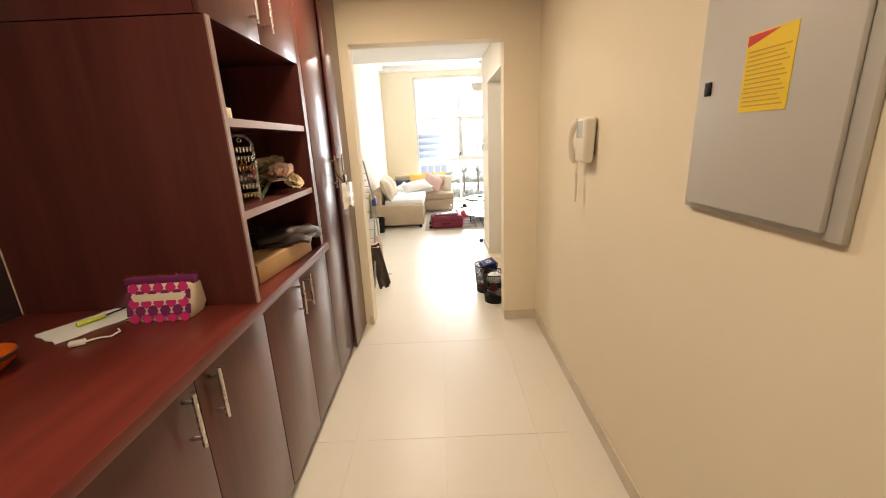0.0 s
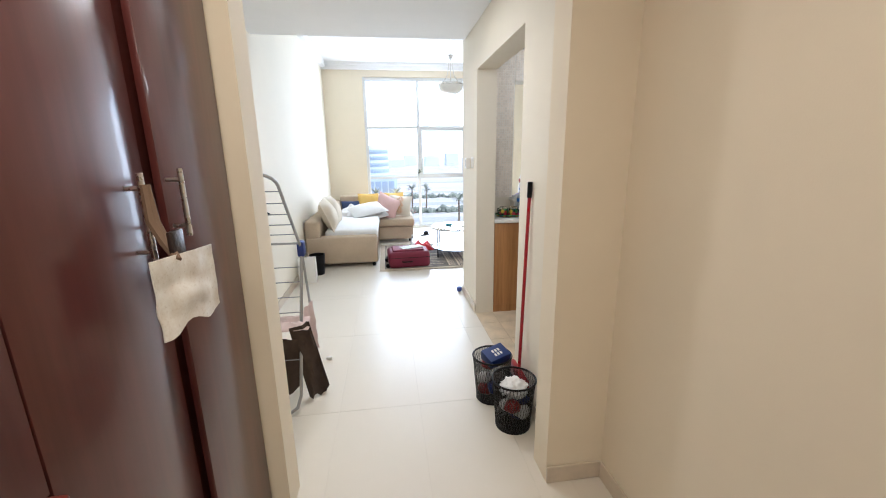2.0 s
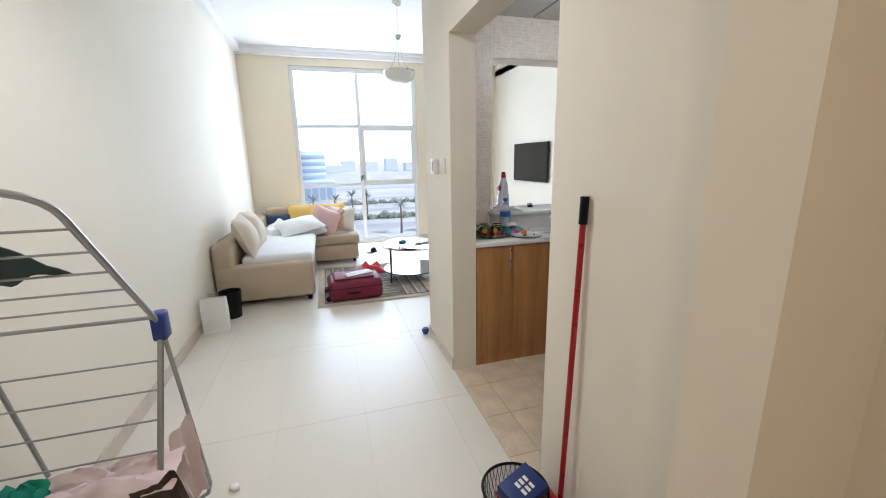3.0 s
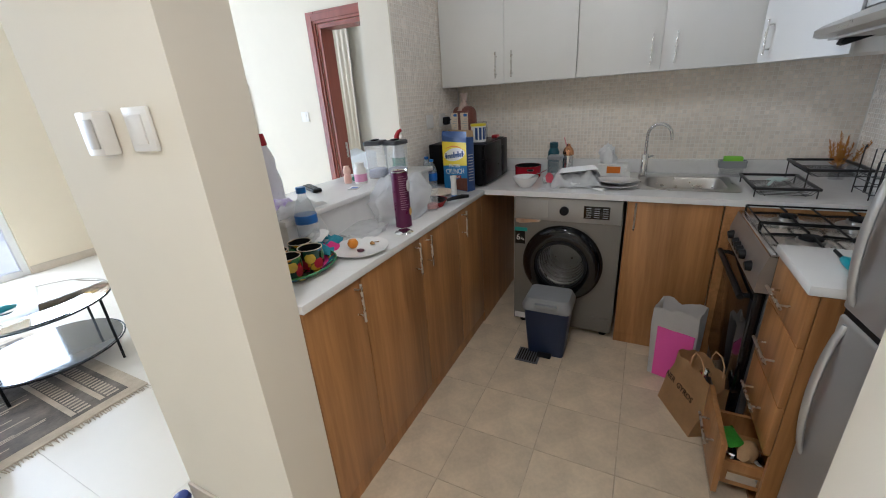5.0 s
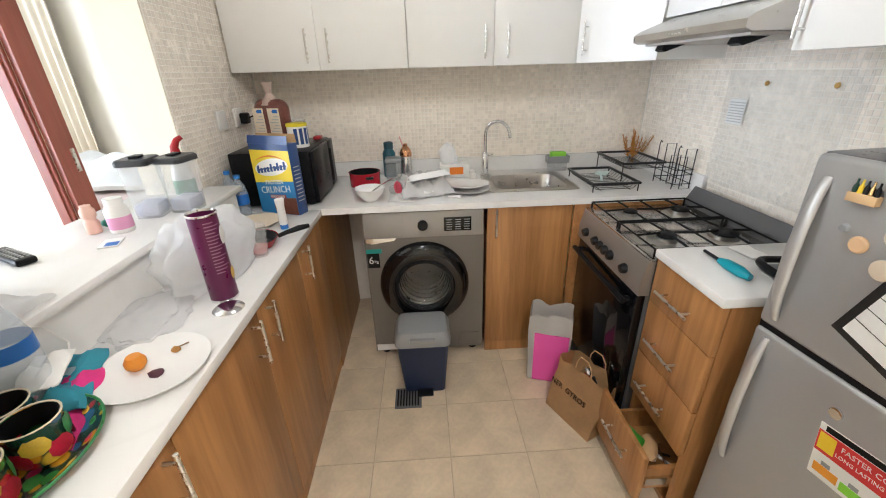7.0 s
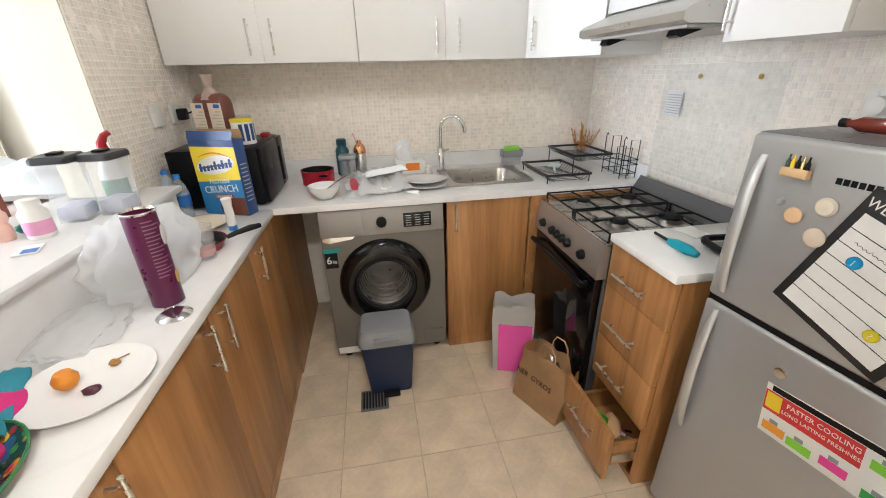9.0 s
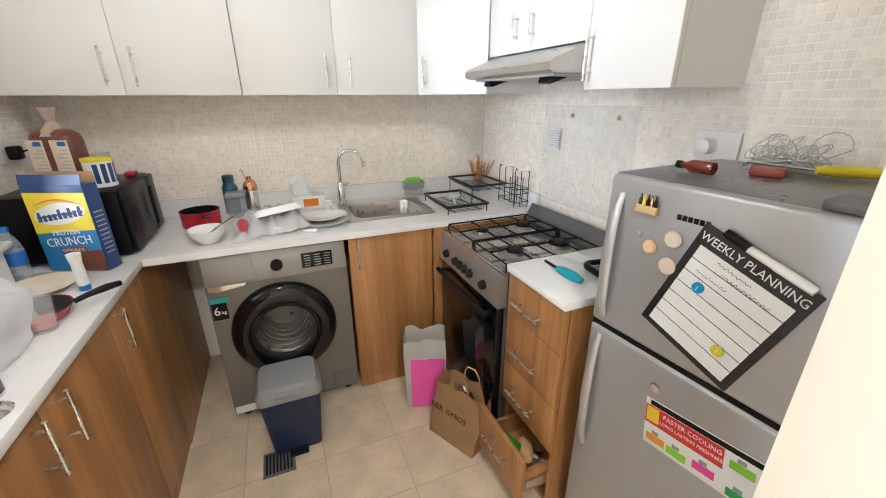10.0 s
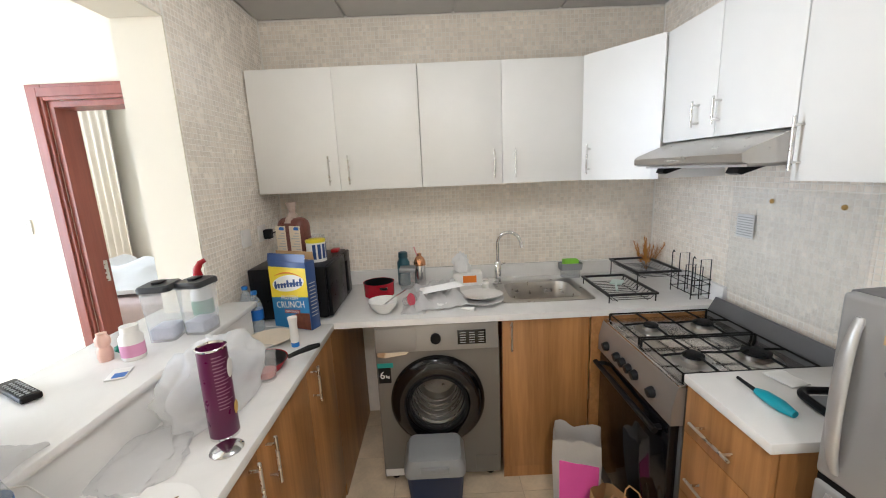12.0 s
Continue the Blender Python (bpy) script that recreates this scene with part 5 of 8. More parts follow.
def cap_cloth():
    """A pointed cap-like cloth lying on the sloping upper rails of the airer."""
    def f(a, b):
        k = 2 * a - 1
        top, low = 1.0 - 0.38 * abs(k) ** 1.15, 0.56 - 0.05 * math.cos(5.2 * k) * (1 - abs(k))
        g = low + (top - low) * b
        lift = 0.009 + 0.006 * abs(math.sin(g * 19)) + 0.004 * noise.noise(Vector((a * 5, b * 4, 3)))
        return (-0.55 + 0.13 * k + 0.02 * k * (1 - b), C[0] + (T[0] - C[0]) * g + 0.745 * lift, C[1] + (T[1] - C[1]) * g + 0.667 * lift)
    bm = sheet(20, 12, f)
    ret = bmesh.ops.extrude_face_region(bm, geom=list(bm.faces))
    for v in [e for e in ret["geom"] if isinstance(e, bmesh.types.BMVert)]:
        v.co += Vector((0, 0.0019, 0.0017))
    bmesh.ops.recalc_face_normals(bm, faces=bm.faces)
    return bm


single("cloth", cap_cloth(), M_SLATE, "slate-green cap-shaped garment over the upper rails", "garment")
single("tissue_ball", lump(0.022, 0.02, 0.018, 0.5, 2.5, 1.0, 2), M_PAPER, "crumpled tissue on the floor", "tissue", -0.225, 6.63, 0, smooth=85)

# ---- living room ----
u = thing("corner_sofa", "beige upholstered corner sofa with a white sheet on the seat", "sofa", 0, 0, 0)
part("end_panel", BX((-0.85, 9.14, 0.06), (0.09, 9.30, 0.435), 0.03, 3), M_SOFA, u)
part("seat_base", BX((-0.85, 9.30, 0.06), (0.07, 10.62, 0.36), 0.02), M_SOFA, u)
part("seat_cushion", BX((-0.62, 9.29, 0.36), (0.10, 10.60, 0.50), 0.045, 3), M_SHEET, u, "seat cushion under a white sheet")
part("backrest", BX((-0.86, 9.15, 0.36), (-0.66, 11.80, 0.66), 0.04, 3), M_SOFA, u)
part("chaise_base", BX((-0.66, 10.63, 0.06), (0.68, 11.60, 0.28), 0.02, 2), M_SOFA, u)
part("chaise_seat", BX((-0.66, 10.62, 0.285), (0.70, 11.62, 0.42), 0.03, 3), M_SOFA, u)
part("chaise_back", BX((-0.66, 11.62, 0.20), (0.10, 11.82, 0.75), 0.04, 3), M_SOFA, u)
for x, y in ((0.03, 9.22), (-0.78, 9.22), (0.62, 10.72), (0.62, 11.5), (-0.6, 11.7), (0.0, 10.55)):
    part("leg", LT([(0.0, 0), (0.022, 0), (0.028, 0.062), (0, 0.062)], 10, (x, y, 0)), M_BLACK, u, "black leg")
for i, (y, rz) in enumerate(((9.52, 4), (10.02, -3))):
    o = single("back_cushion", pillow(0.50, 0.46, 0.20), M_SOFACUSH, "plump light beige back cushion leaning on the sofa", "cushion", -0.60, y, 0.705, group="sofa back cushions")
    o.matrix_basis = pose(-0.58, y, 0.695, 0, 68, 0) @ pose(0, 0, 0, 0, 0, 90 + rz)
single("duvet", rumple(0.80, 0.60, 0.26, 2.2, 22, 3.2, 0.03), M_SHEET, "rumpled white duvet on the sofa", "duvet", -0.22, 10.86, 0.425, 15)
o = single("cushion", pillow(0.62, 0.42, 0.17), M_SHEET, "white pillow thrown on the sofa", "cushion", 0, 0, 0)
o.matrix_basis = pose(-0.10, 10.62, 0.60, 18, -8, 22)
o = single("cushion", pillow(0.42, 0.42, 0.15), M_PINK, "dusty pink velvet cushion", "cushion", 0, 0, 0)
o.matrix_basis = pose(0.24, 10.84, 0.62, 62, 28, 8)
M_BOHO = mat("cream_woven_fabric", (0.74, 0.68, 0.58), 0.9, var=0.1, scale=6, bump=0.3, bscale=250)
o = single("cushion", pillow(0.42, 0.40, 0.14), M_BOHO, "cream cushion with orange diamond embroidery", "cushion", 0, 0, 0)
o.matrix_basis = pose(0.47, 11.0, 0.60, 66, 6, -6)
bm = bmesh.new()
for i in range(3):
    for sgn in (0.055, 0.03):
        pts = [(0.0, -0.11 + i * 0.105 + sgn, 0.073), (sgn, -0.11 + i * 0.105, 0.073), (0, -0.11 + i * 0.105 - sgn, 0.073), (-sgn, -0.11 + i * 0.105, 0.073)]
        tube(bm, pts, 0.006, 5, True)
tagged(part("embroidery", bm, mat("orange_thread", (0.62, 0.28, 0.07), 0.9), o, "orange diamond embroidery"), kind="stuff")
o = single("cushion", pillow(0.42, 0.40, 0.13), M_YELLOW_FAB, "mustard cushion behind the others", "cushion", 0, 0, 0)
o.matrix_basis = pose(0.36, 11.42, 0.62, 68, 0, 5)
o = single("cushion", pillow(0.40, 0.38, 0.13), M_YELLOW_FAB, "mustard cushion against the sofa back", "cushion", 0, 0, 0)
o.matrix_basis = pose(-0.12, 11.46, 0.62, 66, 0, -4)
o = single("cushion", pillow(0.40, 0.30, 0.12), M_NAVY, "navy cushion against the sofa back", "cushion", 0, 0, 0)
o.matrix_basis = pose(-0.42, 11.42, 0.54, 55, 0, 4)

u = thing("rug", "grey-brown patterned rug with a sand border and fringe", "rug", 0.11, 8.88, 0.001, 0)
RW, RL = 1.27, 1.55
part("rug_base", BX((0, 0, 0), (RW, RL, 0.008), 0.002), M_RUGLIGHT, u)
rnd = random.Random(2)
bm = bmesh.new()
box(bm, (0.07, 0.07, 0.008), (RW - 0.07, RL - 0.07, 0.0095))
part("field", bm, M_RUG, u)
bm = bmesh.new()
for k in (0.17, 0.30):
    box(bm, (k, 0.1, 0.0095), (k + 0.025, RL - 0.1, 0.0108))
    box(bm, (RW - k - 0.025, 0.1, 0.0095), (RW - k, RL - 0.1, 0.0108))
for i in range(70):
    y = rnd.uniform(0.1, RL - 0.12)
    x = rnd.uniform(0.34, RW - 0.6)
    box(bm, (x, y, 0.0095), (min(RW - 0.34, x + rnd.uniform(0.05, 0.35)), y + 0.008, 0.0104))
for i in range(40):
    y = 0.1 + i * (RL - 0.22) / 40
    for x in (0.085, 0.205, RW - 0.295, RW - 0.16):
        box(bm, (x, y, 0.0095), (x + 0.06, y + 0.014, 0.0104))
tagged(part("stripes", bm, M_RUGLIGHT, u, "sand stripes and dashes"), kind="stuff")
bm = bmesh.new()
for i in range(110):
    x = i * RW / 110
    for y0, s in ((0, -1), (RL, 1)):
        tube(bm, [(x, y0, 0.004), (x + rnd.uniform(-0.01, 0.01), y0 + s * rnd.uniform(0.03, 0.05), 0.002)], [0.0035, 0.002], 4)
tagged(part("fringe", bm, M_RUGLIGHT, u, "sand-coloured fringe"), kind="stuff")

u = thing("suitcase", "maroon soft suitcase lying flat on the rug", "suitcase", 0.505, 9.15, 0.012, 3)
part("body", BX((-0.28, -0.20, 0.0), (0.28, 0.20, 0.215), 0.045, 4), M_MAROON, u)
part("front_pocket", BX((-0.22, -0.15, 0.213), (0.20, 0.15, 0.24), 0.02, 3), M_MAROON, u)
part("zip", TB([(-0.27, -0.2, 0.14), (0.27, -0.2, 0.14), (0.28, -0.19, 0.14), (0.28, 0.19, 0.14), (0.27, 0.2, 0.14), (-0.27, 0.2, 0.14), (-0.28, 0.19, 0.14), (-0.28, -0.19, 0.14)], 0.0035, 5, True), M_BLACK, u)
part("handle", TB([(-0.10, -0.202, 0.09), (-0.08, -0.225, 0.09), (0.02, -0.225, 0.09), (0.04, -0.202, 0.09)], 0.009, 8), M_BLACK, u, "black carry handle")
part("handle", TB([(-0.28, -0.06, 0.10), (-0.305, -0.04, 0.10), (-0.305, 0.05, 0.10), (-0.28, 0.07, 0.10)], 0.009, 8), M_BLACK, u, "black carry handle")
for y in (-0.16, 0.16):
    part("wheel", LT([(0, -0.012), (0.028, -0.012), (0.028, 0.012), (0, 0.012)], 14, (-0.29, y, 0.035), 'y'), M_BLACK, u)
u = thing("paper_leaflet", "folded printed paper on the suitcase", "paper", 0.555, 9.13, 0.254, 20)
part("sheet", rumple(0.30, 0.13, 0.03, 6.0, 10, 2.5), M_PAPER, u)
u = thing("water_bottle", "clear plastic water bottle on the rug", "bottle", 0.60, 9.66, 0.011)
M_PET = thin_plastic("clear_pet", (0.70, 0.80, 0.90), 0.7, 0.1)
part("bottle", LT([(0, 0), (0.04, 0), (0.045, 0.01), (0.045, 0.20), (0.03, 0.25), (0.015, 0.27), (0.015, 0.29)], 18), M_PET, u)
part("cap", LT([(0.017, 0.288), (0.017, 0.31), (0, 0.31)], 14), M_WHITE, u)
single("carrier_bag", rumple(0.34, 0.28, 0.16, 3.3, 16, 3.5), mat("red_carrier_bag", (0.60, 0.03, 0.04), 0.4, var=0.1), "crumpled red and white carrier bag on the rug", "bag", 0.78, 9.98, 0.011, 20)
single("tissue_heap", rumple(0.26, 0.2, 0.10, 4.3, 12, 3.5), M_PAPER, "crumpled white wrapping on the rug", "wrapping", 0.46, 9.80, 0.011)

u = thing("coffee_table", "round glass coffee table with a black frame and lower shelf", "table", 1.26, 9.63, 0)
TR = 0.375
part("glass_top", LT([(0, 0.432), (TR - 0.004, 0.432), (TR, 0.435), (TR, 0.439), (TR - 0.004, 0.442), (0, 0.442)], 48), M_GLASS, u, "clear glass top")
part("top_ring", TB([(TR * math.cos(a), TR * math.sin(a), 0.427) for a in np.linspace(0, 2 * math.pi, 41)[:-1]], 0.006, 8, True), M_BLACK, u)
part("lower_shelf", LT([(0, 0.125), (TR - 0.02, 0.125), (TR - 0.02, 0.131), (0, 0.131)], 48), M_SMOKEMIRROR, u, "grey glass lower shelf")
part("shelf_ring", TB([((TR - 0.01) * math.cos(a), (TR - 0.01) * math.sin(a), 0.124) for a in np.linspace(0, 2 * math.pi, 41)[:-1]], 0.005, 8, True), M_BLACK, u)
for a in (35, 125, 215, 305):
    x, y = (TR - 0.003) * math.cos(radians(a)), (TR - 0.003) * math.sin(radians(a))
    part("leg", TB([(x, y, 0.0), (x, y, 0.43)], 0.008, 8), M_BLACK, u)
single("eyeglass_case", lump(0.06, 0.03, 0.02, 0.3, 2, 2.0, 2), mat("turquoise_plastic", (0.01, 0.22, 0.28), 0.35), "turquoise clip on the glass table", "clip", 1.16, 9.69, 0.443, 15, smooth=85)
u = thing("slipper", "dark slipper on the floor by the window", "slipper", 0.93, 11.2, 0.0, 40)
part("sole", BX((-0.10, -0.04, 0), (0.10, 0.04, 0.015), 0.007), M_BLACK, u)
part("upper", lump(0.06, 0.042, 0.045, 0.1, 2, 1.0, 2), M_BLACK, u).location = (0.03, 0, 0.014)
u = thing("paper_bag", "white paper carrier bag beside the sofa", "bag", -0.74, 8.60, 0)
bm = bmesh.new()
loops(bm, [(rrect(-0.10, -0.05, 0.10, 0.05, 0.004, 1), 0.0), (rrect(-0.102, -0.045, 0.102, 0.045, 0.004, 1), 0.2), (rrect(-0.10, -0.03, 0.10, 0.03, 0.004, 1), 0.31)], False)
part("bag", bm, M_PAPER, u)
part("handle", TB([(-0.04, -0.03, 0.30), (-0.03, -0.03, 0.37), (0.03, -0.03, 0.37), (0.04, -0.03, 0.30)], 0.003, 6), M_PAPER, u)
u = thing("bucket", "small black bin beside the sofa", "bin", -0.68, 8.93, 0)
part("shell", LT([(0, 0.004), (0.08, 0.0), (0.10, 0.26), (0.094, 0.26), (0.076, 0.012), (0, 0.012)], 24), M_BLACK, u)
u = thing("door_stop", "blue rubber ball door stop on the floor", "door stop", 1.005, 7.935, 0)
part("ball", LT([(0, 0.002), (0.02, 0.006), (0.032, 0.03), (0.026, 0.052), (0, 0.062)], 16), M_BLUEPL, u)

u = thing("pendant_lamp", "brushed nickel pendant with an opal glass bowl", "lamp", 1.22, 9.75, 0)
part("canopy", LT([(0, 3.198), (0.055, 3.198), (0.05, 3.165), (0.02, 3.14), (0, 3.14)], 20), M_NICKEL, u)
bm = bmesh.new()
for i in range(9):
    z = 3.13 - i * 0.032
    tube(bm, [(0.009 * math.cos(a) * (1 if i % 2 else 0), 0.009 * math.cos(a) * (0 if i % 2 else 1), z + 0.019 * math.sin(a)) for a in np.linspace(0, 2 * math.pi, 11)[:-1]], 0.002, 4, True)
part("chain", bm, M_NICKEL, u, "nickel chain")
part("hub", LT([(0.0, 2.86), (0.04, 2.85), (0.045, 2.835), (0.02, 2.81), (0.03, 2.79), (0, 2.78)], 16), M_NICKEL, u)
for k in range(3):
    a = radians(120 * k + 20)
    ca, sa = math.cos(a), math.sin(a)
    pts = [(r * ca, r * sa, z) for r, z in ((0.02, 2.83), (0.03, 2.70), (0.06, 2.58), (0.13, 2.50), (0.17, 2.485), (0.175, 2.53), (0.155, 2.54))]
    part("arm", TB(pts, 0.005, 6), M_NICKEL, u)
part("ring", LT([(0.175, 2.47), (0.185, 2.475), (0.185, 2.455), (0.17, 2.45)], 32), M_NICKEL, u)
part("shade", LT([(0.178, 2.455), (0.17, 2.40), (0.13, 2.355), (0.07, 2.33), (0, 2.325)], 32), M_OPAL, u, "opal glass bowl")
part("finial", LT([(0, 2.33), (0.012, 2.32), (0.006, 2.305), (0, 2.30)], 12), M_NICKEL, u)

u = thing("television", "flat black television on a wall bracket", "television", LX1, 0, 0)
part("case", BX((-0.05, 10.02, 1.09), (-0.02, 11.07, 1.68), 0.006), M_BLACK, u)
part("screen", BX((-0.052, 10.035, 1.11), (-0.0495, 11.055, 1.665)), M_SCREEN, u, "glossy black screen")
part("bracket", BX((-0.021, 10.42, 1.28), (-0.001, 10.67, 1.48)), M_BLACK, u)


def switch_plate(x, y, z, rz, name="light_switch", label="white square light switch", wd=0.086):
    u = thing(name, label, "switch", x, y, z, rz)
    part("plate", BX((-wd / 2, -0.010, -wd / 2), (wd / 2, -0.001, wd / 2), 0.003), M_WHITE, u)
    part("rocker", BX((-wd / 4, -0.014, -wd / 3), (wd / 4, -0.0095, wd / 3), 0.002), M_WHITE, u)
    return u


switch_plate(CORR_X, 7.46, 1.412, -90, wd=0.095)
switch_plate(LX1, 9.32, 1.35, -90)
u = thing("thermostat", "white wall thermostat beside a light switch", "thermostat", CORR_X, 7.612, 1.407)
u.scale = (1.3, 1.1, 1.1)
part("case", BX((-0.03, -0.035, -0.045), (-0.001, 0.035, 0.045), 0.005), M_WHITE, u)
part("dial_panel", BX((-0.034, -0.03, -0.03), (-0.0295, 0.005, 0.03), 0.002), M_GREYMETAL, u)
u = thing("ceiling_lamp", "round recessed ceiling downlight", "lamp", 0.09, 6.62, H_LOW)
part("ring", LT([(0.06, -0.001), (0.075, -0.006), (0.085, -0.001)], 28), M_WHITE, u)
part("lens", LT([(0, -0.003), (0.06, -0.003)], 28), M_OPAL, u)

# Fixture out of view, added to go with the kitchen's fill lamp.
u = thing("ceiling_lamp", "round opal ceiling lamp, unseen, added as the kitchen fill light", "lamp", 1.95, 6.92, H_K)
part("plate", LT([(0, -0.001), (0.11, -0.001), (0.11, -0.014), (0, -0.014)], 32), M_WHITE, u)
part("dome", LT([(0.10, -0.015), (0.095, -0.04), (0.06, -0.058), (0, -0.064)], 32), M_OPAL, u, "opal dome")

# bedroom door frame
w = bmesh.new()
for y0, y1 in ((9.02, 9.11), (8.13, 8.22)):
    box(w, (LX1 - 0.022, y0, 0), (LX1 - 0.001, y1, 2.165), 0.004)
    box(w, (LX1 - 0.034, y0 + 0.02, 0), (LX1 - 0.023, y1 - 0.02, 2.145), 0.003)
box(w, (LX1 - 0.022, 8.22, 2.075), (LX1 - 0.001, 9.02, 2.165), 0.004)
box(w, (LX1 - 0.034, 8.20, 2.095), (LX1 - 0.023, 9.04, 2.145), 0.003)
fr = structure("door_1", w, M_DOORRED, "red-brown moulded door frame, its door slid open", "door frame")
w = bmesh.new()
box(w, (LX1 - 0.001, 8.985, 0), (LX1 + 0.151, 9.018, 2.073))
box(w, (LX1 - 0.001, 8.222, 0), (LX1 + 0.151, 8.255, 2.073))
box(w, (LX1 - 0.001, 8.255, 2.04), (LX1 + 0.151, 8.985, 2.073))
part("lining", w, M_DOORRED, fr)
part("strike_plate", BX((LX1 + 0.10, 8.978, 0.96), (LX1 + 0.125, 8.986, 1.10)), M_NICKEL, fr, "nickel strike plate")

# bedroom things
u = thing("curtain", "beige full-length curtain beside the bedroom wall", "curtain", 6.45, 11.35, 0)
cb = drape(0.62, 2.60, 6, 0.05, 0.01, 72, 6, 0.5)
part("cloth", cb, mat("beige_curtain", (0.62, 0.55, 0.44), 0.9, var=0.06), u).matrix_basis = pose(0, 0, 2.68, 0, 0, 90)
part("pelmet", BX((-0.05, -0.5, 2.68), (0.10, 0.45, 2.78)), M_CEIL, u)
u = thing("bed", "unmade bed with a pink mattress and white duvet", "bed", 5.4, 9.9, 0)
part("base", BX((-0.95, -0.9, 0.05), (1.0, 1.0, 0.28), 0.02), M_SOFA, u)
part("mattress", BX((-0.93, -0.88, 0.28), (0.98, 0.98, 0.50), 0.06, 3), M_PALEPINK, u, "pink fitted sheet")
part("duvet", rumple(1.5, 1.6, 0.30, 6.5, 24, 2.6, 0.04), M_SHEET, u, "rumpled white duvet").location = (0.1, 0.15, 0.50)

# ---- windows ----
def bar(bm, x0, z0, x1, z1, y0=12.03, y1=12.10):
    return box(bm, (x0, y0, z0), (x1, y1, z1), 0.004)


fr = bmesh.new()
bar(fr, -0.128, 0.0, -0.07, 2.958)
bar(fr, 1.87, 0.0, 1.928, 2.958)
bar(fr, -0.07, 2.90, 1.87, 2.958)
bar(fr, -0.07, 0.0, 1.87, 0.06)
win = structure("window_1", fr, M_WHITEFRAME, "tall white-framed window with an opening sash", "window")
part("mullion", bar(bmesh.new(), 0.90, 0.06, 0.955, 2.90), M_WHITEFRAME, win)
for x0, x1 in ((-0.07, 0.90), (0.955, 1.87)):
    part("transom", bar(bmesh.new(), x0, 2.01, x1, 2.06), M_WHITEFRAME, win)
    part("transom", bar(bmesh.new(), x0, 1.03, x1, 1.075), M_WHITEFRAME, win)
sh = bmesh.new()
bar(sh, 0.957, 1.077, 1.0, 2.008, 12.02, 12.07)
bar(sh, 1.825, 1.077, 1.868, 2.008, 12.02, 12.07)
bar(sh, 1.0, 1.965, 1.825, 2.008, 12.02, 12.07)
bar(sh, 1.0, 1.077, 1.825, 1.12, 12.02, 12.07)
sash = part("sash", sh, M_WHITEFRAME, win, "white opening sash")
part("handle", BX((1.35, 12.0, 1.09), (1.46, 12.02, 1.105), 0.003), M_WHITE, sash)
for x0, x1, z0, z1 in ((-0.07, 0.90, 0.06, 1.03), (0.955, 1.87, 0.06, 1.03), (-0.07, 0.90, 1.075, 2.01), (1.0, 1.825, 1.12, 1.965), (-0.07, 0.90, 2.06, 2.90), (0.955, 1.87, 2.06, 2.90)):
    p = part("pane", BX((x0, 12.058, z0), (x1, 12.064, z1)), M_GLASS, win)
    p.visible_shadow = False
# Unseen bedroom window, added for the fill daylight.
fr = bmesh.new()
for x0, z0, x1, z1 in ((4.4, 0.6, 4.46, 2.4), (5.94, 0.6, 6.0, 2.4), (4.46, 0.6, 5.94, 0.66), (4.46, 2.34, 5.94, 2.4)):
    bar(fr, x0, z0, x1, z1)
win = structure("window_2", fr, M_WHITEFRAME, "white-framed bedroom window, unseen, added to light the room", "window")
p = part("pane", BX((4.46, 12.058, 0.66), (5.94, 12.064, 2.34)), M_GLASS, win)
p.visible_shadow = False

# ---- outside ----
G = -14.0
# Distance haze is put into the ground, road and leaf colours, made paler.
M_SAND = mat("dusty_ground_hazed", (0.60, 0.59, 0.57), 0.95, var=0.2, scale=0.05)
M_ASPHALT = mat("haze_paled_asphalt", (0.44, 0.45, 0.47), 0.9, var=0.15, scale=0.4)
M_HEDGE = mat("haze_greyed_leaves", (0.28, 0.31, 0.26), 0.9, var=0.3, scale=1.0)
# The buildings carry the haze in their colours, pale and bluish.
M_FACADE = mat("haze_blue_facade", (0.66, 0.76, 0.86), 0.6, var=0.06, scale=0.2)
M_GLAZE = mat("blue_glazing", (0.42, 0.52, 0.66), 0.5, var=0.1, scale=0.3)
M_HAZE = mat("haze_tinted_distant_facade", (0.80, 0.85, 0.90), 0.9, var=0.06, scale=0.02)
# Self-lit sheet added for the washed-out brightness of the sky.
structure("backdrop", BX((-2500, 2400, -60), (2500, 2402, 1400)), glow("hazy_sky_glow", (0.86, 0.93, 1.0), 2.3), "glowing sheet as the pale hazy sky beyond the city", "backdrop")
structure("ground", BX((-1500, 16, G - 0.5), (1500, 2500, G)), M_SAND, "dusty ground paled for haze, reaching the horizon", "ground")
for i, y in enumerate((96, 128, 168, 230)):
    structure("road_%d" % (i + 1), BX((-300, y, G), (300, y + 7 + i, G + 0.02 + 0.004 * i)), M_ASPHALT, "grey multi-lane road", "road")
rnd = random.Random(12)
for y in (112, 150):
    hb = bmesh.new()
    for i in range(150):
        bmesh.ops.create_icosphere(hb, subdivisions=1, radius=rnd.uniform(0.7, 1.6), matrix=Matrix.Translation((-60 + i * 1.3, y + rnd.uniform(-0.8, 0.8), G + rnd.uniform(0.2, 1.0))))
    tagged(single("hedge", hb, M_HEDGE, "low green hedge along the road", "hedge"), kind="stuff")
u = thing("office_building", "office block tinted pale blue for haze, with a curved top and ribbon windows", "building", -5.5, 150, G)
part("podium", BX((-8, -8, 0), (9, 12, 9)), M_FACADE, u)
part("tower", LT([(6.4, 9), (6.4, 18), (5.8, 19.0), (0, 19.3)], 40, sx=1.0), M_FACADE, u)
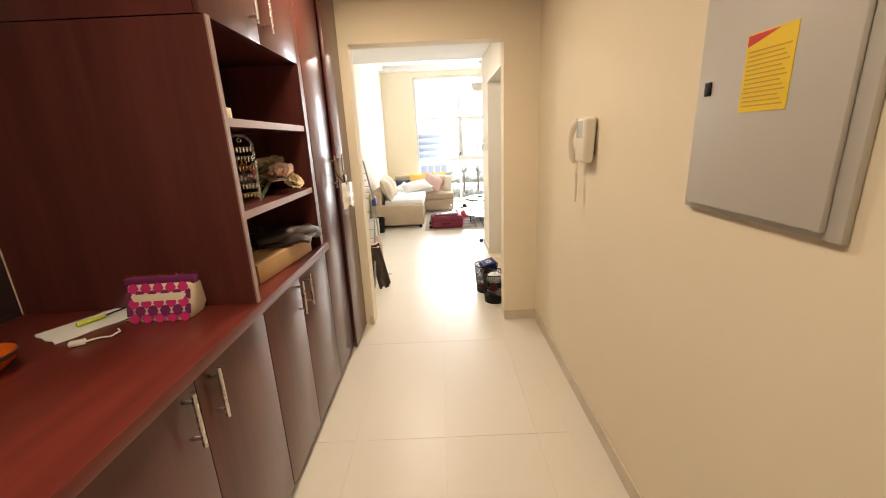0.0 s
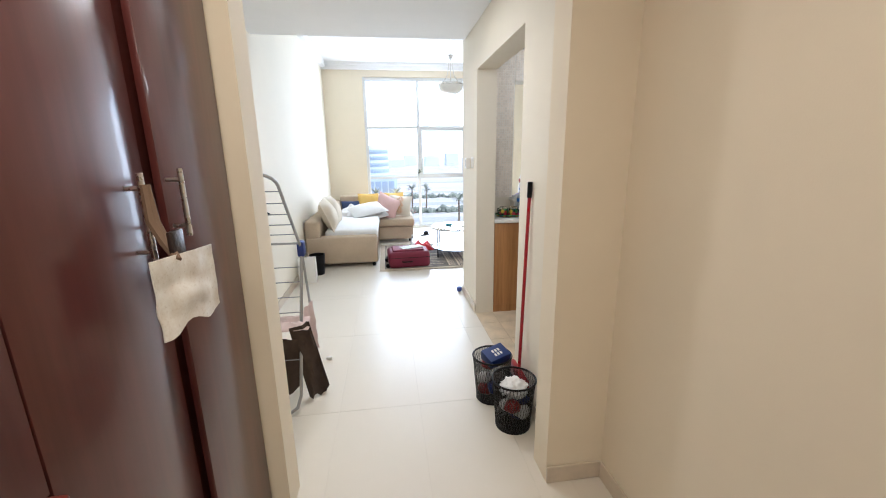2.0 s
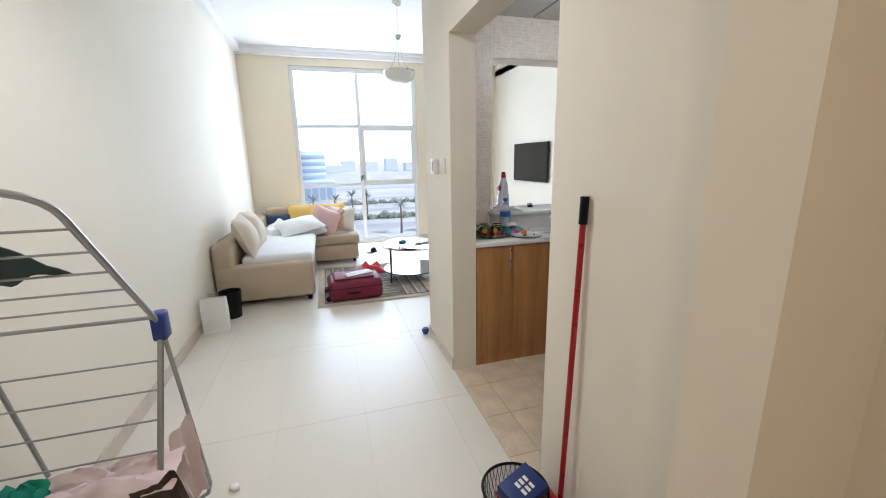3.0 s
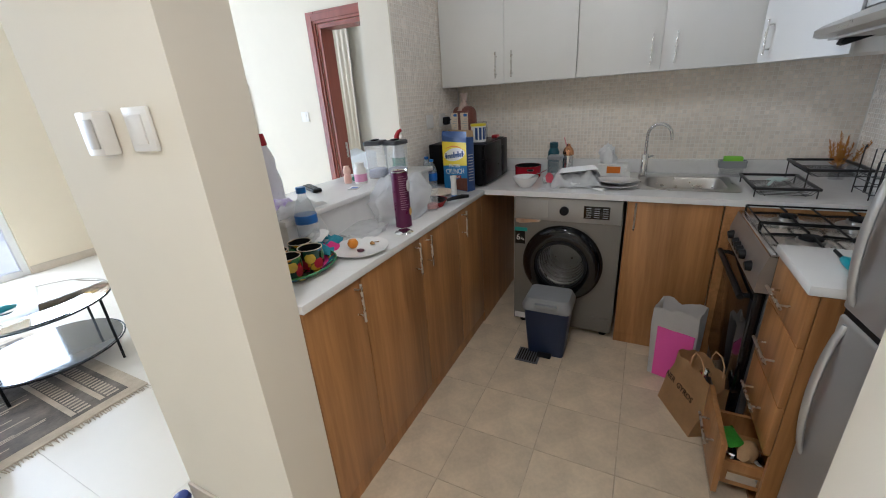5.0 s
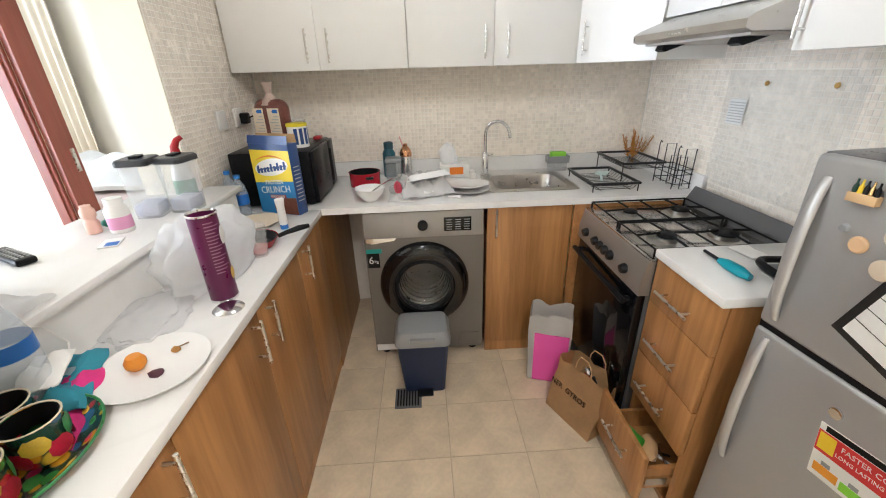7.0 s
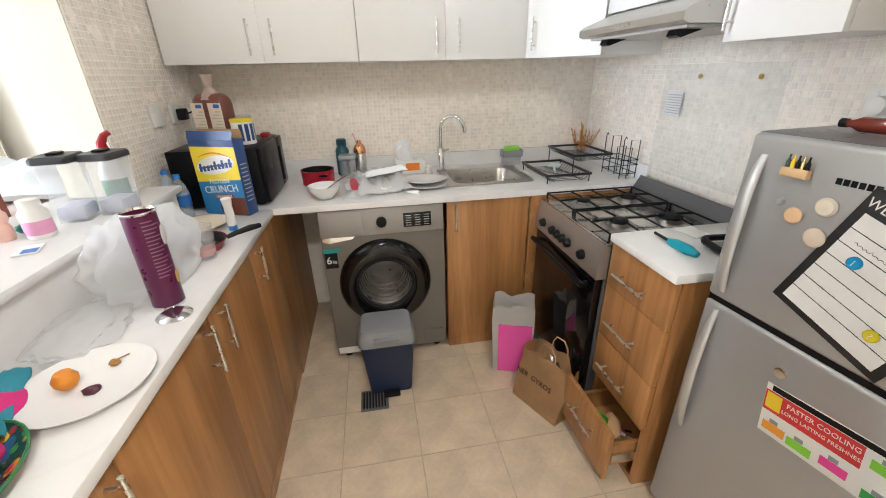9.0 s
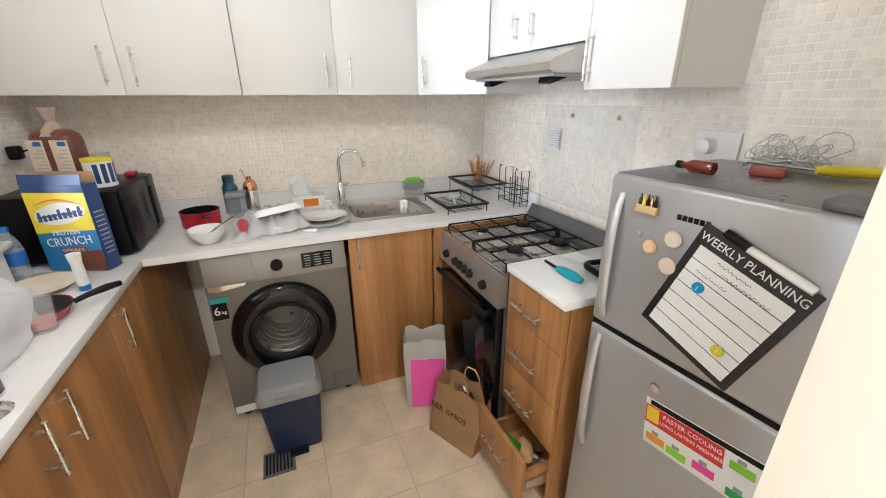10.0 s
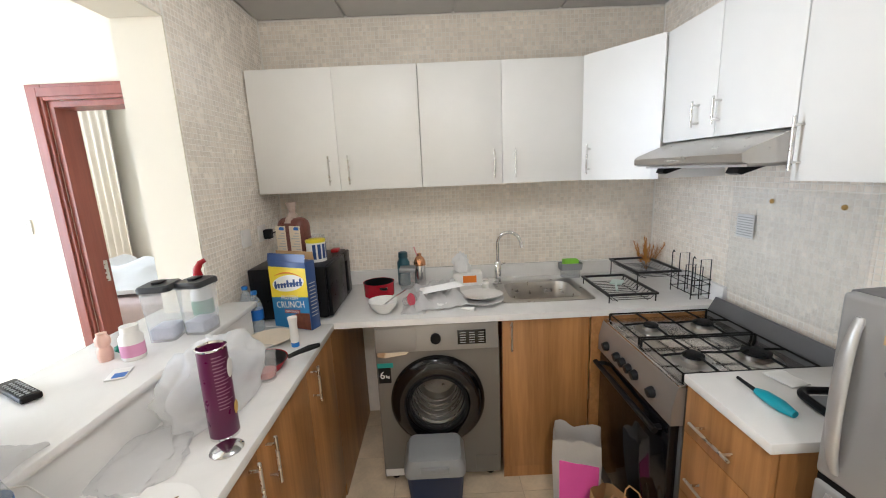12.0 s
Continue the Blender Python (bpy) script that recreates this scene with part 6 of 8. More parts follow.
for i in range(4):
    part("ribbon_window", LT([(6.45, 9.8 + i * 2.2), (6.5, 9.9 + i * 2.2), (6.5, 11.0 + i * 2.2), (6.45, 11.1 + i * 2.2)], 40), M_GLAZE, u)
for i in range(7):
    part("window", BX((-7.6 + i * 2.3, -8.2, 3), (-5.8 + i * 2.3, -7.95, 7)), M_GLAZE, u)
for x, y, wd, h in ((-13.2, 170, 2.4, 24), (-10.2, 172, 2.0, 23), (-19, 180, 5, 19)):
    u = thing("tower_block", "slim far-off tower block coloured pale for haze", "building", x, y, G, group="distant towers")
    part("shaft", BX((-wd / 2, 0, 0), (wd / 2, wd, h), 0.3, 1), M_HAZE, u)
    for k in range(8):
        part("window_band", BX((-wd / 2 + 0.5, -0.1, 3 + k * (h - 5) / 8), (wd / 2 - 0.5, 0.0, 4.6 + k * (h - 5) / 8)), M_GLAZE, u)
for i in range(26):
    x = -260 + i * 30 + rnd.uniform(-8, 8)
    u = thing("distant_block", "low building on the horizon coloured pale for haze", "building", x, 560 + rnd.uniform(0, 90), G, group="horizon buildings")
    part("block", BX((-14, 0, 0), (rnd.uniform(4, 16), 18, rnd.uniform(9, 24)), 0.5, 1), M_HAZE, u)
for i in range(7):
    x, y = -8 + i * 5 + rnd.uniform(-2, 2), rnd.choice((88, 106, 118))
    u = thing("palm_tree", "date palm by the road", "tree", x, y, G, group="roadside palms")
    part("trunk", TB([(0, 0, 0), (0.1, 0, 3), (0.05, 0.1, 6)], [0.28, 0.2, 0.17], 8), mat("palm_trunk", (0.18, 0.13, 0.09), 0.9) if "palm_trunk" not in bpy.data.materials else bpy.data.materials["palm_trunk"], u)
    cr = bmesh.new()
    for k in range(26):
        lb = leaf(rnd.uniform(2.0, 2.8), 0.35, 0.28)
        lm = bpy.data.meshes.new("tmp")
        lb.transform(pose(0.05, 0.1, 6, 0, rnd.uniform(-65, 10), rnd.uniform(0, 360)))
        lb.to_mesh(lm)
        lb.free()
        cr.from_mesh(lm)
        bpy.data.meshes.remove(lm)
    part("crown", cr, M_HEDGE, u)


# ---- kitchen clutter ----
Z = 0.901
M_CERAMIC = mat("white_glazed_ceramic", (0.80, 0.79, 0.77), 0.18, var=0.02)
M_CLEAR = thin_plastic("clear_plastic", (0.70, 0.73, 0.75), 0.78, 0.1)
M_BAGFILM = thin_plastic("milky_bag_film", (0.90, 0.90, 0.90), 0.6, 0.25, 0.35)
M_TURQ = mat("turquoise_grip", (0.01, 0.33, 0.42), 0.35, var=0.05)
M_DARKGREEN = mat("dark_green_enamel", (0.012, 0.045, 0.03), 0.25, var=0.3, scale=30)
def painted(name, ground, tones, scale):
    """Enamel covered in loose painted flowers: cells of several colours over a dark ground."""
    m, t, p = shader(name)
    tc = t.nodes.new("ShaderNodeTexCoord")
    vo = t.nodes.new("ShaderNodeTexVoronoi")
    vo.inputs["Scale"].default_value = scale
    t.links.new(tc.outputs["Object"], vo.inputs["Vector"])
    ramp = t.nodes.new("ShaderNodeValToRGB")
    ramp.color_ramp.interpolation = 'CONSTANT'
    for k, c in enumerate(tones):
        e = ramp.color_ramp.elements[0] if k == 0 else ramp.color_ramp.elements.new(k / len(tones))
        e.color = rgb(c)
    t.links.new(vo.outputs["Color"], ramp.inputs[0])
    edge = t.nodes.new("ShaderNodeMapRange")
    edge.inputs["From Min"].default_value, edge.inputs["From Max"].default_value = 0.42, 0.56
    t.links.new(vo.outputs["Distance"], edge.inputs["Value"])
    mx = t.nodes.new("ShaderNodeMix")
    mx.data_type = 'RGBA'
    mx.inputs["B"].default_value = rgb(ground)
    t.links.new(edge.outputs[0], mx.inputs["Factor"])
    t.links.new(ramp.outputs[0], mx.inputs["A"])
    t.links.new(mx.outputs["Result"], p.inputs["Base Color"])
    p.inputs["Roughness"].default_value, p.inputs["Coat Weight"].default_value = 0.25, 0.4
    return m


M_PAINTED = painted("painted_enamel", (0.012, 0.045, 0.03), ((0.46, 0.012, 0.03), (0.62, 0.42, 0.03), (0.05, 0.22, 0.05), (0.03, 0.10, 0.20), (0.60, 0.30, 0.02), (0.40, 0.02, 0.10)), 34)
M_FLORALRED = mat("painted_red_flower", (0.42, 0.012, 0.04), 0.3, var=0.2, scale=40)
M_FLORALYEL = mat("painted_yellow_leaf", (0.60, 0.42, 0.04), 0.3, var=0.2, scale=40)
M_FLORALGRN = mat("painted_green_leaf", (0.03, 0.20, 0.05), 0.3, var=0.2, scale=40)
M_LIME = mat("lime_green", (0.25, 0.62, 0.04), 0.6, var=0.06)
M_BLUELABEL = mat("blue_label", (0.02, 0.14, 0.48), 0.4, var=0.1)
M_BLUECAP = mat("blue_cap", (0.02, 0.16, 0.50), 0.35, var=0.04)
M_GREYPL = mat("grey_plastic", (0.28, 0.29, 0.30), 0.4, var=0.05)


def turned(name, prof, material, label, category, x, y, z, n=24, group=""):
    return single(name, LT(prof, n), material, label, category, x, y, z, group=group)


# painted tray with mugs
u = thing("serving_tray", "dark green oval tray painted with flowers", "tray", 1.418, 7.492, Z)
u.scale = (0.95, 0.78, 1.0)
part("dish", LT([(0, 0.002), (0.115, 0.0), (0.14, 0.012), (0.15, 0.022), (0.146, 0.024), (0.112, 0.007), (0, 0.008)], 36), M_PAINTED, u)
part("rim", TB([(0.149 * math.cos(a), 0.149 * math.sin(a), 0.024) for a in np.linspace(0, 2 * math.pi, 37)[:-1]], 0.003, 6, True), M_FLORALGRN, u)
rnd = random.Random(21)
for i in range(16):
    a = i * 2 * math.pi / 16
    p = part("painted_flower", LT([(0.011, 0), (0.009, 0.0012), (0, 0.0012)], 8), (M_FLORALYEL, M_FLORALRED, M_FLORALGRN)[i % 3], u)
    p.matrix_basis = pose(0.128 * math.cos(a), 0.128 * math.sin(a), 0.0145, 0, -20, math.degrees(a))


def mug(x, y, rz):
    u = thing("mug", "dark enamel mug painted with red and yellow flowers", "mug", x, y, Z + 0.009, rz, group="painted mugs on the tray")
    part("cup", LT([(0, 0.0), (0.032, 0.0), (0.036, 0.004), (0.041, 0.07), (0.0425, 0.075), (0.039, 0.074), (0.033, 0.008), (0, 0.008)], 28), M_PAINTED, u)
    part("inside", LT([(0.0385, 0.0735), (0.0335, 0.0095), (0, 0.0095)], 28), M_BLACK, u, "black inside")
    part("rim", TB([(0.041 * math.cos(a), 0.041 * math.sin(a), 0.0755) for a in np.linspace(0, 2 * math.pi, 25)[:-1]], 0.0018, 5, True), M_CREAMFAB, u)
    part("handle", TB([(0.038, 0, 0.06), (0.06, 0, 0.058), (0.066, 0, 0.04), (0.058, 0, 0.02), (0.036, 0, 0.016)], 0.005, 8), M_DARKGREEN, u)
    for i in range(9):
        a = i * 2 * math.pi / 9
        zz = 0.025 + 0.022 * (i % 2)
        rr = 0.036 + 0.005 * zz / 0.07
        p = part("painted_flower", LT([(0.019, 0), (0.015, 0.0012), (0, 0.003)], 9, axis='x'), (M_FLORALRED, M_FLORALYEL, M_FLORALRED, M_FLORALGRN)[i % 4], u)
        p.matrix_basis = pose(rr * math.cos(a), rr * math.sin(a), zz, 0, 0, math.degrees(a))
    return u


for x, y, rz in ((1.352, 7.462, 200), (1.442, 7.452, 20), (1.375, 7.545, 140), (1.475, 7.532, 60)):
    mug(x, y, rz)

u = thing("plate", "white dinner plate holding an apricot and scraps", "plate", 1.648, 7.405, Z)
part("dish", LT([(0, 0.003), (0.06, 0.0), (0.072, 0.004), (0.112, 0.014), (0.113, 0.017), (0.07, 0.008), (0, 0.007)], 40), M_CERAMIC, u)
u = thing("apricot", "orange apricot on the plate", "fruit", 1.645, 7.435, Z + 0.008)
part("flesh", LT([(0, 0), (0.012, 0.002), (0.02, 0.012), (0.021, 0.022), (0.014, 0.034), (0, 0.036)], 18), mat("apricot_skin", (0.75, 0.27, 0.02), 0.5, var=0.15, scale=30), u)
single("date_skin", lump(0.013, 0.016, 0.006, 0.5, 2.5, 3, 2), mat("dark_beet_peel", (0.07, 0.01, 0.025), 0.4), "dark red peel on the plate", "peel", 1.625, 7.385, Z + 0.008, smooth=85)
u = thing("fruit_stalk", "bitten fruit with its stalk on the plate", "fruit", 1.70, 7.385, Z + 0.009)
part("core", lump(0.008, 0.010, 0.008, 0.4, 2.5, 5, 2), mat("brown_fruit", (0.40, 0.20, 0.05), 0.6), u)
part("stalk", TB([(0.004, 0, 0.006), (0.025, -0.016, 0.004)], 0.0015, 5), mat("stalk", (0.25, 0.15, 0.06), 0.8), u)
single("dish_cloth", rumple(0.20, 0.13, 0.05, 3.9, 18, 3.0), mat("teal_cloth", (0.04, 0.25, 0.33), 0.95, var=0.2, bump=0.3, bscale=200), "crumpled teal dish cloth", "cloth", 1.59, 7.553, Z + 0.012, 25)
single("dish_cloth", rumple(0.24, 0.14, 0.045, 5.9, 20, 3.5), mat("magenta_cloth", (0.62, 0.03, 0.20), 0.95, var=0.2, bump=0.3, bscale=200), "crumpled magenta dish cloth", "cloth", 1.53, 7.525, Z, 22)
single("tissue", rumple(0.12, 0.07, 0.03, 1.1, 10, 4), M_PAPER, "white crumpled tissue on the dish cloths", "tissue", 1.585, 7.555, Z + 0.058, 25)


def bottle(x, y, z, h, r, body, cap, label_mat, label, band=(0.3, 0.55), capname="cap"):
    u = thing("bottle", label, "bottle", x, y, z)
    part("body", LT([(0, 0.003), (r * 0.8, 0), (r, 0.01), (r, h * 0.22), (r * 0.95, h * 0.27), (r, h * 0.33), (r, h * 0.62), (r * 0.7, h * 0.78), (r * 0.38, h * 0.88), (r * 0.38, h * 0.93)], 22), body, u)
    part(capname, LT([(r * 0.44, h * 0.92), (r * 0.44, h), (0, h)], 16), cap, u)
    if label_mat:
        part("wrap_label", LT([(r + 0.0006, h * band[0]), (r + 0.0006, h * band[1])], 22), label_mat, u)
    return u


bottle(1.552, 7.558, Z, 0.265, 0.040, M_PET, M_BLUECAP, M_BLUELABEL, "large clear water bottle with a blue label", (0.5, 0.62))
bottle(2.685, 7.622, Z, 0.185, 0.030, M_PET, M_BLUECAP, M_BLUELABEL, "small water bottle with a blue label")
bottle(2.755, 7.695, Z, 0.19, 0.030, M_PET, M_BLUECAP, None, "small clear water bottle with a blue cap")
single("plastic_bag", crumpled_bag(0.12, 0.08, 0.022, 2.6, 0.6, 4), M_BAGFILM, "flat milky plastic bag by the half wall", "bag", 1.84, 7.53, Z, 12)
single("shower_cap", lump(0.045, 0.04, 0.03, 0.4, 2.2, 6, 3), M_BAGFILM, "crumpled clear wrapper by the half wall", "wrapper", 1.62, 7.57, Z, 0, smooth=85)
u = thing("jar_lid", "silver lid lying on the worktop", "lid", 1.888, 7.352, Z)
part("disc", LT([(0, 0.010), (0.026, 0.009), (0.038, 0.003), (0.041, 0.0), (0.0, 0.001)], 28), M_CHROME, u)
u = thing("crisp_can", "tall purple crisp can with an opened foil top", "can", 1.95, 7.388, Z)
M_CRISP = mat("deep_purple_print", (0.105, 0.008, 0.055), 0.3, var=0.08)
part("tube", LT([(0, 0.002), (0.036, 0.002), (0.0365, 0.004), (0.0365, 0.252), (0.0345, 0.252), (0.0345, 0.02), (0, 0.02)], 32), M_CRISP, u)
part("bottom_rim", LT([(0.037, 0.0), (0.0375, 0.004), (0.037, 0.008)], 32), M_CHROME, u)
part("top_rim", LT([(0.0375, 0.25), (0.038, 0.254), (0.0355, 0.256), (0.034, 0.25)], 32), M_CHROME, u)
bm = bmesh.new()
for i in range(16):
    z0 = 0.09 + i * 0.0095
    a0, a1 = radians(205), radians(205 + 38 + 12 * (i % 3))
    for k in range(4):
        b0, b1 = a0 + (a1 - a0) * k / 4, a0 + (a1 - a0) * (k + 1) / 4
        bm.faces.new([bm.verts.new((0.037 * math.cos(b), 0.037 * math.sin(b), z)) for b, z in ((b0, z0), (b1, z0), (b1, z0 + 0.003), (b0, z0 + 0.003))])
tagged(part("print", bm, mat("pale_print", (0.30, 0.16, 0.23), 0.4), u, "pale small print"), kind="stuff")
p = part("emblem", LT([(0.026, 0), (0.024, 0.001), (0, 0.0012)], 18, axis='x'), M_PAPER, u)
p.matrix_basis = pose(0.036 * math.cos(radians(285)), 0.036 * math.sin(radians(285)), 0.19, 0, 0, 285)
p = part("crisp_picture", LT([(0.018, 0), (0.016, 0.001), (0, 0.0012)], 18, axis='x'), M_YELLOW_FAB, u)
p.matrix_basis = pose(0.036 * math.cos(radians(285)), 0.036 * math.sin(radians(285)), 0.075, 0, 0, 285)
single("plastic_bag", crumpled_bag(0.145, 0.075, 0.125, 2.0, 0.7, 4, 0.4), M_BAGFILM, "milky plastic carrier bag standing on the worktop", "bag", 2.09, 7.475, Z + 0.001, -14, smooth=85)
u = thing("drinking_glass", "clear tumbler with a little pink liquid", "glass", 2.235, 7.392, Z)
M_TUMBLER = thin_plastic("tumbler_glass", (0.80, 0.82, 0.82), 0.87, 0.05)
part("tumbler", LT([(0, 0.008), (0.026, 0.006), (0.028, 0.0), (0.030, 0.004), (0.037, 0.112), (0.0355, 0.112), (0.027, 0.012)], 28), M_TUMBLER, u)
part("drink", LT([(0, 0.012), (0.027, 0.012), (0.029, 0.035), (0, 0.035)], 24), thin_plastic("pink_drink", (0.75, 0.35, 0.32), 0.4), u)
u = thing("frying_pan", "small black and red frying pan", "pan", 2.315, 7.45, Z)
u.scale = (0.86, 0.86, 0.9)
part("pan", LT([(0, 0.002), (0.085, 0.002), (0.108, 0.035), (0.111, 0.035), (0.088, 0.0), (0, 0.0)], 32), mat("red_enamel", (0.35, 0.012, 0.02), 0.25), u)
part("inside", LT([(0, 0.004), (0.084, 0.004), (0.106, 0.034)], 32), M_BLACK, u, "black non-stick inside")
part("handle", TB([(0.03, -0.105, 0.03), (0.045, -0.14, 0.04), (0.075, -0.185, 0.046), (0.105, -0.22, 0.044)], [0.009, 0.010, 0.013, 0.010], 10), M_BLACK, u, "black handle")
u = thing("toothpaste_tube", "white squeeze tube standing on its cap", "tube", 2.495, 7.388, Z)
part("cap", LT([(0, 0), (0.016, 0), (0.016, 0.018), (0, 0.018)], 14), M_BLUECAP, u)
part("tube", LT([(0.015, 0.018), (0.017, 0.03), (0.015, 0.09), (0.019, 0.125), (0, 0.127)], 16, sx=1.0), M_WHITE, u)
u = thing("tablet_strip", "white scalloped paper plate behind the pan", "plate", 2.56, 7.52, Z)
part("dish", LT([(0, 0.002), (0.07, 0.0), (0.095, 0.014), (0.098, 0.016), (0.07, 0.004), (0, 0.004)], 20), M_CREAMFAB, u)

# cereal box
M_CYEL = mat("yellow_carton_print", (0.80, 0.62, 0.03), 0.35, var=0.04)
M_CBLU = mat("blue_carton_print", (0.03, 0.20, 0.46), 0.35, var=0.1, scale=12)
M_CNAVY = mat("navy_carton_print", (0.02, 0.06, 0.20), 0.35, var=0.1)
M_CBRN = mat("brown_carton_print", (0.16, 0.045, 0.025), 0.4, var=0.35, scale=60)
u = thing("cereal_box", "tall yellow and blue cereal carton with an open top", "cereal box", 2.69, 7.465, Z, 67)
u.scale = (0.93, 0.93, 1.04)
cwd, chh, cdp = 0.228, 0.30, 0.065
part("carton", BX((-cwd / 2, 0, 0), (cwd / 2, -cdp, chh), 0.002), M_CNAVY, u)
FR = Matrix(((-1, 0, 0, 0), (0, 0, 1, 0), (0, 1, 0, 0), (0, 0, 0, 1)))
f = part("front_print", PR([(-cwd / 2 + 0.001, 0.15), (cwd / 2 - 0.001, 0.135), (cwd / 2 - 0.001, 0.275), (-cwd / 2 + 0.001, 0.275)], 0.0005, 0.0015, 'y'), M_CYEL, u, "yellow upper panel")
part("lower_print", PR([(-cwd / 2 + 0.001, 0.001), (cwd / 2 - 0.001, 0.001), (cwd / 2 - 0.001, 0.134), (-cwd / 2 + 0.001, 0.149)], 0.0005, 0.0013, 'y'), M_CBLU, u, "blue lower panel")
part("chocolate_picture", PR([(-cwd / 2 + 0.002, 0.003), (0.02, 0.003), (0.028, 0.036), (0.0, 0.060), (-0.05, 0.074), (-cwd / 2 + 0.002, 0.078)], 0.0014, 0.0026, 'y'), M_CBRN, u, "brown cereal picture")
ov = [(0.098 * math.cos(a), 0.205 + 0.036 * math.sin(a)) for a in np.linspace(0, 2 * math.pi, 33)[:-1]]
part("name_ground", PR([(x, z - 0.14 * x) for x, z in ov], 0.0016, 0.0022, 'y'), M_PAPER, f, "white oval behind the name")
rnd = random.Random(3)
for k in range(9):
    x = 0.078 - k * 0.0195
    z, hgt = 0.200 - 0.14 * x, 0.034 if k in (0, 4, 6, 8) else 0.022
    bm = PR([(x + 0.008, z - 0.013), (x - 0.007, z - 0.013), (x - 0.005, z - 0.013 + hgt), (x + 0.006, z - 0.015 + hgt)], 0.0023, 0.0029, 'y')
    box(bm, (x - 0.011, 0.0023, z + rnd.uniform(-0.004, 0.004)), (x + 0.009, 0.0028, z + 0.006))
    part("name_stroke", bm, M_CNAVY, f, "dark blue printed stroke")
sw = [(0.085 - 0.17 * k / 14, 0.0018, 0.222 + 0.03 * math.sin(0.35 + 2.3 * k / 14)) for k in range(15)]
part("swoosh", tube(bmesh.new(), sw, [0.0006 + 0.0025 * math.sin(math.pi * k / 14) for k in range(15)], 6), mat("orange_print", (0.75, 0.20, 0.02), 0.4), f, "orange printed curve")
words("carton_word", "PROTEIN", 0.026, M_PAPER, u, Matrix.Translation((0.0, 0.0022, 0.1405)) @ FR @ pose(0, 0, 0, 0, 0, 4))
words("carton_word", "CRUNCH", 0.042, M_PAPER, u, Matrix.Translation((0.0, 0.0022, 0.108)) @ FR @ pose(0, 0, 0, 0, 0, 5))
cb2 = part("chocolate_band", PR([(-0.055, 0.073), (0.04, 0.068), (0.04, 0.084), (-0.055, 0.089)], 0.0013, 0.002, 'y'), mat("dark_red_print", (0.28, 0.02, 0.02), 0.4), u)
words("carton_word", "CHOCOLATE", 0.014, M_PAPER, u, Matrix.Translation((-0.006, 0.0027, 0.078)) @ FR @ pose(0, 0, 0, 0, 0, 3))
bm = bmesh.new()
for i in range(10):
    box(bm, (-cwd / 2 - 0.0012, -cdp + 0.012, 0.06 + i * 0.016), (-cwd / 2 - 0.0004, -0.012, 0.064 + i * 0.016))
tagged(part("side_print", bm, M_GREYPRINT, u), kind="stuff")
fl = part("flap", BX((-cwd / 2, 0.0, 0), (cwd / 2, 0.0012, 0.034)), M_CNAVY, u, "folded-up blue flap")
fl.matrix_basis = pose(0, 0, chh, 14, 0, 0)
fl = part("flap", BX((-cwd / 2, -0.0012, 0), (cwd / 2, 0.0, 0.036)), M_CARD, u, "brown inner flap")
fl.matrix_basis = pose(0, -cdp, chh, -10, 0, 0)

# microwave and what stands on it
M_OVENBLACK = mat("black_enamel", (0.005, 0.005, 0.006), 0.3, var=0.1, spec=0.15)
u = thing("microwave", "black microwave oven with a glossy door", "microwave", 2.79, 7.315, Z)
part("body", BX((0, 0.012, 0.008), (0.44, 0.375, 0.258), 0.006), M_OVENBLACK, u)
d = part("door", BX((0.004, -0.008, 0.012), (0.315, 0.011, 0.254), 0.004), M_OVENBLACK, u, "glossy black door")
part("control_strip", BX((0.318, -0.008, 0.012), (0.437, 0.011, 0.254), 0.004), M_OVENBLACK, u)
part("door_handle", TB([(0.295, -0.02, 0.05), (0.295, -0.02, 0.22)], 0.007, 8), M_BLACK, d)
for x in (0.03, 0.41):
    for y in (0.04, 0.34):
        part("foot", LT([(0, 0), (0.012, 0), (0.012, 0.009), (0, 0.009)], 10, (x, y, 0)), M_BLACK, u)
single("red_tin", BX((-0.03, -0.02, 0), (0.03, 0.02, 0.02), 0.006), M_RED, "small red pack on the microwave", "pack", 3.14, 7.36, Z + 0.2595)
MT = Z + 0.2595
u = thing("bread_bag", "brown sliced loaf in a printed plastic bag", "bread", 3.03, 7.535, MT, 70)
u.scale = (1.0, 1.0, 1.3)
part("loaf", BX((-0.085, -0.05, 0.0), (0.085, 0.05, 0.165), 0.04, 4), mat("brown_bread_bag", (0.17, 0.055, 0.04), 0.3, var=0.4, scale=14), u)
part("neck", LT([(0.05, 0.145), (0.015, 0.185), (0.028, 0.225), (0.0, 0.215)], 14), mat("bag_neck", (0.45, 0.35, 0.30), 0.3, var=0.2), u)
for x0, x1 in ((-0.078, -0.012), (0.012, 0.074)):
    pn = part("printed_panel", BX((x0, 0.0505, 0.012), (x1, 0.0515, 0.135), 0.0004), M_CREAMFAB, u, "white printed panel")
    part("emblem", PR([(x0 + 0.008, 0.118), (x0 + 0.036, 0.118), (x0 + 0.040, 0.125), (x0 + 0.032, 0.131), (x0 + 0.008, 0.130)], 0.0516, 0.0522, 'y'), M_BLUELABEL, pn)
    bm = bmesh.new()
    for i in range(9):
        box(bm, (x0 + 0.008, 0.0516, 0.020 + i * 0.0105), (x1 - 0.008 - 0.012 * (i % 3), 0.052, 0.024 + i * 0.0105))
    tagged(part("print", bm, M_GREYPRINT, pn), kind="stuff")
u = thing("milk_tin", "white tin with a yellow lid and black marks", "tin", 2.93, 7.40, MT)
part("tin", LT([(0, 0), (0.047, 0), (0.047, 0.098), (0, 0.098)], 28), M_PAPER, u)
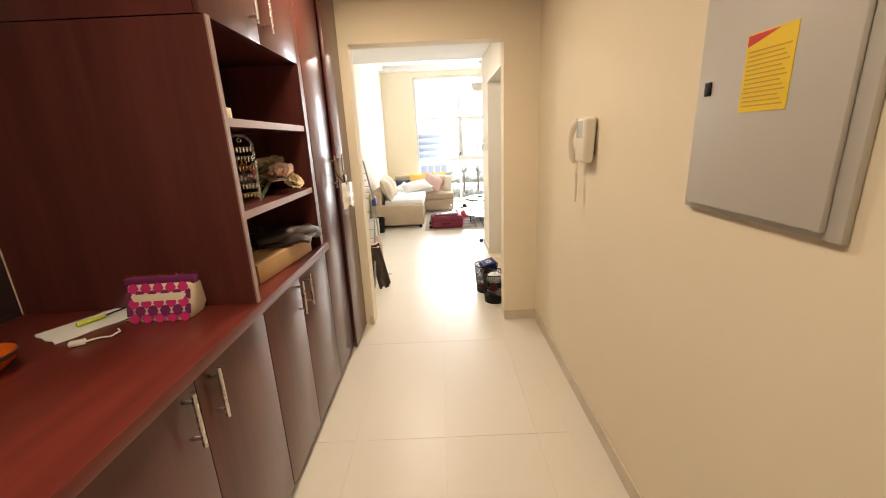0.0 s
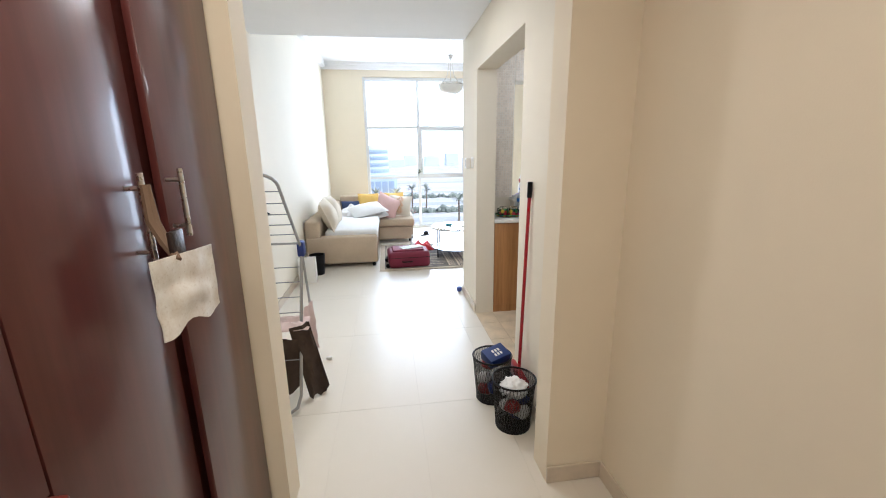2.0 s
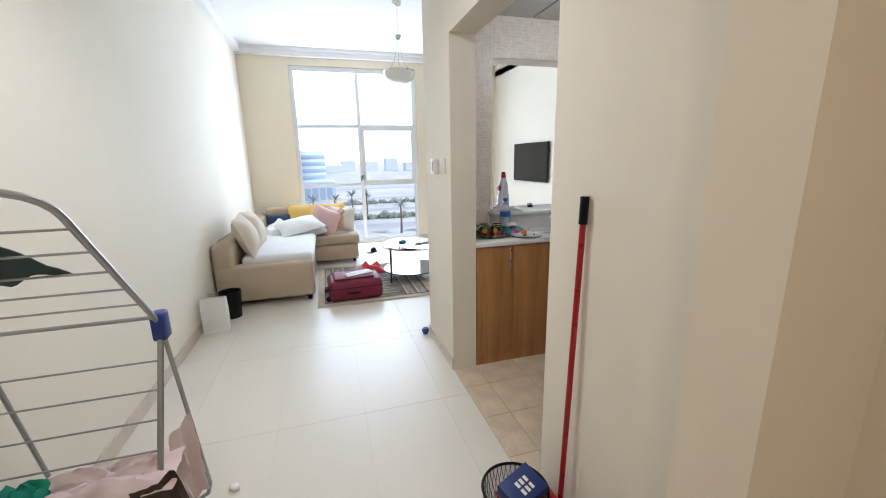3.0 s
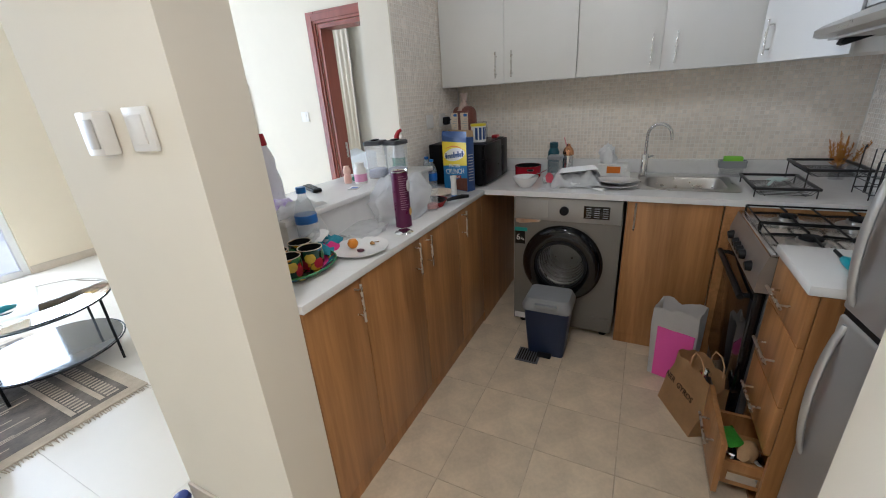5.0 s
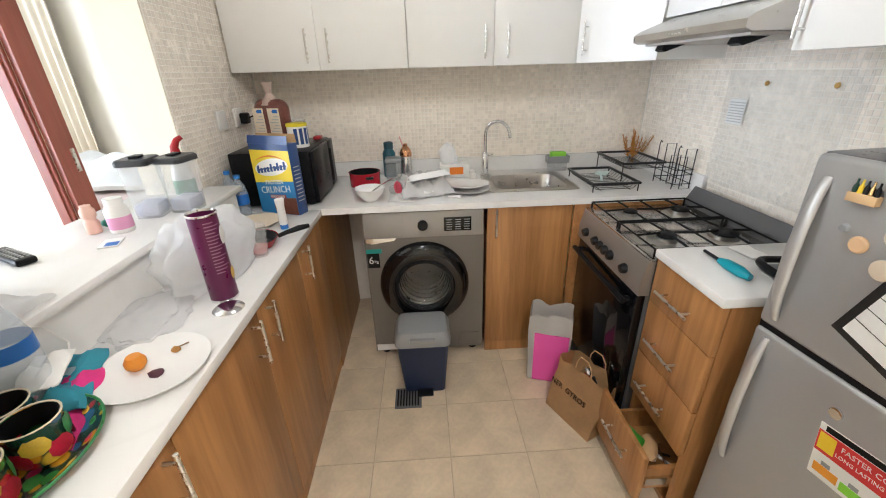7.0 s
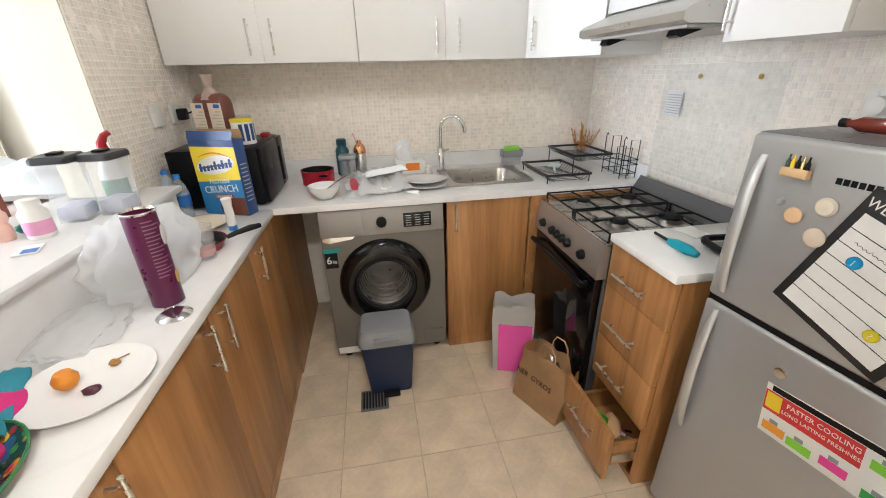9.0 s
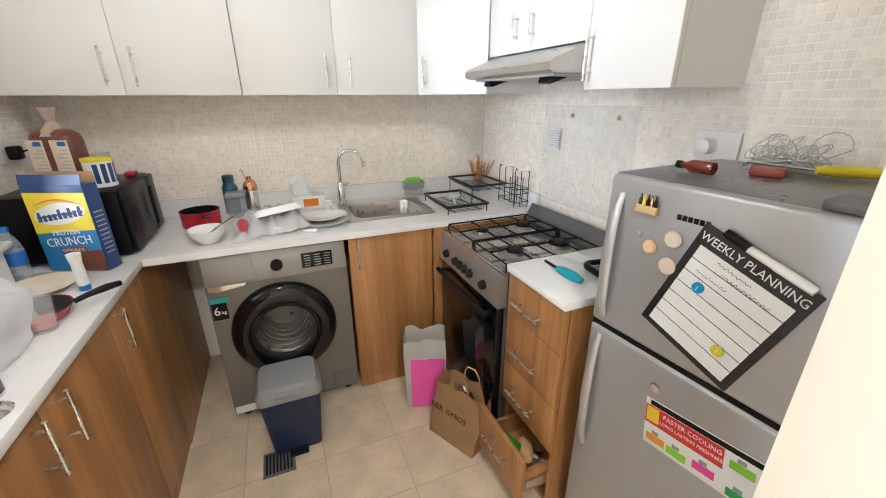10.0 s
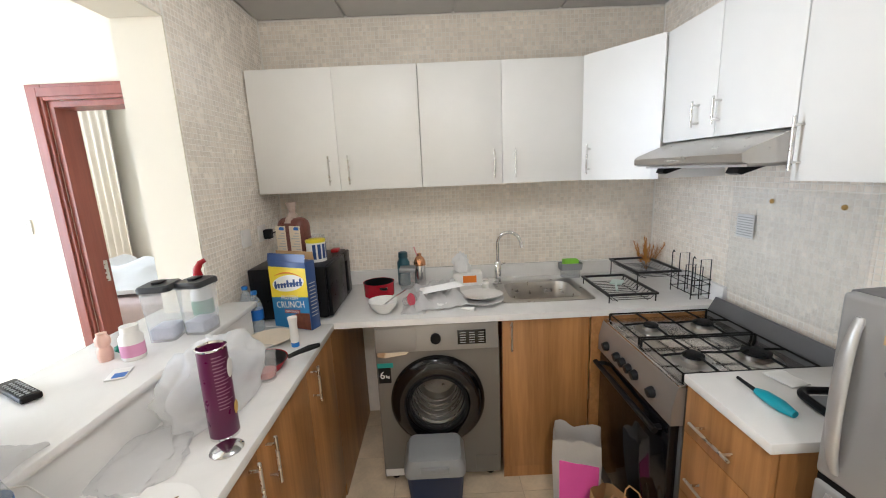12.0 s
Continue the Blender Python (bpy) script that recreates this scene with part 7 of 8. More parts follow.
part("lid", LT([(0.049, 0.096), (0.049, 0.108), (0.046, 0.110), (0, 0.110)], 28), mat("yellow_lid", (0.75, 0.62, 0.02), 0.35), u, "yellow plastic lid")
for a in (185, 215, 245, 275, 305):
    p = part("mark", BX((0.0465, -0.008, 0.015), (0.0478, 0.008, 0.088)), M_CNAVY, u)
    p.matrix_basis = pose(0, 0, 0, 0, 0, a)
turned("glass_jar", [(0, 0), (0.04, 0), (0.042, 0.01), (0.042, 0.09), (0.038, 0.10), (0.038, 0.115), (0, 0.115)], M_CLEAR, "clear jar behind the tin", "jar", 3.03, 7.42, MT)

# sockets on the mosaic
def socket(x, y, z, rz, wd=0.086):
    u = thing("socket", "white wall socket on the mosaic tiles", "socket", x, y, z, rz, group="wall sockets")
    part("plate", BX((-wd / 2, -0.010, -0.043), (wd / 2, -0.001, 0.043), 0.003), M_WHITE, u)
    part("switch", BX((-wd / 2 + 0.012, -0.013, 0.015), (-wd / 2 + 0.026, -0.0095, 0.033), 0.001), M_WHITE, u)
    return u


socket(2.904, KY1 - 0.007, 1.294, 0)
socket(3.084, KY1 - 0.007, 1.292, 0)
u = thing("plug", "black plug with its cable in the socket", "plug", 3.095, KY1 - 0.02, 1.285)
part("body", BX((-0.024, -0.04, -0.026), (0.024, -0.001, 0.026), 0.008), M_BLACK, u)
part("cable", TB([(0.0, -0.035, 0.0), (0.02, -0.09, 0.02), (0.06, -0.10, 0.0), (0.10, -0.07, -0.06), (0.12, -0.03, -0.12)], 0.0035, 6), M_BLACK, u)
socket(1.83, KY0 + 0.007, 1.333, 180, 0.14)
u = thing("plug", "white plug in the socket by the fridge", "plug", 1.85, KY0 + 0.02, 1.33)
part("body", LT([(0, 0.0), (0.026, 0.0), (0.024, 0.035), (0.012, 0.042), (0, 0.042)], 18, axis='y'), M_WHITE, u)

# on the ledge
M_BOXCLEAR = thin_plastic("cloudy_clear_plastic", (0.78, 0.80, 0.80), 0.7, 0.12)
M_LIDGREY = mat("charcoal_lid", (0.035, 0.037, 0.04), 0.4)
ZL = 1.051


def canister(x, y, rz, h, label):
    u = thing("storage_box", label, "container", x, y, ZL, rz, group="clear cereal containers")
    bm = bmesh.new()
    loops(bm, [(rrect(-0.045, -0.04, 0.045, 0.04, 0.014), 0.0), (rrect(-0.052, -0.045, 0.052, 0.045, 0.014), h)], False)
    bm.faces.new([v for v in bm.verts if v.co.z < 1e-4])
    part("box", bm, M_BOXCLEAR, u)
    lid = bmesh.new()
    loops(lid, [(rrect(-0.057, -0.05, 0.057, 0.05, 0.016), h), (rrect(-0.057, -0.05, 0.057, 0.05, 0.016), h + 0.014), (rrect(-0.052, -0.045, 0.052, 0.045, 0.014), h + 0.02)])
    lid.faces.new([v for v in lid.verts if abs(v.co.z - h) < 1e-4])
    ld = part("lid", lid, M_LIDGREY, u, "charcoal grey lid")
    part("lid_button", BX((-0.022, -0.015, h + 0.02), (0.022, 0.015, h + 0.028), 0.004), M_BLACK, ld)
    part("contents", BX((-0.043, -0.037, 0.004), (0.043, 0.037, 0.05), 0.012), mat("lavender_sachets", (0.55, 0.58, 0.70), 0.6, var=0.2, scale=40) if "lavender_sachets" not in bpy.data.materials else bpy.data.materials["lavender_sachets"], u)
    return u


canister(2.285, 7.735, 8, 0.175, "clear storage container with a dark lid")
canister(2.335, 7.645, -6, 0.17, "clear storage container with a dark lid, half full")
u = thing("cleaner_bottle", "white toilet cleaner bottle with a red nozzle", "bottle", 2.45, 7.705, ZL)
u.scale = (1, 1, 0.93)
part("body", LT([(0, 0), (0.033, 0), (0.036, 0.01), (0.036, 0.11), (0.026, 0.15), (0.016, 0.18), (0.016, 0.19)], 18, sx=1.0), M_WHITE, u)
part("nozzle", TB([(0, 0, 0.188), (0, 0, 0.215), (0.006, -0.012, 0.24), (0.014, -0.028, 0.25)], [0.018, 0.014, 0.011, 0.009], 10), M_RED, u, "red nozzle")
part("label", LT([(0.0365, 0.03), (0.0365, 0.09)], 18), M_GREENCLOTH, u)
u = thing("pill_bottle", "white supplement bottle with a pink label", "bottle", 2.135, 7.742, ZL)
part("body", LT([(0, 0), (0.03, 0), (0.032, 0.005), (0.032, 0.07), (0.022, 0.085), (0.022, 0.088)], 22), M_WHITE, u)
part("cap", LT([(0.024, 0.086), (0.024, 0.105), (0, 0.106)], 20), M_WHITE, u)
part("label", LT([(0.0325, 0.012), (0.0325, 0.05)], 22), mat("pink_label", (0.70, 0.32, 0.50), 0.4, var=0.1), u, "pink label")
turned("yogurt_drink", [(0, 0), (0.018, 0), (0.02, 0.01), (0.02, 0.035), (0.015, 0.045), (0.02, 0.055), (0.02, 0.072), (0.014, 0.08), (0.014, 0.088), (0, 0.088)], mat("peach_bottle", (0.78, 0.50, 0.40), 0.4, var=0.08), "small peach-coloured drink bottle", "bottle", 2.125, 7.82, ZL)
single("green_pack", lump(0.035, 0.02, 0.02, 0.3, 2, 3, 2), mat("green_pack_film", (0.02, 0.17, 0.11), 0.4), "small dark green pack on the ledge", "pack", 2.20, 7.82, ZL, smooth=85)
u = thing("sachet", "white and blue sachet on the ledge", "sachet", 2.027, 7.704, ZL, 20)
part("packet", BX((-0.035, -0.025, 0), (0.035, 0.025, 0.004), 0.0015), M_PAPER, u)
part("print", BX((-0.03, -0.022, 0.0041), (0.0, 0.01, 0.0047)), M_BLUELABEL, u)
u = thing("remote_control", "black remote control on the ledge", "remote", 1.945, 7.90, ZL, 62)
part("body", BX((-0.085, -0.022, 0), (0.085, 0.022, 0.018), 0.006, 3), M_BLACK, u)
for i in range(8):
    for j in range(3):
        part("button", LT([(0.0045, 0), (0.004, 0.0018), (0, 0.0018)], 8, (-0.065 + i * 0.016, -0.012 + j * 0.012, 0.018)), M_GREYPL, u)
u = thing("detergent_bottle", "clear and white detergent bottle with a red cap", "bottle", 1.675, 7.86, ZL)
part("body", LT([(0, 0), (0.045, 0), (0.05, 0.01), (0.05, 0.10), (0.038, 0.15), (0.04, 0.19), (0.025, 0.235), (0.018, 0.25)], 22, sx=1.0), mat("pearl_plastic", (0.78, 0.76, 0.80), 0.3), u)
part("cap", LT([(0.02, 0.248), (0.022, 0.255), (0.015, 0.295), (0, 0.295)], 18), M_RED, u, "red cap")
p = part("picture", LT([(0.022, 0), (0.02, 0.001), (0, 0.001)], 18, axis='x'), M_RED, u)
p.matrix_basis = pose(-0.041, -0.010, 0.165, 0, 0, 190)
single("purple_pack", lump(0.06, 0.035, 0.03, 0.35, 2.0, 8, 3), mat("violet_pack", (0.34, 0.22, 0.58), 0.35, var=0.4, scale=30, second=(0.75, 0.72, 0.80)), "violet and white soft pack on the ledge", "pack", 1.61, 7.76, ZL, smooth=85)
single("clear_wrap", rumple(0.24, 0.10, 0.05, 2.1, 12, 4), M_BAGFILM, "clear crumpled wrapper on the ledge", "wrapper", 1.60, 7.655, ZL)
u = thing("earphones", "white earphones hanging over the ledge", "earphones", 1.62, 7.60, ZL)
part("cord", TB([(-0.10, 0.03, 0.004), (-0.02, -0.005, 0.01), (0.02, -0.022, -0.02), (0.05, -0.025, -0.08), (0.02, -0.04, -0.12)], 0.002, 5), M_WHITE, u)
part("bud", lump(0.02, 0.012, 0.018, 0.1, 2, 1, 2), M_WHITE, u).location = (0.02, -0.045, -0.145)

# round the sink
u = thing("saucepan", "red saucepan with a black inside", "saucepan", 3.12, 7.13, Z)
part("pot", LT([(0, 0.0), (0.075, 0.0), (0.083, 0.008), (0.085, 0.078), (0.087, 0.082), (0.083, 0.082)], 32), mat("cherry_enamel", (0.42, 0.006, 0.02), 0.2), u)
part("inside", LT([(0.083, 0.081), (0.080, 0.01), (0, 0.008)], 32), M_BLACK, u, "black inside")
part("handle", TB([(-0.083, -0.02, 0.062), (-0.105, -0.035, 0.066), (-0.105, -0.055, 0.066), (-0.078, -0.05, 0.062)], 0.007, 8), M_BLACK, u)
u = thing("bowl", "white cereal bowl with a spoon", "bowl", 2.845, 7.072, Z)
u.scale = (1.12, 1.12, 1.08)
part("shell", LT([(0, 0.004), (0.03, 0.0), (0.034, 0.004), (0.06, 0.035), (0.068, 0.058), (0.065, 0.058), (0.055, 0.035), (0, 0.012)], 30), M_CERAMIC, u)
part("leftovers", LT([(0, 0.022), (0.048, 0.022)], 24), mat("milky_porridge", (0.66, 0.52, 0.46), 0.5, var=0.2, scale=60), u)
part("spoon", TB([(0.0, 0.0, 0.03), (0.03, -0.05, 0.062), (0.06, -0.10, 0.085)], [0.006, 0.003, 0.004], 6), M_CHROME, u)
u = thing("yogurt_cup", "tipped pink yogurt cup with clear wrap", "cup", 2.90, 6.97, Z, 30)
p = part("cup", LT([(0, 0), (0.022, 0), (0.032, 0.055), (0.03, 0.055), (0.02, 0.003)], 20), M_CLEAR, u)
p.matrix_basis = pose(0, 0, 0.03, 0, -75, 30)
p = part("foil", LT([(0, 0.0), (0.032, 0.0), (0.033, 0.002), (0, 0.002)], 20), mat("pink_foil", (0.62, 0.08, 0.12), 0.3, var=0.2, scale=40), u)
p.matrix_basis = pose(0.0, 0.015, 0.036, 0, -75, 30) @ pose(0, 0, 0.057)
single("clear_wrap", rumple(0.13, 0.12, 0.035, 7.1, 10, 4), M_BAGFILM, "crumpled clear wrap on the worktop", "wrapper", 2.84, 6.92, Z)
u = thing("canister", "square clear canister with a dark lid", "canister", 3.24, 6.975, Z)
part("jar", BX((-0.045, -0.045, 0), (0.045, 0.045, 0.105), 0.012, 3), M_CLEAR, u)
part("lid", BX((-0.047, -0.047, 0.105), (0.047, 0.047, 0.128), 0.006), M_GREYPL, u, "dark grey lid")
u = thing("flask", "teal drinks flask with a lid", "flask", 3.325, 7.005, Z)
part("body", LT([(0, 0), (0.036, 0), (0.038, 0.005), (0.038, 0.14), (0.025, 0.165), (0.025, 0.17)], 24), mat("teal_enamel", (0.012, 0.09, 0.12), 0.35), u)
part("lid", LT([(0.028, 0.168), (0.028, 0.20), (0.02, 0.205), (0, 0.205)], 20), mat("dark_teal_plastic", (0.01, 0.06, 0.08), 0.4), u)
u = thing("salt_mill", "steel shaker with a copper top", "jar", 3.31, 6.905, Z)
u.scale = (1, 1, 1.12)
part("body", LT([(0, 0), (0.034, 0), (0.034, 0.10), (0.03, 0.11)], 22), M_CHROME, u)
part("cap", LT([(0.036, 0.108), (0.036, 0.128), (0.026, 0.148), (0.012, 0.16), (0.012, 0.172), (0, 0.175)], 22), mat("polished_copper", (0.75, 0.38, 0.20), 0.15, metal=1.0), u, "polished copper cap")
part("straw", TB([(0.0, 0.01, 0.15), (0.0, 0.03, 0.21)], 0.004, 6), mat("pink_straw", (0.75, 0.35, 0.35), 0.4), u)
M_FOAM = mat("white_foam", (0.84, 0.84, 0.83), 0.55, var=0.03, bump=0.1, bscale=120)
u = thing("foam_tray", "white foam tray in a plastic bag", "tray", 2.99, 6.80, Z, 8)
bm = bmesh.new()
loops(bm, [(rrect(-0.14, -0.09, 0.14, 0.09, 0.03), 0.045), (rrect(-0.16, -0.11, 0.16, 0.11, 0.03), 0.075), (rrect(-0.15, -0.10, 0.15, 0.10, 0.03), 0.075), (rrect(-0.13, -0.08, 0.13, 0.08, 0.03), 0.052)])
bm.faces.new([v for v in bm.verts if abs(v.co.z - 0.045) < 1e-4])
part("tray", bm, M_FOAM, u).matrix_basis = pose(0.02, 0, 0.125, 174, 17, 0)
part("bag", rumple(0.36, 0.27, 0.13, 4.1, 26, 4.4), M_BAGFILM, u, "milky bag film")
single("plastic_bag", lump(0.10, 0.09, 0.04, 0.4, 2.0, 5, 3), M_SHEET, "white crumpled bag under the foam tray", "bag", 2.93, 6.78, Z, smooth=85)
u = thing("plate_stack", "two white plates stacked at a tilt", "plates", 2.93, 6.575, Z)
for dz, dx in ((0.0, 0.0), (0.014, 0.03)):
    p = part("plate", LT([(0, 0.004), (0.06, 0.0), (0.07, 0.004), (0.115, 0.018), (0.117, 0.021), (0.07, 0.009), (0, 0.008)], 36), M_CERAMIC, u)
    p.matrix_basis = pose(dx, 0.0, dz, 0, 4 if dz else 0, 0)
part("spoon", TB([(-0.13, 0.05, 0.008), (-0.10, 0.11, 0.006)], [0.012, 0.003], 8), M_WHITE, u)
u = thing("tissue_box", "white and orange tissue box with a pulled tissue", "tissue box", 3.27, 6.62, Z, 0)
part("box", BX((-0.05, -0.085, 0), (0.05, 0.085, 0.075), 0.003), M_PAPER, u)
part("print", BX((-0.0512, -0.05, 0.02), (-0.0502, 0.03, 0.062)), mat("orange_print", (0.80, 0.22, 0.02), 0.4), u, "orange print")
part("tissue", lump(0.035, 0.05, 0.075, 0.5, 2.2, 2.7, 3), M_SHEET, u, "white tissue").location = (0, 0.03, 0.074)
turned("pill_bottle", [(0, 0), (0.02, 0), (0.02, 0.045), (0.015, 0.05), (0.015, 0.065), (0, 0.065)], M_WHITE, "small white bottle beside the sink", "bottle", 3.12, 6.53, Z)
u = thing("sponge_holder", "grey sponge holder with a lime sponge", "sponge holder", 3.305, 5.985, Z + 0.052)
bm = bmesh.new()
loops(bm, [(rrect(-0.035, -0.065, 0.035, 0.065, 0.01), 0.0), (rrect(-0.037, -0.067, 0.037, 0.067, 0.01), 0.04), (rrect(-0.033, -0.063, 0.033, 0.063, 0.01), 0.04), (rrect(-0.031, -0.061, 0.031, 0.061, 0.01), 0.006)])
bm.faces.new([v for v in bm.verts if v.co.z < 1e-4])
part("caddy", bm, M_GREYPL, u)
part("foot", BX((-0.03, -0.055, -0.052), (0.03, 0.055, 0.0), 0.006), M_CLEAR, u, "clear base")
part("sponge", BX((-0.025, -0.045, 0.007), (0.025, 0.045, 0.062), 0.006), M_LIME, u, "lime green sponge")


def wire_tray(x, y, z, rz, wx, wy, label, legs):
    u = thing("dish_rack", label, "dish rack", x, y, z, rz, group="black wire dish rack")
    fr = bmesh.new()
    for a, b in (((0, 0), (wx, 0.012)), ((0, wy - 0.012), (wx, wy)), ((0, 0.012), (0.012, wy - 0.012)), ((wx - 0.012, 0.012), (wx, wy - 0.012))):
        box(fr, (a[0], a[1], 0.03), (b[0], b[1], 0.042), 0.002)
    part("frame", fr, M_WIRE, u, "black flat frame")
    for i in range(12):
        xx = 0.02 + i * (wx - 0.04) / 11
        part("wire", TB([(xx, 0.006, 0.032), (xx, 0.03, 0.006), (xx, wy - 0.03, 0.006), (xx, wy - 0.006, 0.032)], 0.0016, 5), M_WIRE, u)
    for yy in (0.05, wy - 0.05):
        part("wire", TB([(0.006, yy, 0.004), (wx - 0.006, yy, 0.004)], 0.002, 5), M_WIRE, u)
    if legs:
        for xx, yy in ((0.01, 0.01), (wx - 0.01, 0.01), (0.01, wy - 0.01), (wx - 0.01, wy - 0.01)):
            part("leg", TB([(xx, yy, 0.03), (xx, yy, -legs)], 0.003, 6), M_WIRE, u)
    return u


wire_tray(2.80, 5.72, Z + 0.006, 0, 0.36, 0.25, "black wire dish rack tray on the worktop", 0.006)
wire_tray(2.98, 5.50, Z + 0.062, 0, 0.34, 0.24, "black wire dish rack tray raised on legs", 0.062)
u = thing("slotted_spatula", "pale mint slotted spatula in the dish rack", "spatula", 2.99, 5.84, Z + 0.05, -35)
part("blade", BX((-0.05, -0.03, 0), (0.04, 0.03, 0.006), 0.002), mat("mint_plastic", (0.55, 0.68, 0.64), 0.4), u)
part("handle", TB([(-0.04, 0, 0.004), (-0.16, -0.03, 0.004)], 0.006, 6), bpy.data.materials["mint_plastic"], u)
u = thing("cutlery_rack", "black wire cutlery and glass holder", "rack", 2.80, 5.475, Z)
for xx in (0.0, 0.055, 0.11, 0.165):
    hgt = 0.20 if xx in (0.0, 0.165) else 0.15
    part("hoop", TB([(xx, 0.0, 0.003), (xx, 0.0, hgt), (xx, 0.05, hgt), (xx, 0.05, 0.003)], 0.0025, 6, True), M_WIRE, u)
for zz in (0.03, 0.075, 0.10):
    part("rail", TB([(-0.005, -0.002, zz), (0.17, -0.002, zz), (0.17, 0.09, zz), (-0.005, 0.09, zz)], 0.0022, 6, True), M_WIRE, u)
for xx in (0.0, 0.165):
    part("hook", TB([(xx, 0.09, 0.003), (xx, 0.09, 0.205), (xx - 0.008, 0.09, 0.22), (xx - 0.018, 0.09, 0.212)], 0.0025, 6), M_WIRE, u)
u = thing("vase", "small glass vase of dried rust-coloured grass", "vase", 3.29, 5.525, Z + 0.0)
part("glass", LT([(0, 0), (0.03, 0), (0.034, 0.02), (0.02, 0.06), (0.024, 0.085)], 18), M_CLEAR, u)
M_DRY = mat("rust_dried_grass", (0.38, 0.12, 0.02), 0.9, var=0.4, scale=30, second=(0.52, 0.27, 0.05))
rnd = random.Random(5)
for i in range(15):
    a, t = rnd.uniform(0, 6.28), rnd.uniform(0.15, 0.75)
    d = Vector((math.cos(a) * t * 0.6, math.sin(a) * t, 1)).normalized()
    ln = rnd.uniform(0.16, 0.25)
    bm = TB([Vector((0, 0, 0.03)), d * ln * 0.6, d * ln], 0.0012, 4)
    for k in range(30):
        p0 = d * ln * (0.45 + 0.55 * k / 30)
        b = rnd.uniform(0, 6.28)
        sp = 0.022 * (1.15 - k / 30)
        tube(bm, [p0, p0 + Vector((math.cos(b) * sp, math.sin(b) * sp, 0.014))], [0.0019, 0.0006], 4)
    part("stem", bm, M_DRY, u)

# glass splash panel
u = thing("splash_panel", "clear glass splashback with brass screws and a small label", "splashback", 0, KY0 + 0.012, 0)
part("pane", BX((2.142, 0.0, 0.972), (2.73, 0.005, 1.446), 0.002), thin_plastic("clear_panel_glass", (0.80, 0.90, 0.91), 0.94, 0.04), u)
for x in (2.24, 2.52):
    part("screw", LT([(0.010, 0.005), (0.009, 0.009), (0, 0.010)], 14, (x, 0, 1.40), 'y'), M_GOLD, u)
lb = part("label", BX((2.595, 0.0055, 1.235), (2.69, 0.0062, 1.335)), mat("faded_label", (0.74, 0.74, 0.73), 0.6, var=0.05), u, "faded grey label")
bm = bmesh.new()
for i in range(8):
    box(bm, (2.60, 0.0063, 1.243 + i * 0.011), (2.685, 0.0068, 1.247 + i * 0.011))
tagged(part("print", bm, M_GREYPRINT, lb), kind="stuff")

# on the drawer unit
u = thing("gas_lighter", "turquoise long-nosed gas lighter", "lighter", 1.94, 5.885, Z, 4)
part("grip", TB([(-0.055, 0, 0.012), (-0.02, 0.003, 0.015), (0.03, 0, 0.014), (0.06, 0.0, 0.012)], [0.010, 0.017, 0.016, 0.010], 12), M_TURQ, u)
part("nose", TB([(0.06, 0, 0.012), (0.135, -0.008, 0.012)], [0.006, 0.005], 8), M_BLACK, u)
u = thing("grill_pan", "black square-rimmed grill tray", "pan", 1.88, 5.70, Z, -8)
part("rim", TB([(x, y, 0.022) for x, y in rrect(-0.075, -0.11, 0.085, 0.11, 0.035, 4)], 0.011, 8, True), M_BLACK, u)
part("glass_lid", LT([(0, 0.045), (0.05, 0.04), (0.07, 0.03)], 24, (-0.02, 0.0, 0.0)), M_CLEAR, u)
part("pan_base", BX((-0.07, -0.10, 0.004), (0.08, 0.10, 0.010), 0.003), M_GREYPL, u)
single("paper_scrap", rumple(0.09, 0.07, 0.012, 4.4, 8, 4), M_PAPER, "folded white paper on the worktop", "paper", 2.07, 5.74, Z, 10)

# on the fridge
STANDING = set(scene.objects)
u = thing("amber_bottle", "amber glass bottle lying on the fridge", "bottle", 1.655, 5.775, 1.315, 0)
u.scale = (0.8, 0.8, 0.8)
p = part("glass", LT([(0, 0), (0.019, 0.0), (0.02, 0.004), (0.02, 0.065), (0.011, 0.085), (0.010, 0.10)], 18, axis='x'), mat("amber_glass", (0.20, 0.018, 0.006), 0.12, var=0.1, coat=1.0), u)
p.matrix_basis = pose(-0.06, 0, 0.003)
part("cap", LT([(0.012, 0.0), (0.012, 0.018), (0, 0.018)], 14, (0.036, 0, 0.003), 'x'), M_BLACK, u)
u = thing("screwdriver", "screwdriver with a yellow handle on the fridge", "screwdriver", 1.487, 5.582, 1.316, 36)
part("grip", TB([(-0.11, 0, 0), (-0.05, 0, 0), (0.0, 0, 0)], [0.013, 0.014, 0.009], 10), mat("yellow_grip", (0.75, 0.62, 0.02), 0.35), u)
part("shaft", TB([(0, 0, 0), (0.135, 0, 0.012)], 0.0035, 8), M_CHROME, u)
bm = bmesh.new()
rnd = random.Random(21)
path = []
for i in range(34):
    cx, cy, r = rnd.uniform(-0.07, 0.07), rnd.uniform(-0.028, 0.028), rnd.uniform(0.022, 0.045)
    tilt, a0 = rnd.uniform(0.2, 1.3), rnd.uniform(0, 6.28)
    pts = []
    for k in range(14):
        a = k / 14 * 2 * math.pi
        x, y = r * math.cos(a), r * math.sin(a)
        pts.append((cx + x * math.cos(a0) - y * math.cos(tilt) * math.sin(a0), cy + x * math.sin(a0) + y * math.cos(tilt) * math.cos(a0), 0.003 + r * math.sin(tilt) + y * math.sin(tilt) + (0.02 if i % 3 == 0 else 0.0)))
    path += pts[:12]
tube(bm, path, 0.0017, 5)
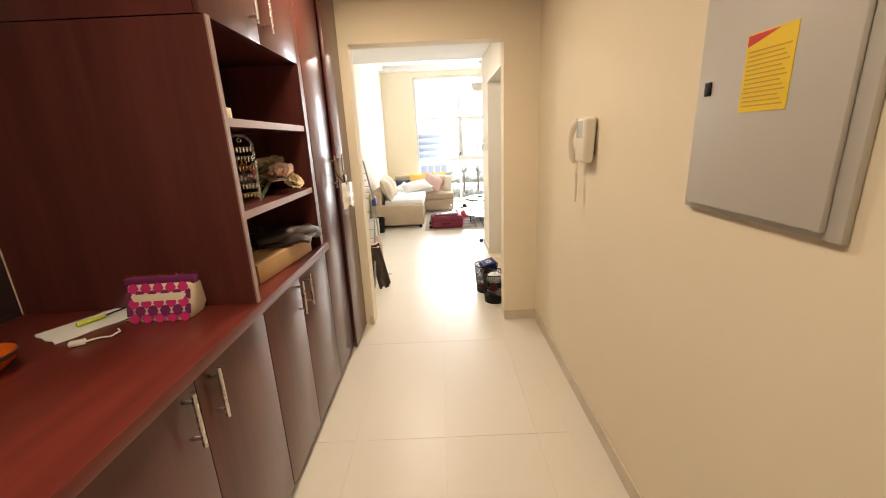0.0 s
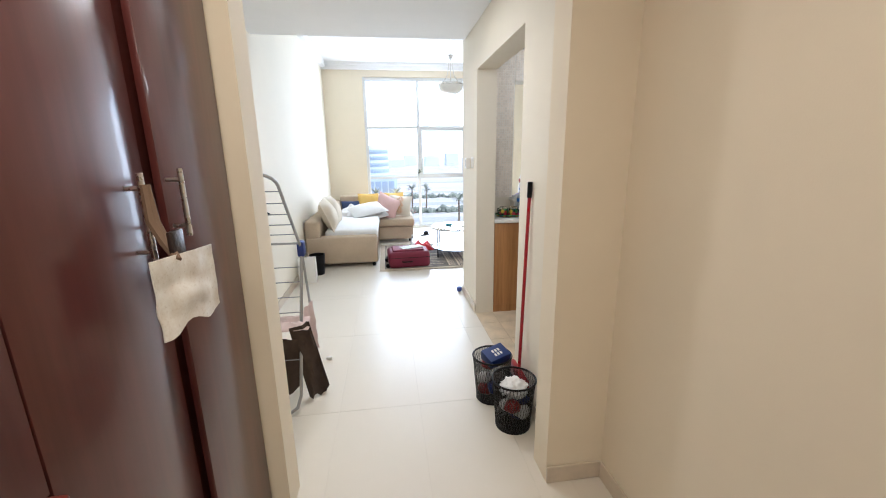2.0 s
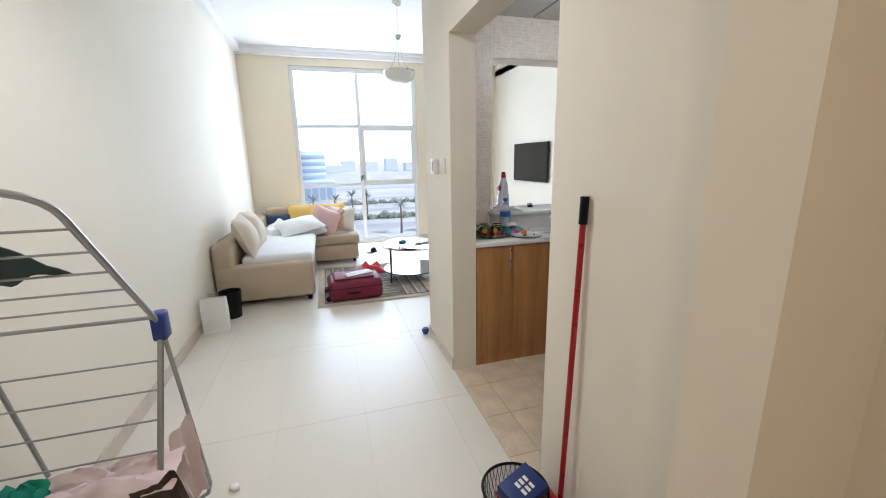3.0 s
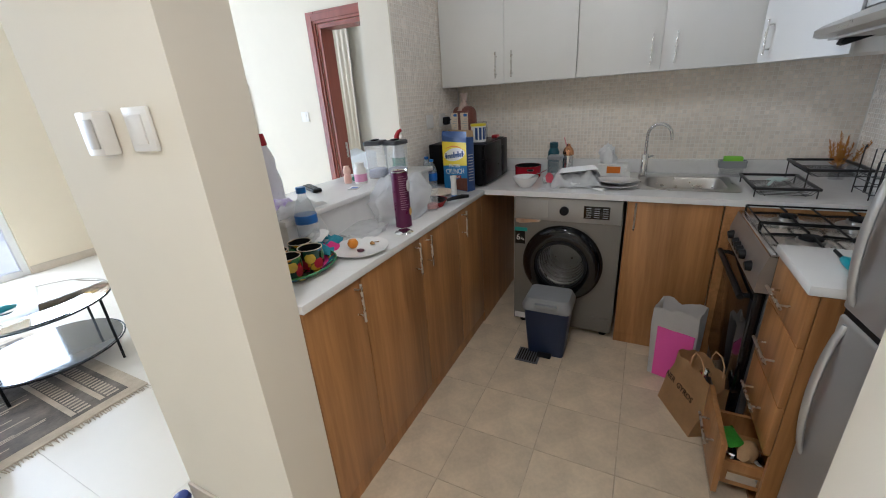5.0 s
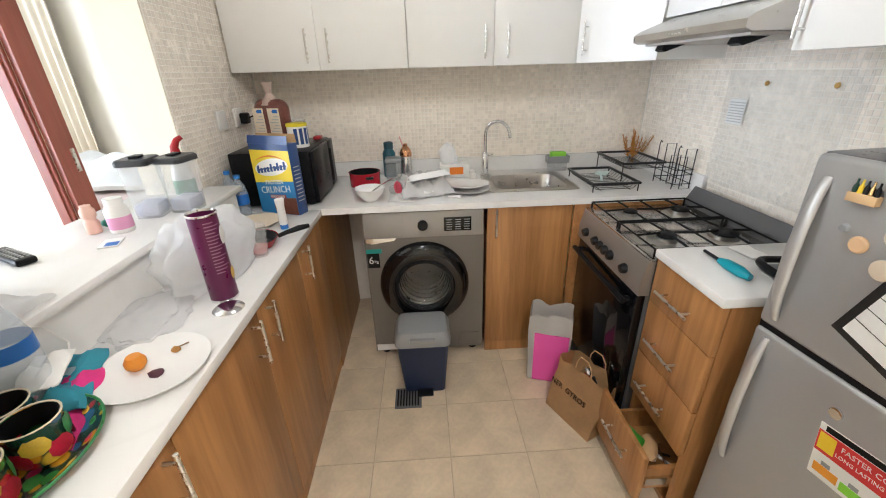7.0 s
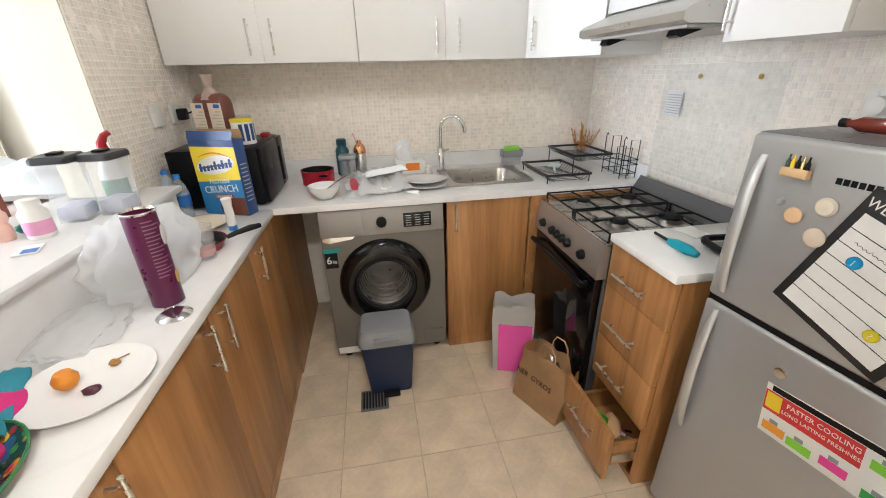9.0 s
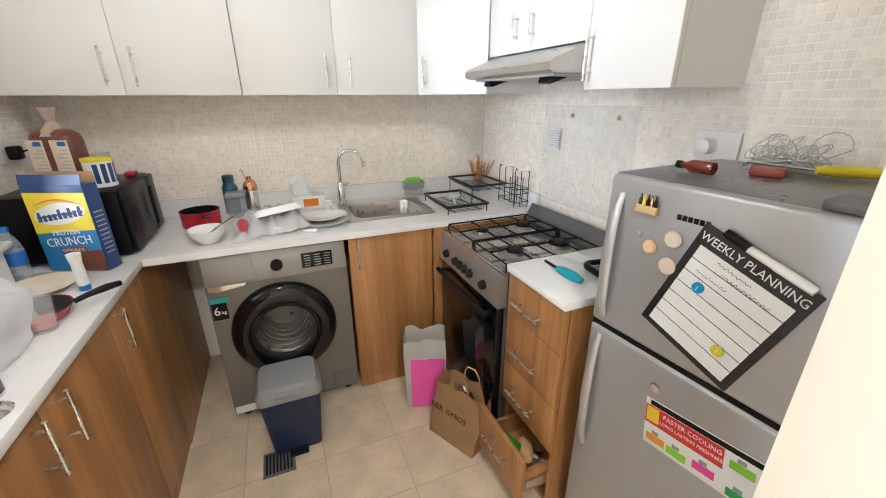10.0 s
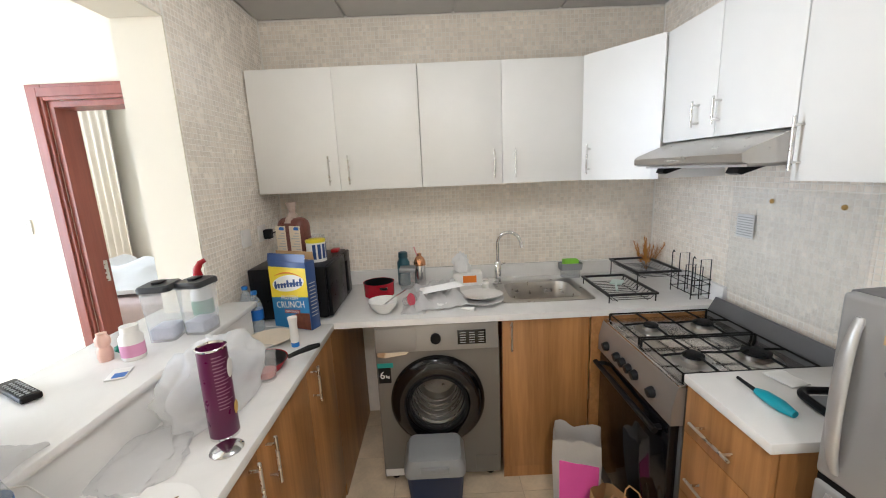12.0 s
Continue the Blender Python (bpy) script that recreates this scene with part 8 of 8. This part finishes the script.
single("string_lights", bm, thin_plastic("clear_wire_sheath", (0.72, 0.72, 0.70), 0.45, 0.15), "tangled clear string-light cable on the fridge", "string lights", 1.56, 5.535, 1.301, 0, smooth=85)
single("red_pack", BX((-0.035, -0.015, 0), (0.035, 0.015, 0.022), 0.006), mat("dull_red_pack", (0.30, 0.05, 0.03), 0.4), "dull red pack on the fridge", "pack", 1.54, 5.675, 1.301, 10)

# on the fridge doors
FYD = FYF + 0.001
u = thing("planner_board", "tilted black and white weekly planner with a marker", "whiteboard", 1.452, FYD, 1.06, 0)
ROT = FACE_Y @ pose(0, 0, 0, 0, 0, -20)


def flat(name, x0, y0, x1, y1, h0, h1, material, parent, label="", bev=0.0):
    p = part(name, BX((x0, y0, h0), (x1, y1, h1), bev), material, parent, label)
    p.matrix_basis = ROT
    return p


bd = part("board", BX((-0.115, -0.145, 0), (0.115, 0.145, 0.003), 0.001), mat("black_wood_print", (0.015, 0.015, 0.016), 0.5, var=0.5, scale=30), u, "black wood-pattern border")
bd.matrix_basis = ROT
wh = flat("writing_panel", -0.098, -0.130, 0.098, 0.098, 0.0031, 0.0038, M_PAPER, u, "white writing panel")
for i in range(6):
    flat("rule", -0.098, -0.096 + i * 0.032, 0.098, -0.0945 + i * 0.032, 0.0039, 0.0044, M_BLACK, u)
wd_ = words("heading", "WEEKLY PLANNING", 0.026, M_PAPER, u, ROT @ pose(0, 0.118, 0.0036), "white heading", 0.0004, 'CENTER', 0.92)
bm = bmesh.new()
rnd = random.Random(8)
for (xa, xb, yy) in ((-0.05, 0.03, 0.085), (-0.03, 0.075, 0.068), (-0.075, 0.0, 0.045)):
    pts, n = [], int((xb - xa) / 0.0035)
    for i in range(n):
        pts.append((xa + i * 0.0035, yy + 0.0042 * math.sin(i * 2.3) * rnd.uniform(0.2, 1.2), 0.0042))
    tube(bm, pts, 0.0006, 4)
p = part("handwriting", bm, M_BLACK, u, "black handwritten notes")
p.matrix_basis = ROT
p = part("marker", TB([(-0.02, 0.15, 0.012), (0.03, 0.15, 0.012), (0.032, 0.15, 0.012), (0.10, 0.15, 0.012)], [0.008, 0.008, 0.009, 0.009], 10), M_WHITE, u, "white marker pen")
p.matrix_basis = ROT
p = part("marker_cap", TB([(-0.07, 0.152, 0.012), (-0.02, 0.15, 0.012)], 0.0095, 10), M_BLACK, u, "black marker cap")
p.matrix_basis = ROT
for x, y, mm, ch in ((-0.05, 0.015, mat("sky_blue_magnet", (0.02, 0.30, 0.62), 0.25), "i"), (0.055, -0.075, mat("yellow_magnet", (0.70, 0.60, 0.02), 0.25), "?")):
    p = part("round_magnet", LT([(0.0125, 0.004), (0.0125, 0.008), (0.010, 0.0105), (0, 0.0105)], 20, (x, y, 0)), mm, u)
    p.matrix_basis = ROT
    words("magnet_sign", ch, 0.019, M_PAPER, p, pose(x, y, 0.0108), "", 0.0004)

u = thing("advert_sticker", "red and white cooling advert sticker on the fridge door", "sticker", 1.411, FYD, 0.697, 0)
ROT = FACE_Y @ pose(0, 0, 0, 0, 0, 6.5)
flat("sheet", -0.133, -0.068, 0.133, 0.068, 0.0, 0.0012, M_PAPER, u, "", 0.0004)
flat("black_band", -0.12, 0.052, 0.133, 0.066, 0.0013, 0.0018, M_BLACK, u)
flat("red_band", -0.132, -0.004, 0.058, 0.05, 0.0013, 0.0018, M_REDPRINT, u, "red banner")
words("sticker_line", "FASTER COOLING", 0.017, M_PAPER, u, ROT @ pose(-0.015, 0.034, 0.0021), "", 0.0003)
words("sticker_line", "LONG LASTING FRESHNESS", 0.0125, M_PAPER, u, ROT @ pose(-0.015, 0.014, 0.0021), "", 0.0003)
flat("picture_box", -0.128, 0.004, -0.095, 0.046, 0.0019, 0.0023, M_YELLOW, u, "yellow picture")
for x0, y0, mm in ((-0.125, -0.055, mat("orange_tag", (0.75, 0.30, 0.02), 0.4)), (-0.07, -0.058, M_LIME), (-0.005, -0.05, mat("pink_tag", (0.75, 0.05, 0.32), 0.4)), (0.07, -0.062, mat("green_tag", (0.03, 0.32, 0.06), 0.4)), (0.07, 0.012, M_LIME)):
    flat("tag", x0, y0, x0 + 0.05, y0 + 0.022, 0.0013, 0.0018, mm, u)
    flat("pictogram", x0 + 0.014, y0 + 0.023, x0 + 0.032, y0 + 0.034, 0.0013, 0.0018, M_GREYPL, u)
u = thing("crate_magnet", "little wooden crate of bottles magnet", "magnet", 1.645, FYD, 1.222)
part("crate", BX((-0.026, 0, 0), (0.026, 0.014, 0.018), 0.001), mat("pale_crate_wood", (0.62, 0.42, 0.22), 0.7), u)
for i, mm in enumerate((M_BLACK, M_GOLD, M_BLACK, M_YELLOW, M_DARKGREEN)):
    part("mini_bottle", LT([(0.0045, 0), (0.0045, 0.018), (0.0018, 0.024), (0.0018, 0.032), (0, 0.032)], 10, (-0.019 + i * 0.0095, 0.007, 0.012)), mm, u)
for x, z, r, mm, lb, nm in ((1.658, 1.166, 0.009, M_GREYPL, "small dark round magnet", "magnet"), (1.624, 1.143, 0.017, mat("biscuit_magnet", (0.72, 0.48, 0.28), 0.5), "round brown biscuit-shaped fridge magnet", "magnet"), (1.572, 1.177, 0.019, mat("cream_biscuit", (0.76, 0.68, 0.55), 0.5), "round cream biscuit-shaped fridge magnet", "magnet"), (1.572, 1.112, 0.02, mat("shell_magnet", (0.74, 0.62, 0.48), 0.5), "pale shell-shaped fridge magnet", "magnet")):
    o = single(nm, LT([(r, 0), (r * 1.02, 0.004), (r * 0.8, 0.008), (0, 0.009)], 20, axis='y'), mm, lb, "magnet", x, FYD, z, group="fridge magnets")

# all that lies on the fridge or clings to it is turned with it
for o in scene.objects:
    if o not in STANDING and o.parent is None:
        o.matrix_basis = FRIDGE_TURN @ pose(-0.013, 0, 0) @ o.matrix_basis

# on the kitchen floor
u = thing("pedal_bin", "navy plastic bin with a grey hinged lid", "bin", 2.545, 6.845, 0, 90)
bm = bmesh.new()
loops(bm, [(rrect(-0.10, -0.075, 0.10, 0.085, 0.02), 0.0), (rrect(-0.125, -0.095, 0.125, 0.105, 0.025), 0.30)], False)
bm.faces.new([v for v in bm.verts if v.co.z < 1e-4])
part("bucket", bm, mat("navy_plastic", (0.007, 0.018, 0.058), 0.4, var=0.1), u)
bm = bmesh.new()
loops(bm, [(rrect(-0.132, -0.10, 0.132, 0.112, 0.03), 0.295), (rrect(-0.134, -0.102, 0.134, 0.114, 0.03), 0.325), (rrect(-0.115, -0.085, 0.115, 0.095, 0.03), 0.365), (rrect(-0.05, -0.06, 0.05, 0.07, 0.03), 0.375)])
ld = part("lid", bm, mat("mid_grey_plastic", (0.24, 0.25, 0.26), 0.36, var=0.05, scale=0.6), u, "grey rounded lid")
part("grip", BX((-0.06, 0.09, 0.325), (0.06, 0.125, 0.345), 0.005), bpy.data.materials["mid_grey_plastic"], ld)
part("pedal", BX((-0.04, 0.08, 0.004), (0.04, 0.125, 0.018), 0.004), M_BLACK, u)
u = thing("floor_drain", "dark square floor drain grate", "drain", 2.42, 6.93, 0.001)
part("frame", BX((-0.065, -0.065, 0), (0.065, 0.065, 0.004), 0.001), M_FRIDGESIDE, u)
for i in range(8):
    part("slat", BX((-0.052, -0.052 + i * 0.0142, 0.0041), (0.052, -0.045 + i * 0.0142, 0.007)), M_IRON, u)


def outline(wx, wy, n=10):
    """The rim of an upright rectangular bag, with points along its sides."""
    c = [(-wx / 2, -wy / 2), (wx / 2, -wy / 2), (wx / 2, wy / 2), (-wx / 2, wy / 2)]
    return [(p[0] + (q[0] - p[0]) * i / n, p[1] + (q[1] - p[1]) * i / n) for p, q in zip(c, c[1:] + c[:1]) for i in range(n)]


def carrier(name, label, x, y, rz, wx, wy, h, material, lean=0.0):
    u = thing(name, label, "bag", x, y, 0, rz)
    bm = bmesh.new()
    rings = []
    for k, z in enumerate((0.0, h * 0.25, h * 0.5, h * 0.75, h)):
        o = outline(wx, wy)
        ring_ = []
        for i, (a, b) in enumerate(o):
            j = 0.0035 * k * noise.noise(Vector((a * 14, b * 14, k * 1.7 + wx * 30)))
            zz = z + (0.024 * noise.noise(Vector((a * 26, b * 26, 9))) if k == 4 else 0)
            ring_.append(bm.verts.new((a * (1 + 0.02 * k) + j, b * (1 + 0.03 * k) + j + lean * z, zz)))
        rings.append(ring_)
    for a, b in zip(rings, rings[1:]):
        bridge(bm, a, b)
    bm.faces.new(rings[0])
    ret = bmesh.ops.solidify(bm, geom=list(bm.faces), thickness=0.0015)
    part("bag", bm, material, u)
    return u


M_KRAFT = mat("brown_kraft_paper", (0.62, 0.38, 0.18), 0.8, var=0.15, scale=8, bump=0.3, bscale=30)
M_HOTPINK = mat("hot_pink_print", (0.78, 0.10, 0.42), 0.5, var=0.05)
u = carrier("paper_carrier", "white paper carrier bag with a hot pink panel", 2.535, 6.205, 71, 0.19, 0.11, 0.40, M_PAPER)
part("pink_panel", PR([(-0.088, 0.012), (0.070, 0.008), (0.074, 0.295), (-0.091, 0.292)], 0.0600, 0.0645, 'y'), M_HOTPINK, u, "hot pink printed panel")
part("contents", lump(0.07, 0.045, 0.06, 0.4, 2, 3, 2), M_BLACK, u).location = (0, 0, 0.16)
u = carrier("kraft_bag", "brown kraft carrier bag with twisted handles and rubbish", 2.242, 6.168, 26, 0.255, 0.09, 0.25, M_KRAFT, -0.30)
for yy in (-0.115, -0.028):
    part("handle", TB([(-0.045, yy, 0.235), (-0.04, yy, 0.29), (-0.02, yy + 0.004, 0.325), (0.02, yy + 0.004, 0.325), (0.04, yy, 0.29), (0.045, yy, 0.235)], 0.003, 6), M_KRAFT, u, "twisted paper handle")
words("bag_word", "GYROS", 0.036, M_BLACK, u, Matrix.Translation((-0.008, 0.0135, 0.135)) @ pose(0, 0, 0, 16.7) @ FR)
words("bag_word", "NER", 0.036, M_BLACK, u, Matrix.Translation((0.102, 0.0135, 0.135)) @ pose(0, 0, 0, 16.7) @ FR)
for i in range(6):
    o = single("rubbish", lump(0.03, 0.022, 0.028, 0.4, 2.3, i * 1.3, 2), (M_CHROME, M_RED, M_BLACK, M_PAPER, M_BROWNLEATHER, M_CHROME)[i], "crushed can or wrapper in the kraft bag", "rubbish", 2.26 + 0.05 * math.cos(i * 1.05 + 0.3), 6.108 + 0.010 * math.sin(i * 1.05), 0.17 + 0.012 * (i % 3), group="rubbish in the kraft bag", smooth=85)
u = thing("snack_pack", "green snack packet in the open drawer", "packet", 1.99, 6.045, 0.165, 20)
part("packet", pillow(0.11, 0.075, 0.03, 8), mat("green_foil", (0.06, 0.33, 0.03), 0.3, var=0.3, scale=30), u)
for i in range(9):
    single("kitchen_tool", TB([(-0.07, 0, 0.006), (0.07, 0.01 * math.sin(i), 0.010)], [0.004, 0.009], 6), (M_CHROME, M_WHITE, M_BLACK, M_OAK)[i % 4], "kitchen tool lying in the open drawer", "utensil", 1.93 + 0.02 * (i % 4), 5.945 + 0.014 * i, 0.105 + 0.010 * (i // 3), 30 * i, group="tools in the drawer")
u = thing("brown_packet", "brown paper packet in the open drawer", "packet", 1.95, 5.995, 0.135, -30)
part("packet", lump(0.06, 0.035, 0.03, 0.3, 2, 4, 2), M_KRAFT, u)
# sprig fixed to the window
u = thing("plant_sprig", "small green artificial sprig stuck to the window frame", "plant", 0.93, 12.018, 1.17)
for i in range(12):
    p = part("leaf", leaf(0.07, 0.028, 0.4), M_LEAFD, u)
    p.matrix_basis = pose(0, 0, 0.02 * math.sin(i), 0, rnd.uniform(-70, 40), 180 + 15 * i)


# ---- floors ----
def tiled_floor(name, x0, x1, y0, y1, px, py, ox, oy, tile_mat, grout_mat, label, gap, near=None, shift=0.0):
    base = structure(name, BX((x0, y0, -0.05), (x1, y1, -0.002)), grout_mat, label, "floor")
    cache, rest = {}, bmesh.new()
    i0, i1 = math.floor((x0 - ox) / px), math.ceil((x1 - ox) / px)
    for i in range(i0, i1):
        so = oy + (shift if i % 2 else 0.0)
        for j in range(math.floor((y0 - so) / py), math.ceil((y1 - so) / py)):
            a0, a1 = max(x0, ox + i * px) + gap / 2, min(x1, ox + (i + 1) * px) - gap / 2
            b0, b1 = max(y0, so + j * py) + gap / 2, min(y1, so + (j + 1) * py) - gap / 2
            if a1 - a0 < 0.004 or b1 - b0 < 0.004:
                continue
            key = (round(a1 - a0, 3), round(b1 - b0, 3))
            if key not in cache:
                hx, hy = key[0] / 2, key[1] / 2
                bm = bmesh.new()
                c = 0.0004
                loops(bm, [([(-hx, -hy), (hx, -hy), (hx, hy), (-hx, hy)], -0.004), ([(-hx, -hy), (hx, -hy), (hx, hy), (-hx, hy)], -c),
                           ([(-hx + c, -hy + c), (hx - c, -hy + c), (hx - c, hy - c), (-hx + c, hy - c)], 0.0)])
                cache[key] = finish(bm, "tile", tile_mat, 0)
            t = new("tile", cache[key])
            t.parent = base
            t.location = ((a0 + a1) / 2, (b0 + b1) / 2, 0)
    rest.free()
    return base


tiled_floor("floor", LX0 - 0.45, CORR_X, 0.45, LIV_Y, 0.48, 1.027, 0.40, 3.92, M_PORCELAIN, M_GROUT, "cream porcelain floor tiles in hall and corridor", 0.0018)
tiled_floor("floor_living", LX0, LX1 + 0.15, LIV_Y, 12.2, 0.48, 1.027, 0.40, 3.92, M_PORCELAIN, M_GROUT, "cream porcelain living room floor tiles", 0.0018)
structure("floor_hall_edge", BX((CORR_X, 0.45, -0.05), (1.35, 5.45, -0.001)), M_PORCELAIN, "cream porcelain floor edge", "floor")
tiled_floor("floor_kitchen", CORR_X, KX1, KY0 - 0.1, KY1, 0.288, 0.322, 2.08, 6.744, M_KTILE, M_KGROUT, "sand-coloured kitchen floor tiles with brown joints", 0.0045)
structure("floor_bedroom", BX((LX1 + 0.15, 7.05, -0.05), (6.75, 12.2, 0.0)), M_PORCELAIN, "cream bedroom floor", "floor")


# ---- mosaic walls ----
def mosaic(parent, origin, u, v, nrm, lu, lv, pitch=0.0222, gap=0.0032, thick=0.0010, near=None):
    """Small square tiles over a wall patch; some are single pieces, the others one joined mesh."""
    o, u, v, nrm = Vector(origin), Vector(u), Vector(v), Vector(nrm)
    nu, nv = int(lu / pitch), int(lv / pitch)
    e = (pitch - gap) / 2
    c = 0.0008
    corners = [(-e, -e, 0), (e, -e, 0), (e, e, 0), (-e, e, 0), (-e + c, -e + c, thick), (e - c, -e + c, thick), (e - c, e - c, thick), (-e + c, e - c, thick)]
    quads = [(0, 1, 5, 4), (1, 2, 6, 5), (2, 3, 7, 6), (3, 0, 4, 7), (4, 5, 6, 7)]
    base = np.array([u * a + v * b + nrm * h for a, b, h in corners])
    one = None
    verts, faces, count, singles = [], [], 0, 0
    for i in range(nu):
        for j in range(nv):
            cu, cv = (i + 0.5) * pitch, (j + 0.5) * pitch
            p = o + u * cu + v * cv
            if near and singles < 300 and near[0] < cu < near[1] and near[2] < cv < near[3]:
                if one is None:
                    one = bpy.data.meshes.new("tile")
                    one.from_pydata([tuple(q) for q in base], [], quads)
                    one.materials.append(M_MOSAIC_ONE)
                t = new("tile", one)
                t.parent = parent
                t.location = p
                singles += 1
                continue
            verts.append(base + np.array(p))
            faces.append(np.array(quads) + 8 * count)
            count += 1
    me = bpy.data.meshes.new("mosaic")
    me.from_pydata(np.concatenate(verts).tolist(), [], np.concatenate(faces).tolist())
    me.materials.append(M_MOSAIC)
    ob = new("mosaic", me)
    ob.parent = parent
    tagged(ob, "beige and white glass mosaic tiles", kind="stuff")


M_MOSAIC_ONE = mat("beige_glass_mosaic_single", (0.88, 0.80, 0.70), 0.26, var=0.08, scale=2.0, per_object=0.085)
back = structure("wall_tiles_east", BX((KX1 - 0.004, KY0 + 0.004, 0.0), (KX1 - 0.001, KY1 - 0.004, H_K)), M_MGROUT, "mosaic-tiled wall behind the sink", "wall tiles")
mosaic(back, (KX1 - 0.004, KY0 + 0.006, 0.90), (0, 1, 0), (0, 0, 1), (-1, 0, 0), KY1 - KY0 - 0.01, H_K - 0.90, near=(1.2, 1.7, 0.1, 0.57))
south = structure("wall_tiles_south", BX((KX0 + 0.004, KY0 + 0.001, 0.0), (KX1 - 0.006, KY0 + 0.004, H_K)), M_MGROUT, "mosaic-tiled wall behind the cooker", "wall tiles")
mosaic(south, (KX0 + 0.006, KY0 + 0.004, 0.85), (1, 0, 0), (0, 0, 1), (0, 1, 0), KX1 - KX0 - 0.014, H_K - 0.85, near=(0.0, 0.5, 0.5, 0.97))
north = structure("wall_tiles_north", BX((2.555, KY1 - 0.004, 0.90), (KX1 - 0.006, KY1 - 0.001, H_K)), M_MGROUT, "mosaic-tiled wall beside the hatch", "wall tiles")
mosaic(north, (2.557, KY1 - 0.004, 0.90), (1, 0, 0), (0, 0, 1), (0, -1, 0), KX1 - 2.57, H_K - 0.90, near=(0, 0.42, 0.15, 0.62))
west = structure("wall_tiles_northwest", BX((KX0 + 0.002, KY1 - 0.004, 1.06), (1.518, KY1 - 0.001, H_K)), M_MGROUT, "mosaic-tiled wall beside the doorway", "wall tiles")
mosaic(west, (KX0 + 0.004, KY1 - 0.004, 1.06), (1, 0, 0), (0, 0, 1), (0, -1, 0), 0.29, H_K - 1.06)
over = structure("wall_tiles_over_hatch", BX((1.522, KY1 - 0.004, 2.168), (2.553, KY1 - 0.001, H_K)), M_MGROUT, "mosaic-tiled strip above the hatch", "wall tiles")
mosaic(over, (1.524, KY1 - 0.004, 2.168), (1, 0, 0), (0, 0, 1), (0, -1, 0), 1.03, H_K - 2.168)
w = bmesh.new()
for i in range(4):
    for j in range(4):
        box(w, (KX0 + 0.01 + i * 0.6, KY0 + 0.01 + j * 0.6, H_K), (min(KX1 - 0.01, KX0 + i * 0.6 + 0.595), min(KY1 - 0.01, KY0 + j * 0.6 + 0.595), H_K + 0.012), 0.003)
box(w, (KX0 + 0.001, KY0 + 0.001, H_K + 0.013), (KX1 - 0.001, KY1 - 0.001, H_K + 0.03))
structure("ceiling_kitchen", w, M_PANELCEIL, "grey panelled kitchen ceiling", "ceiling")
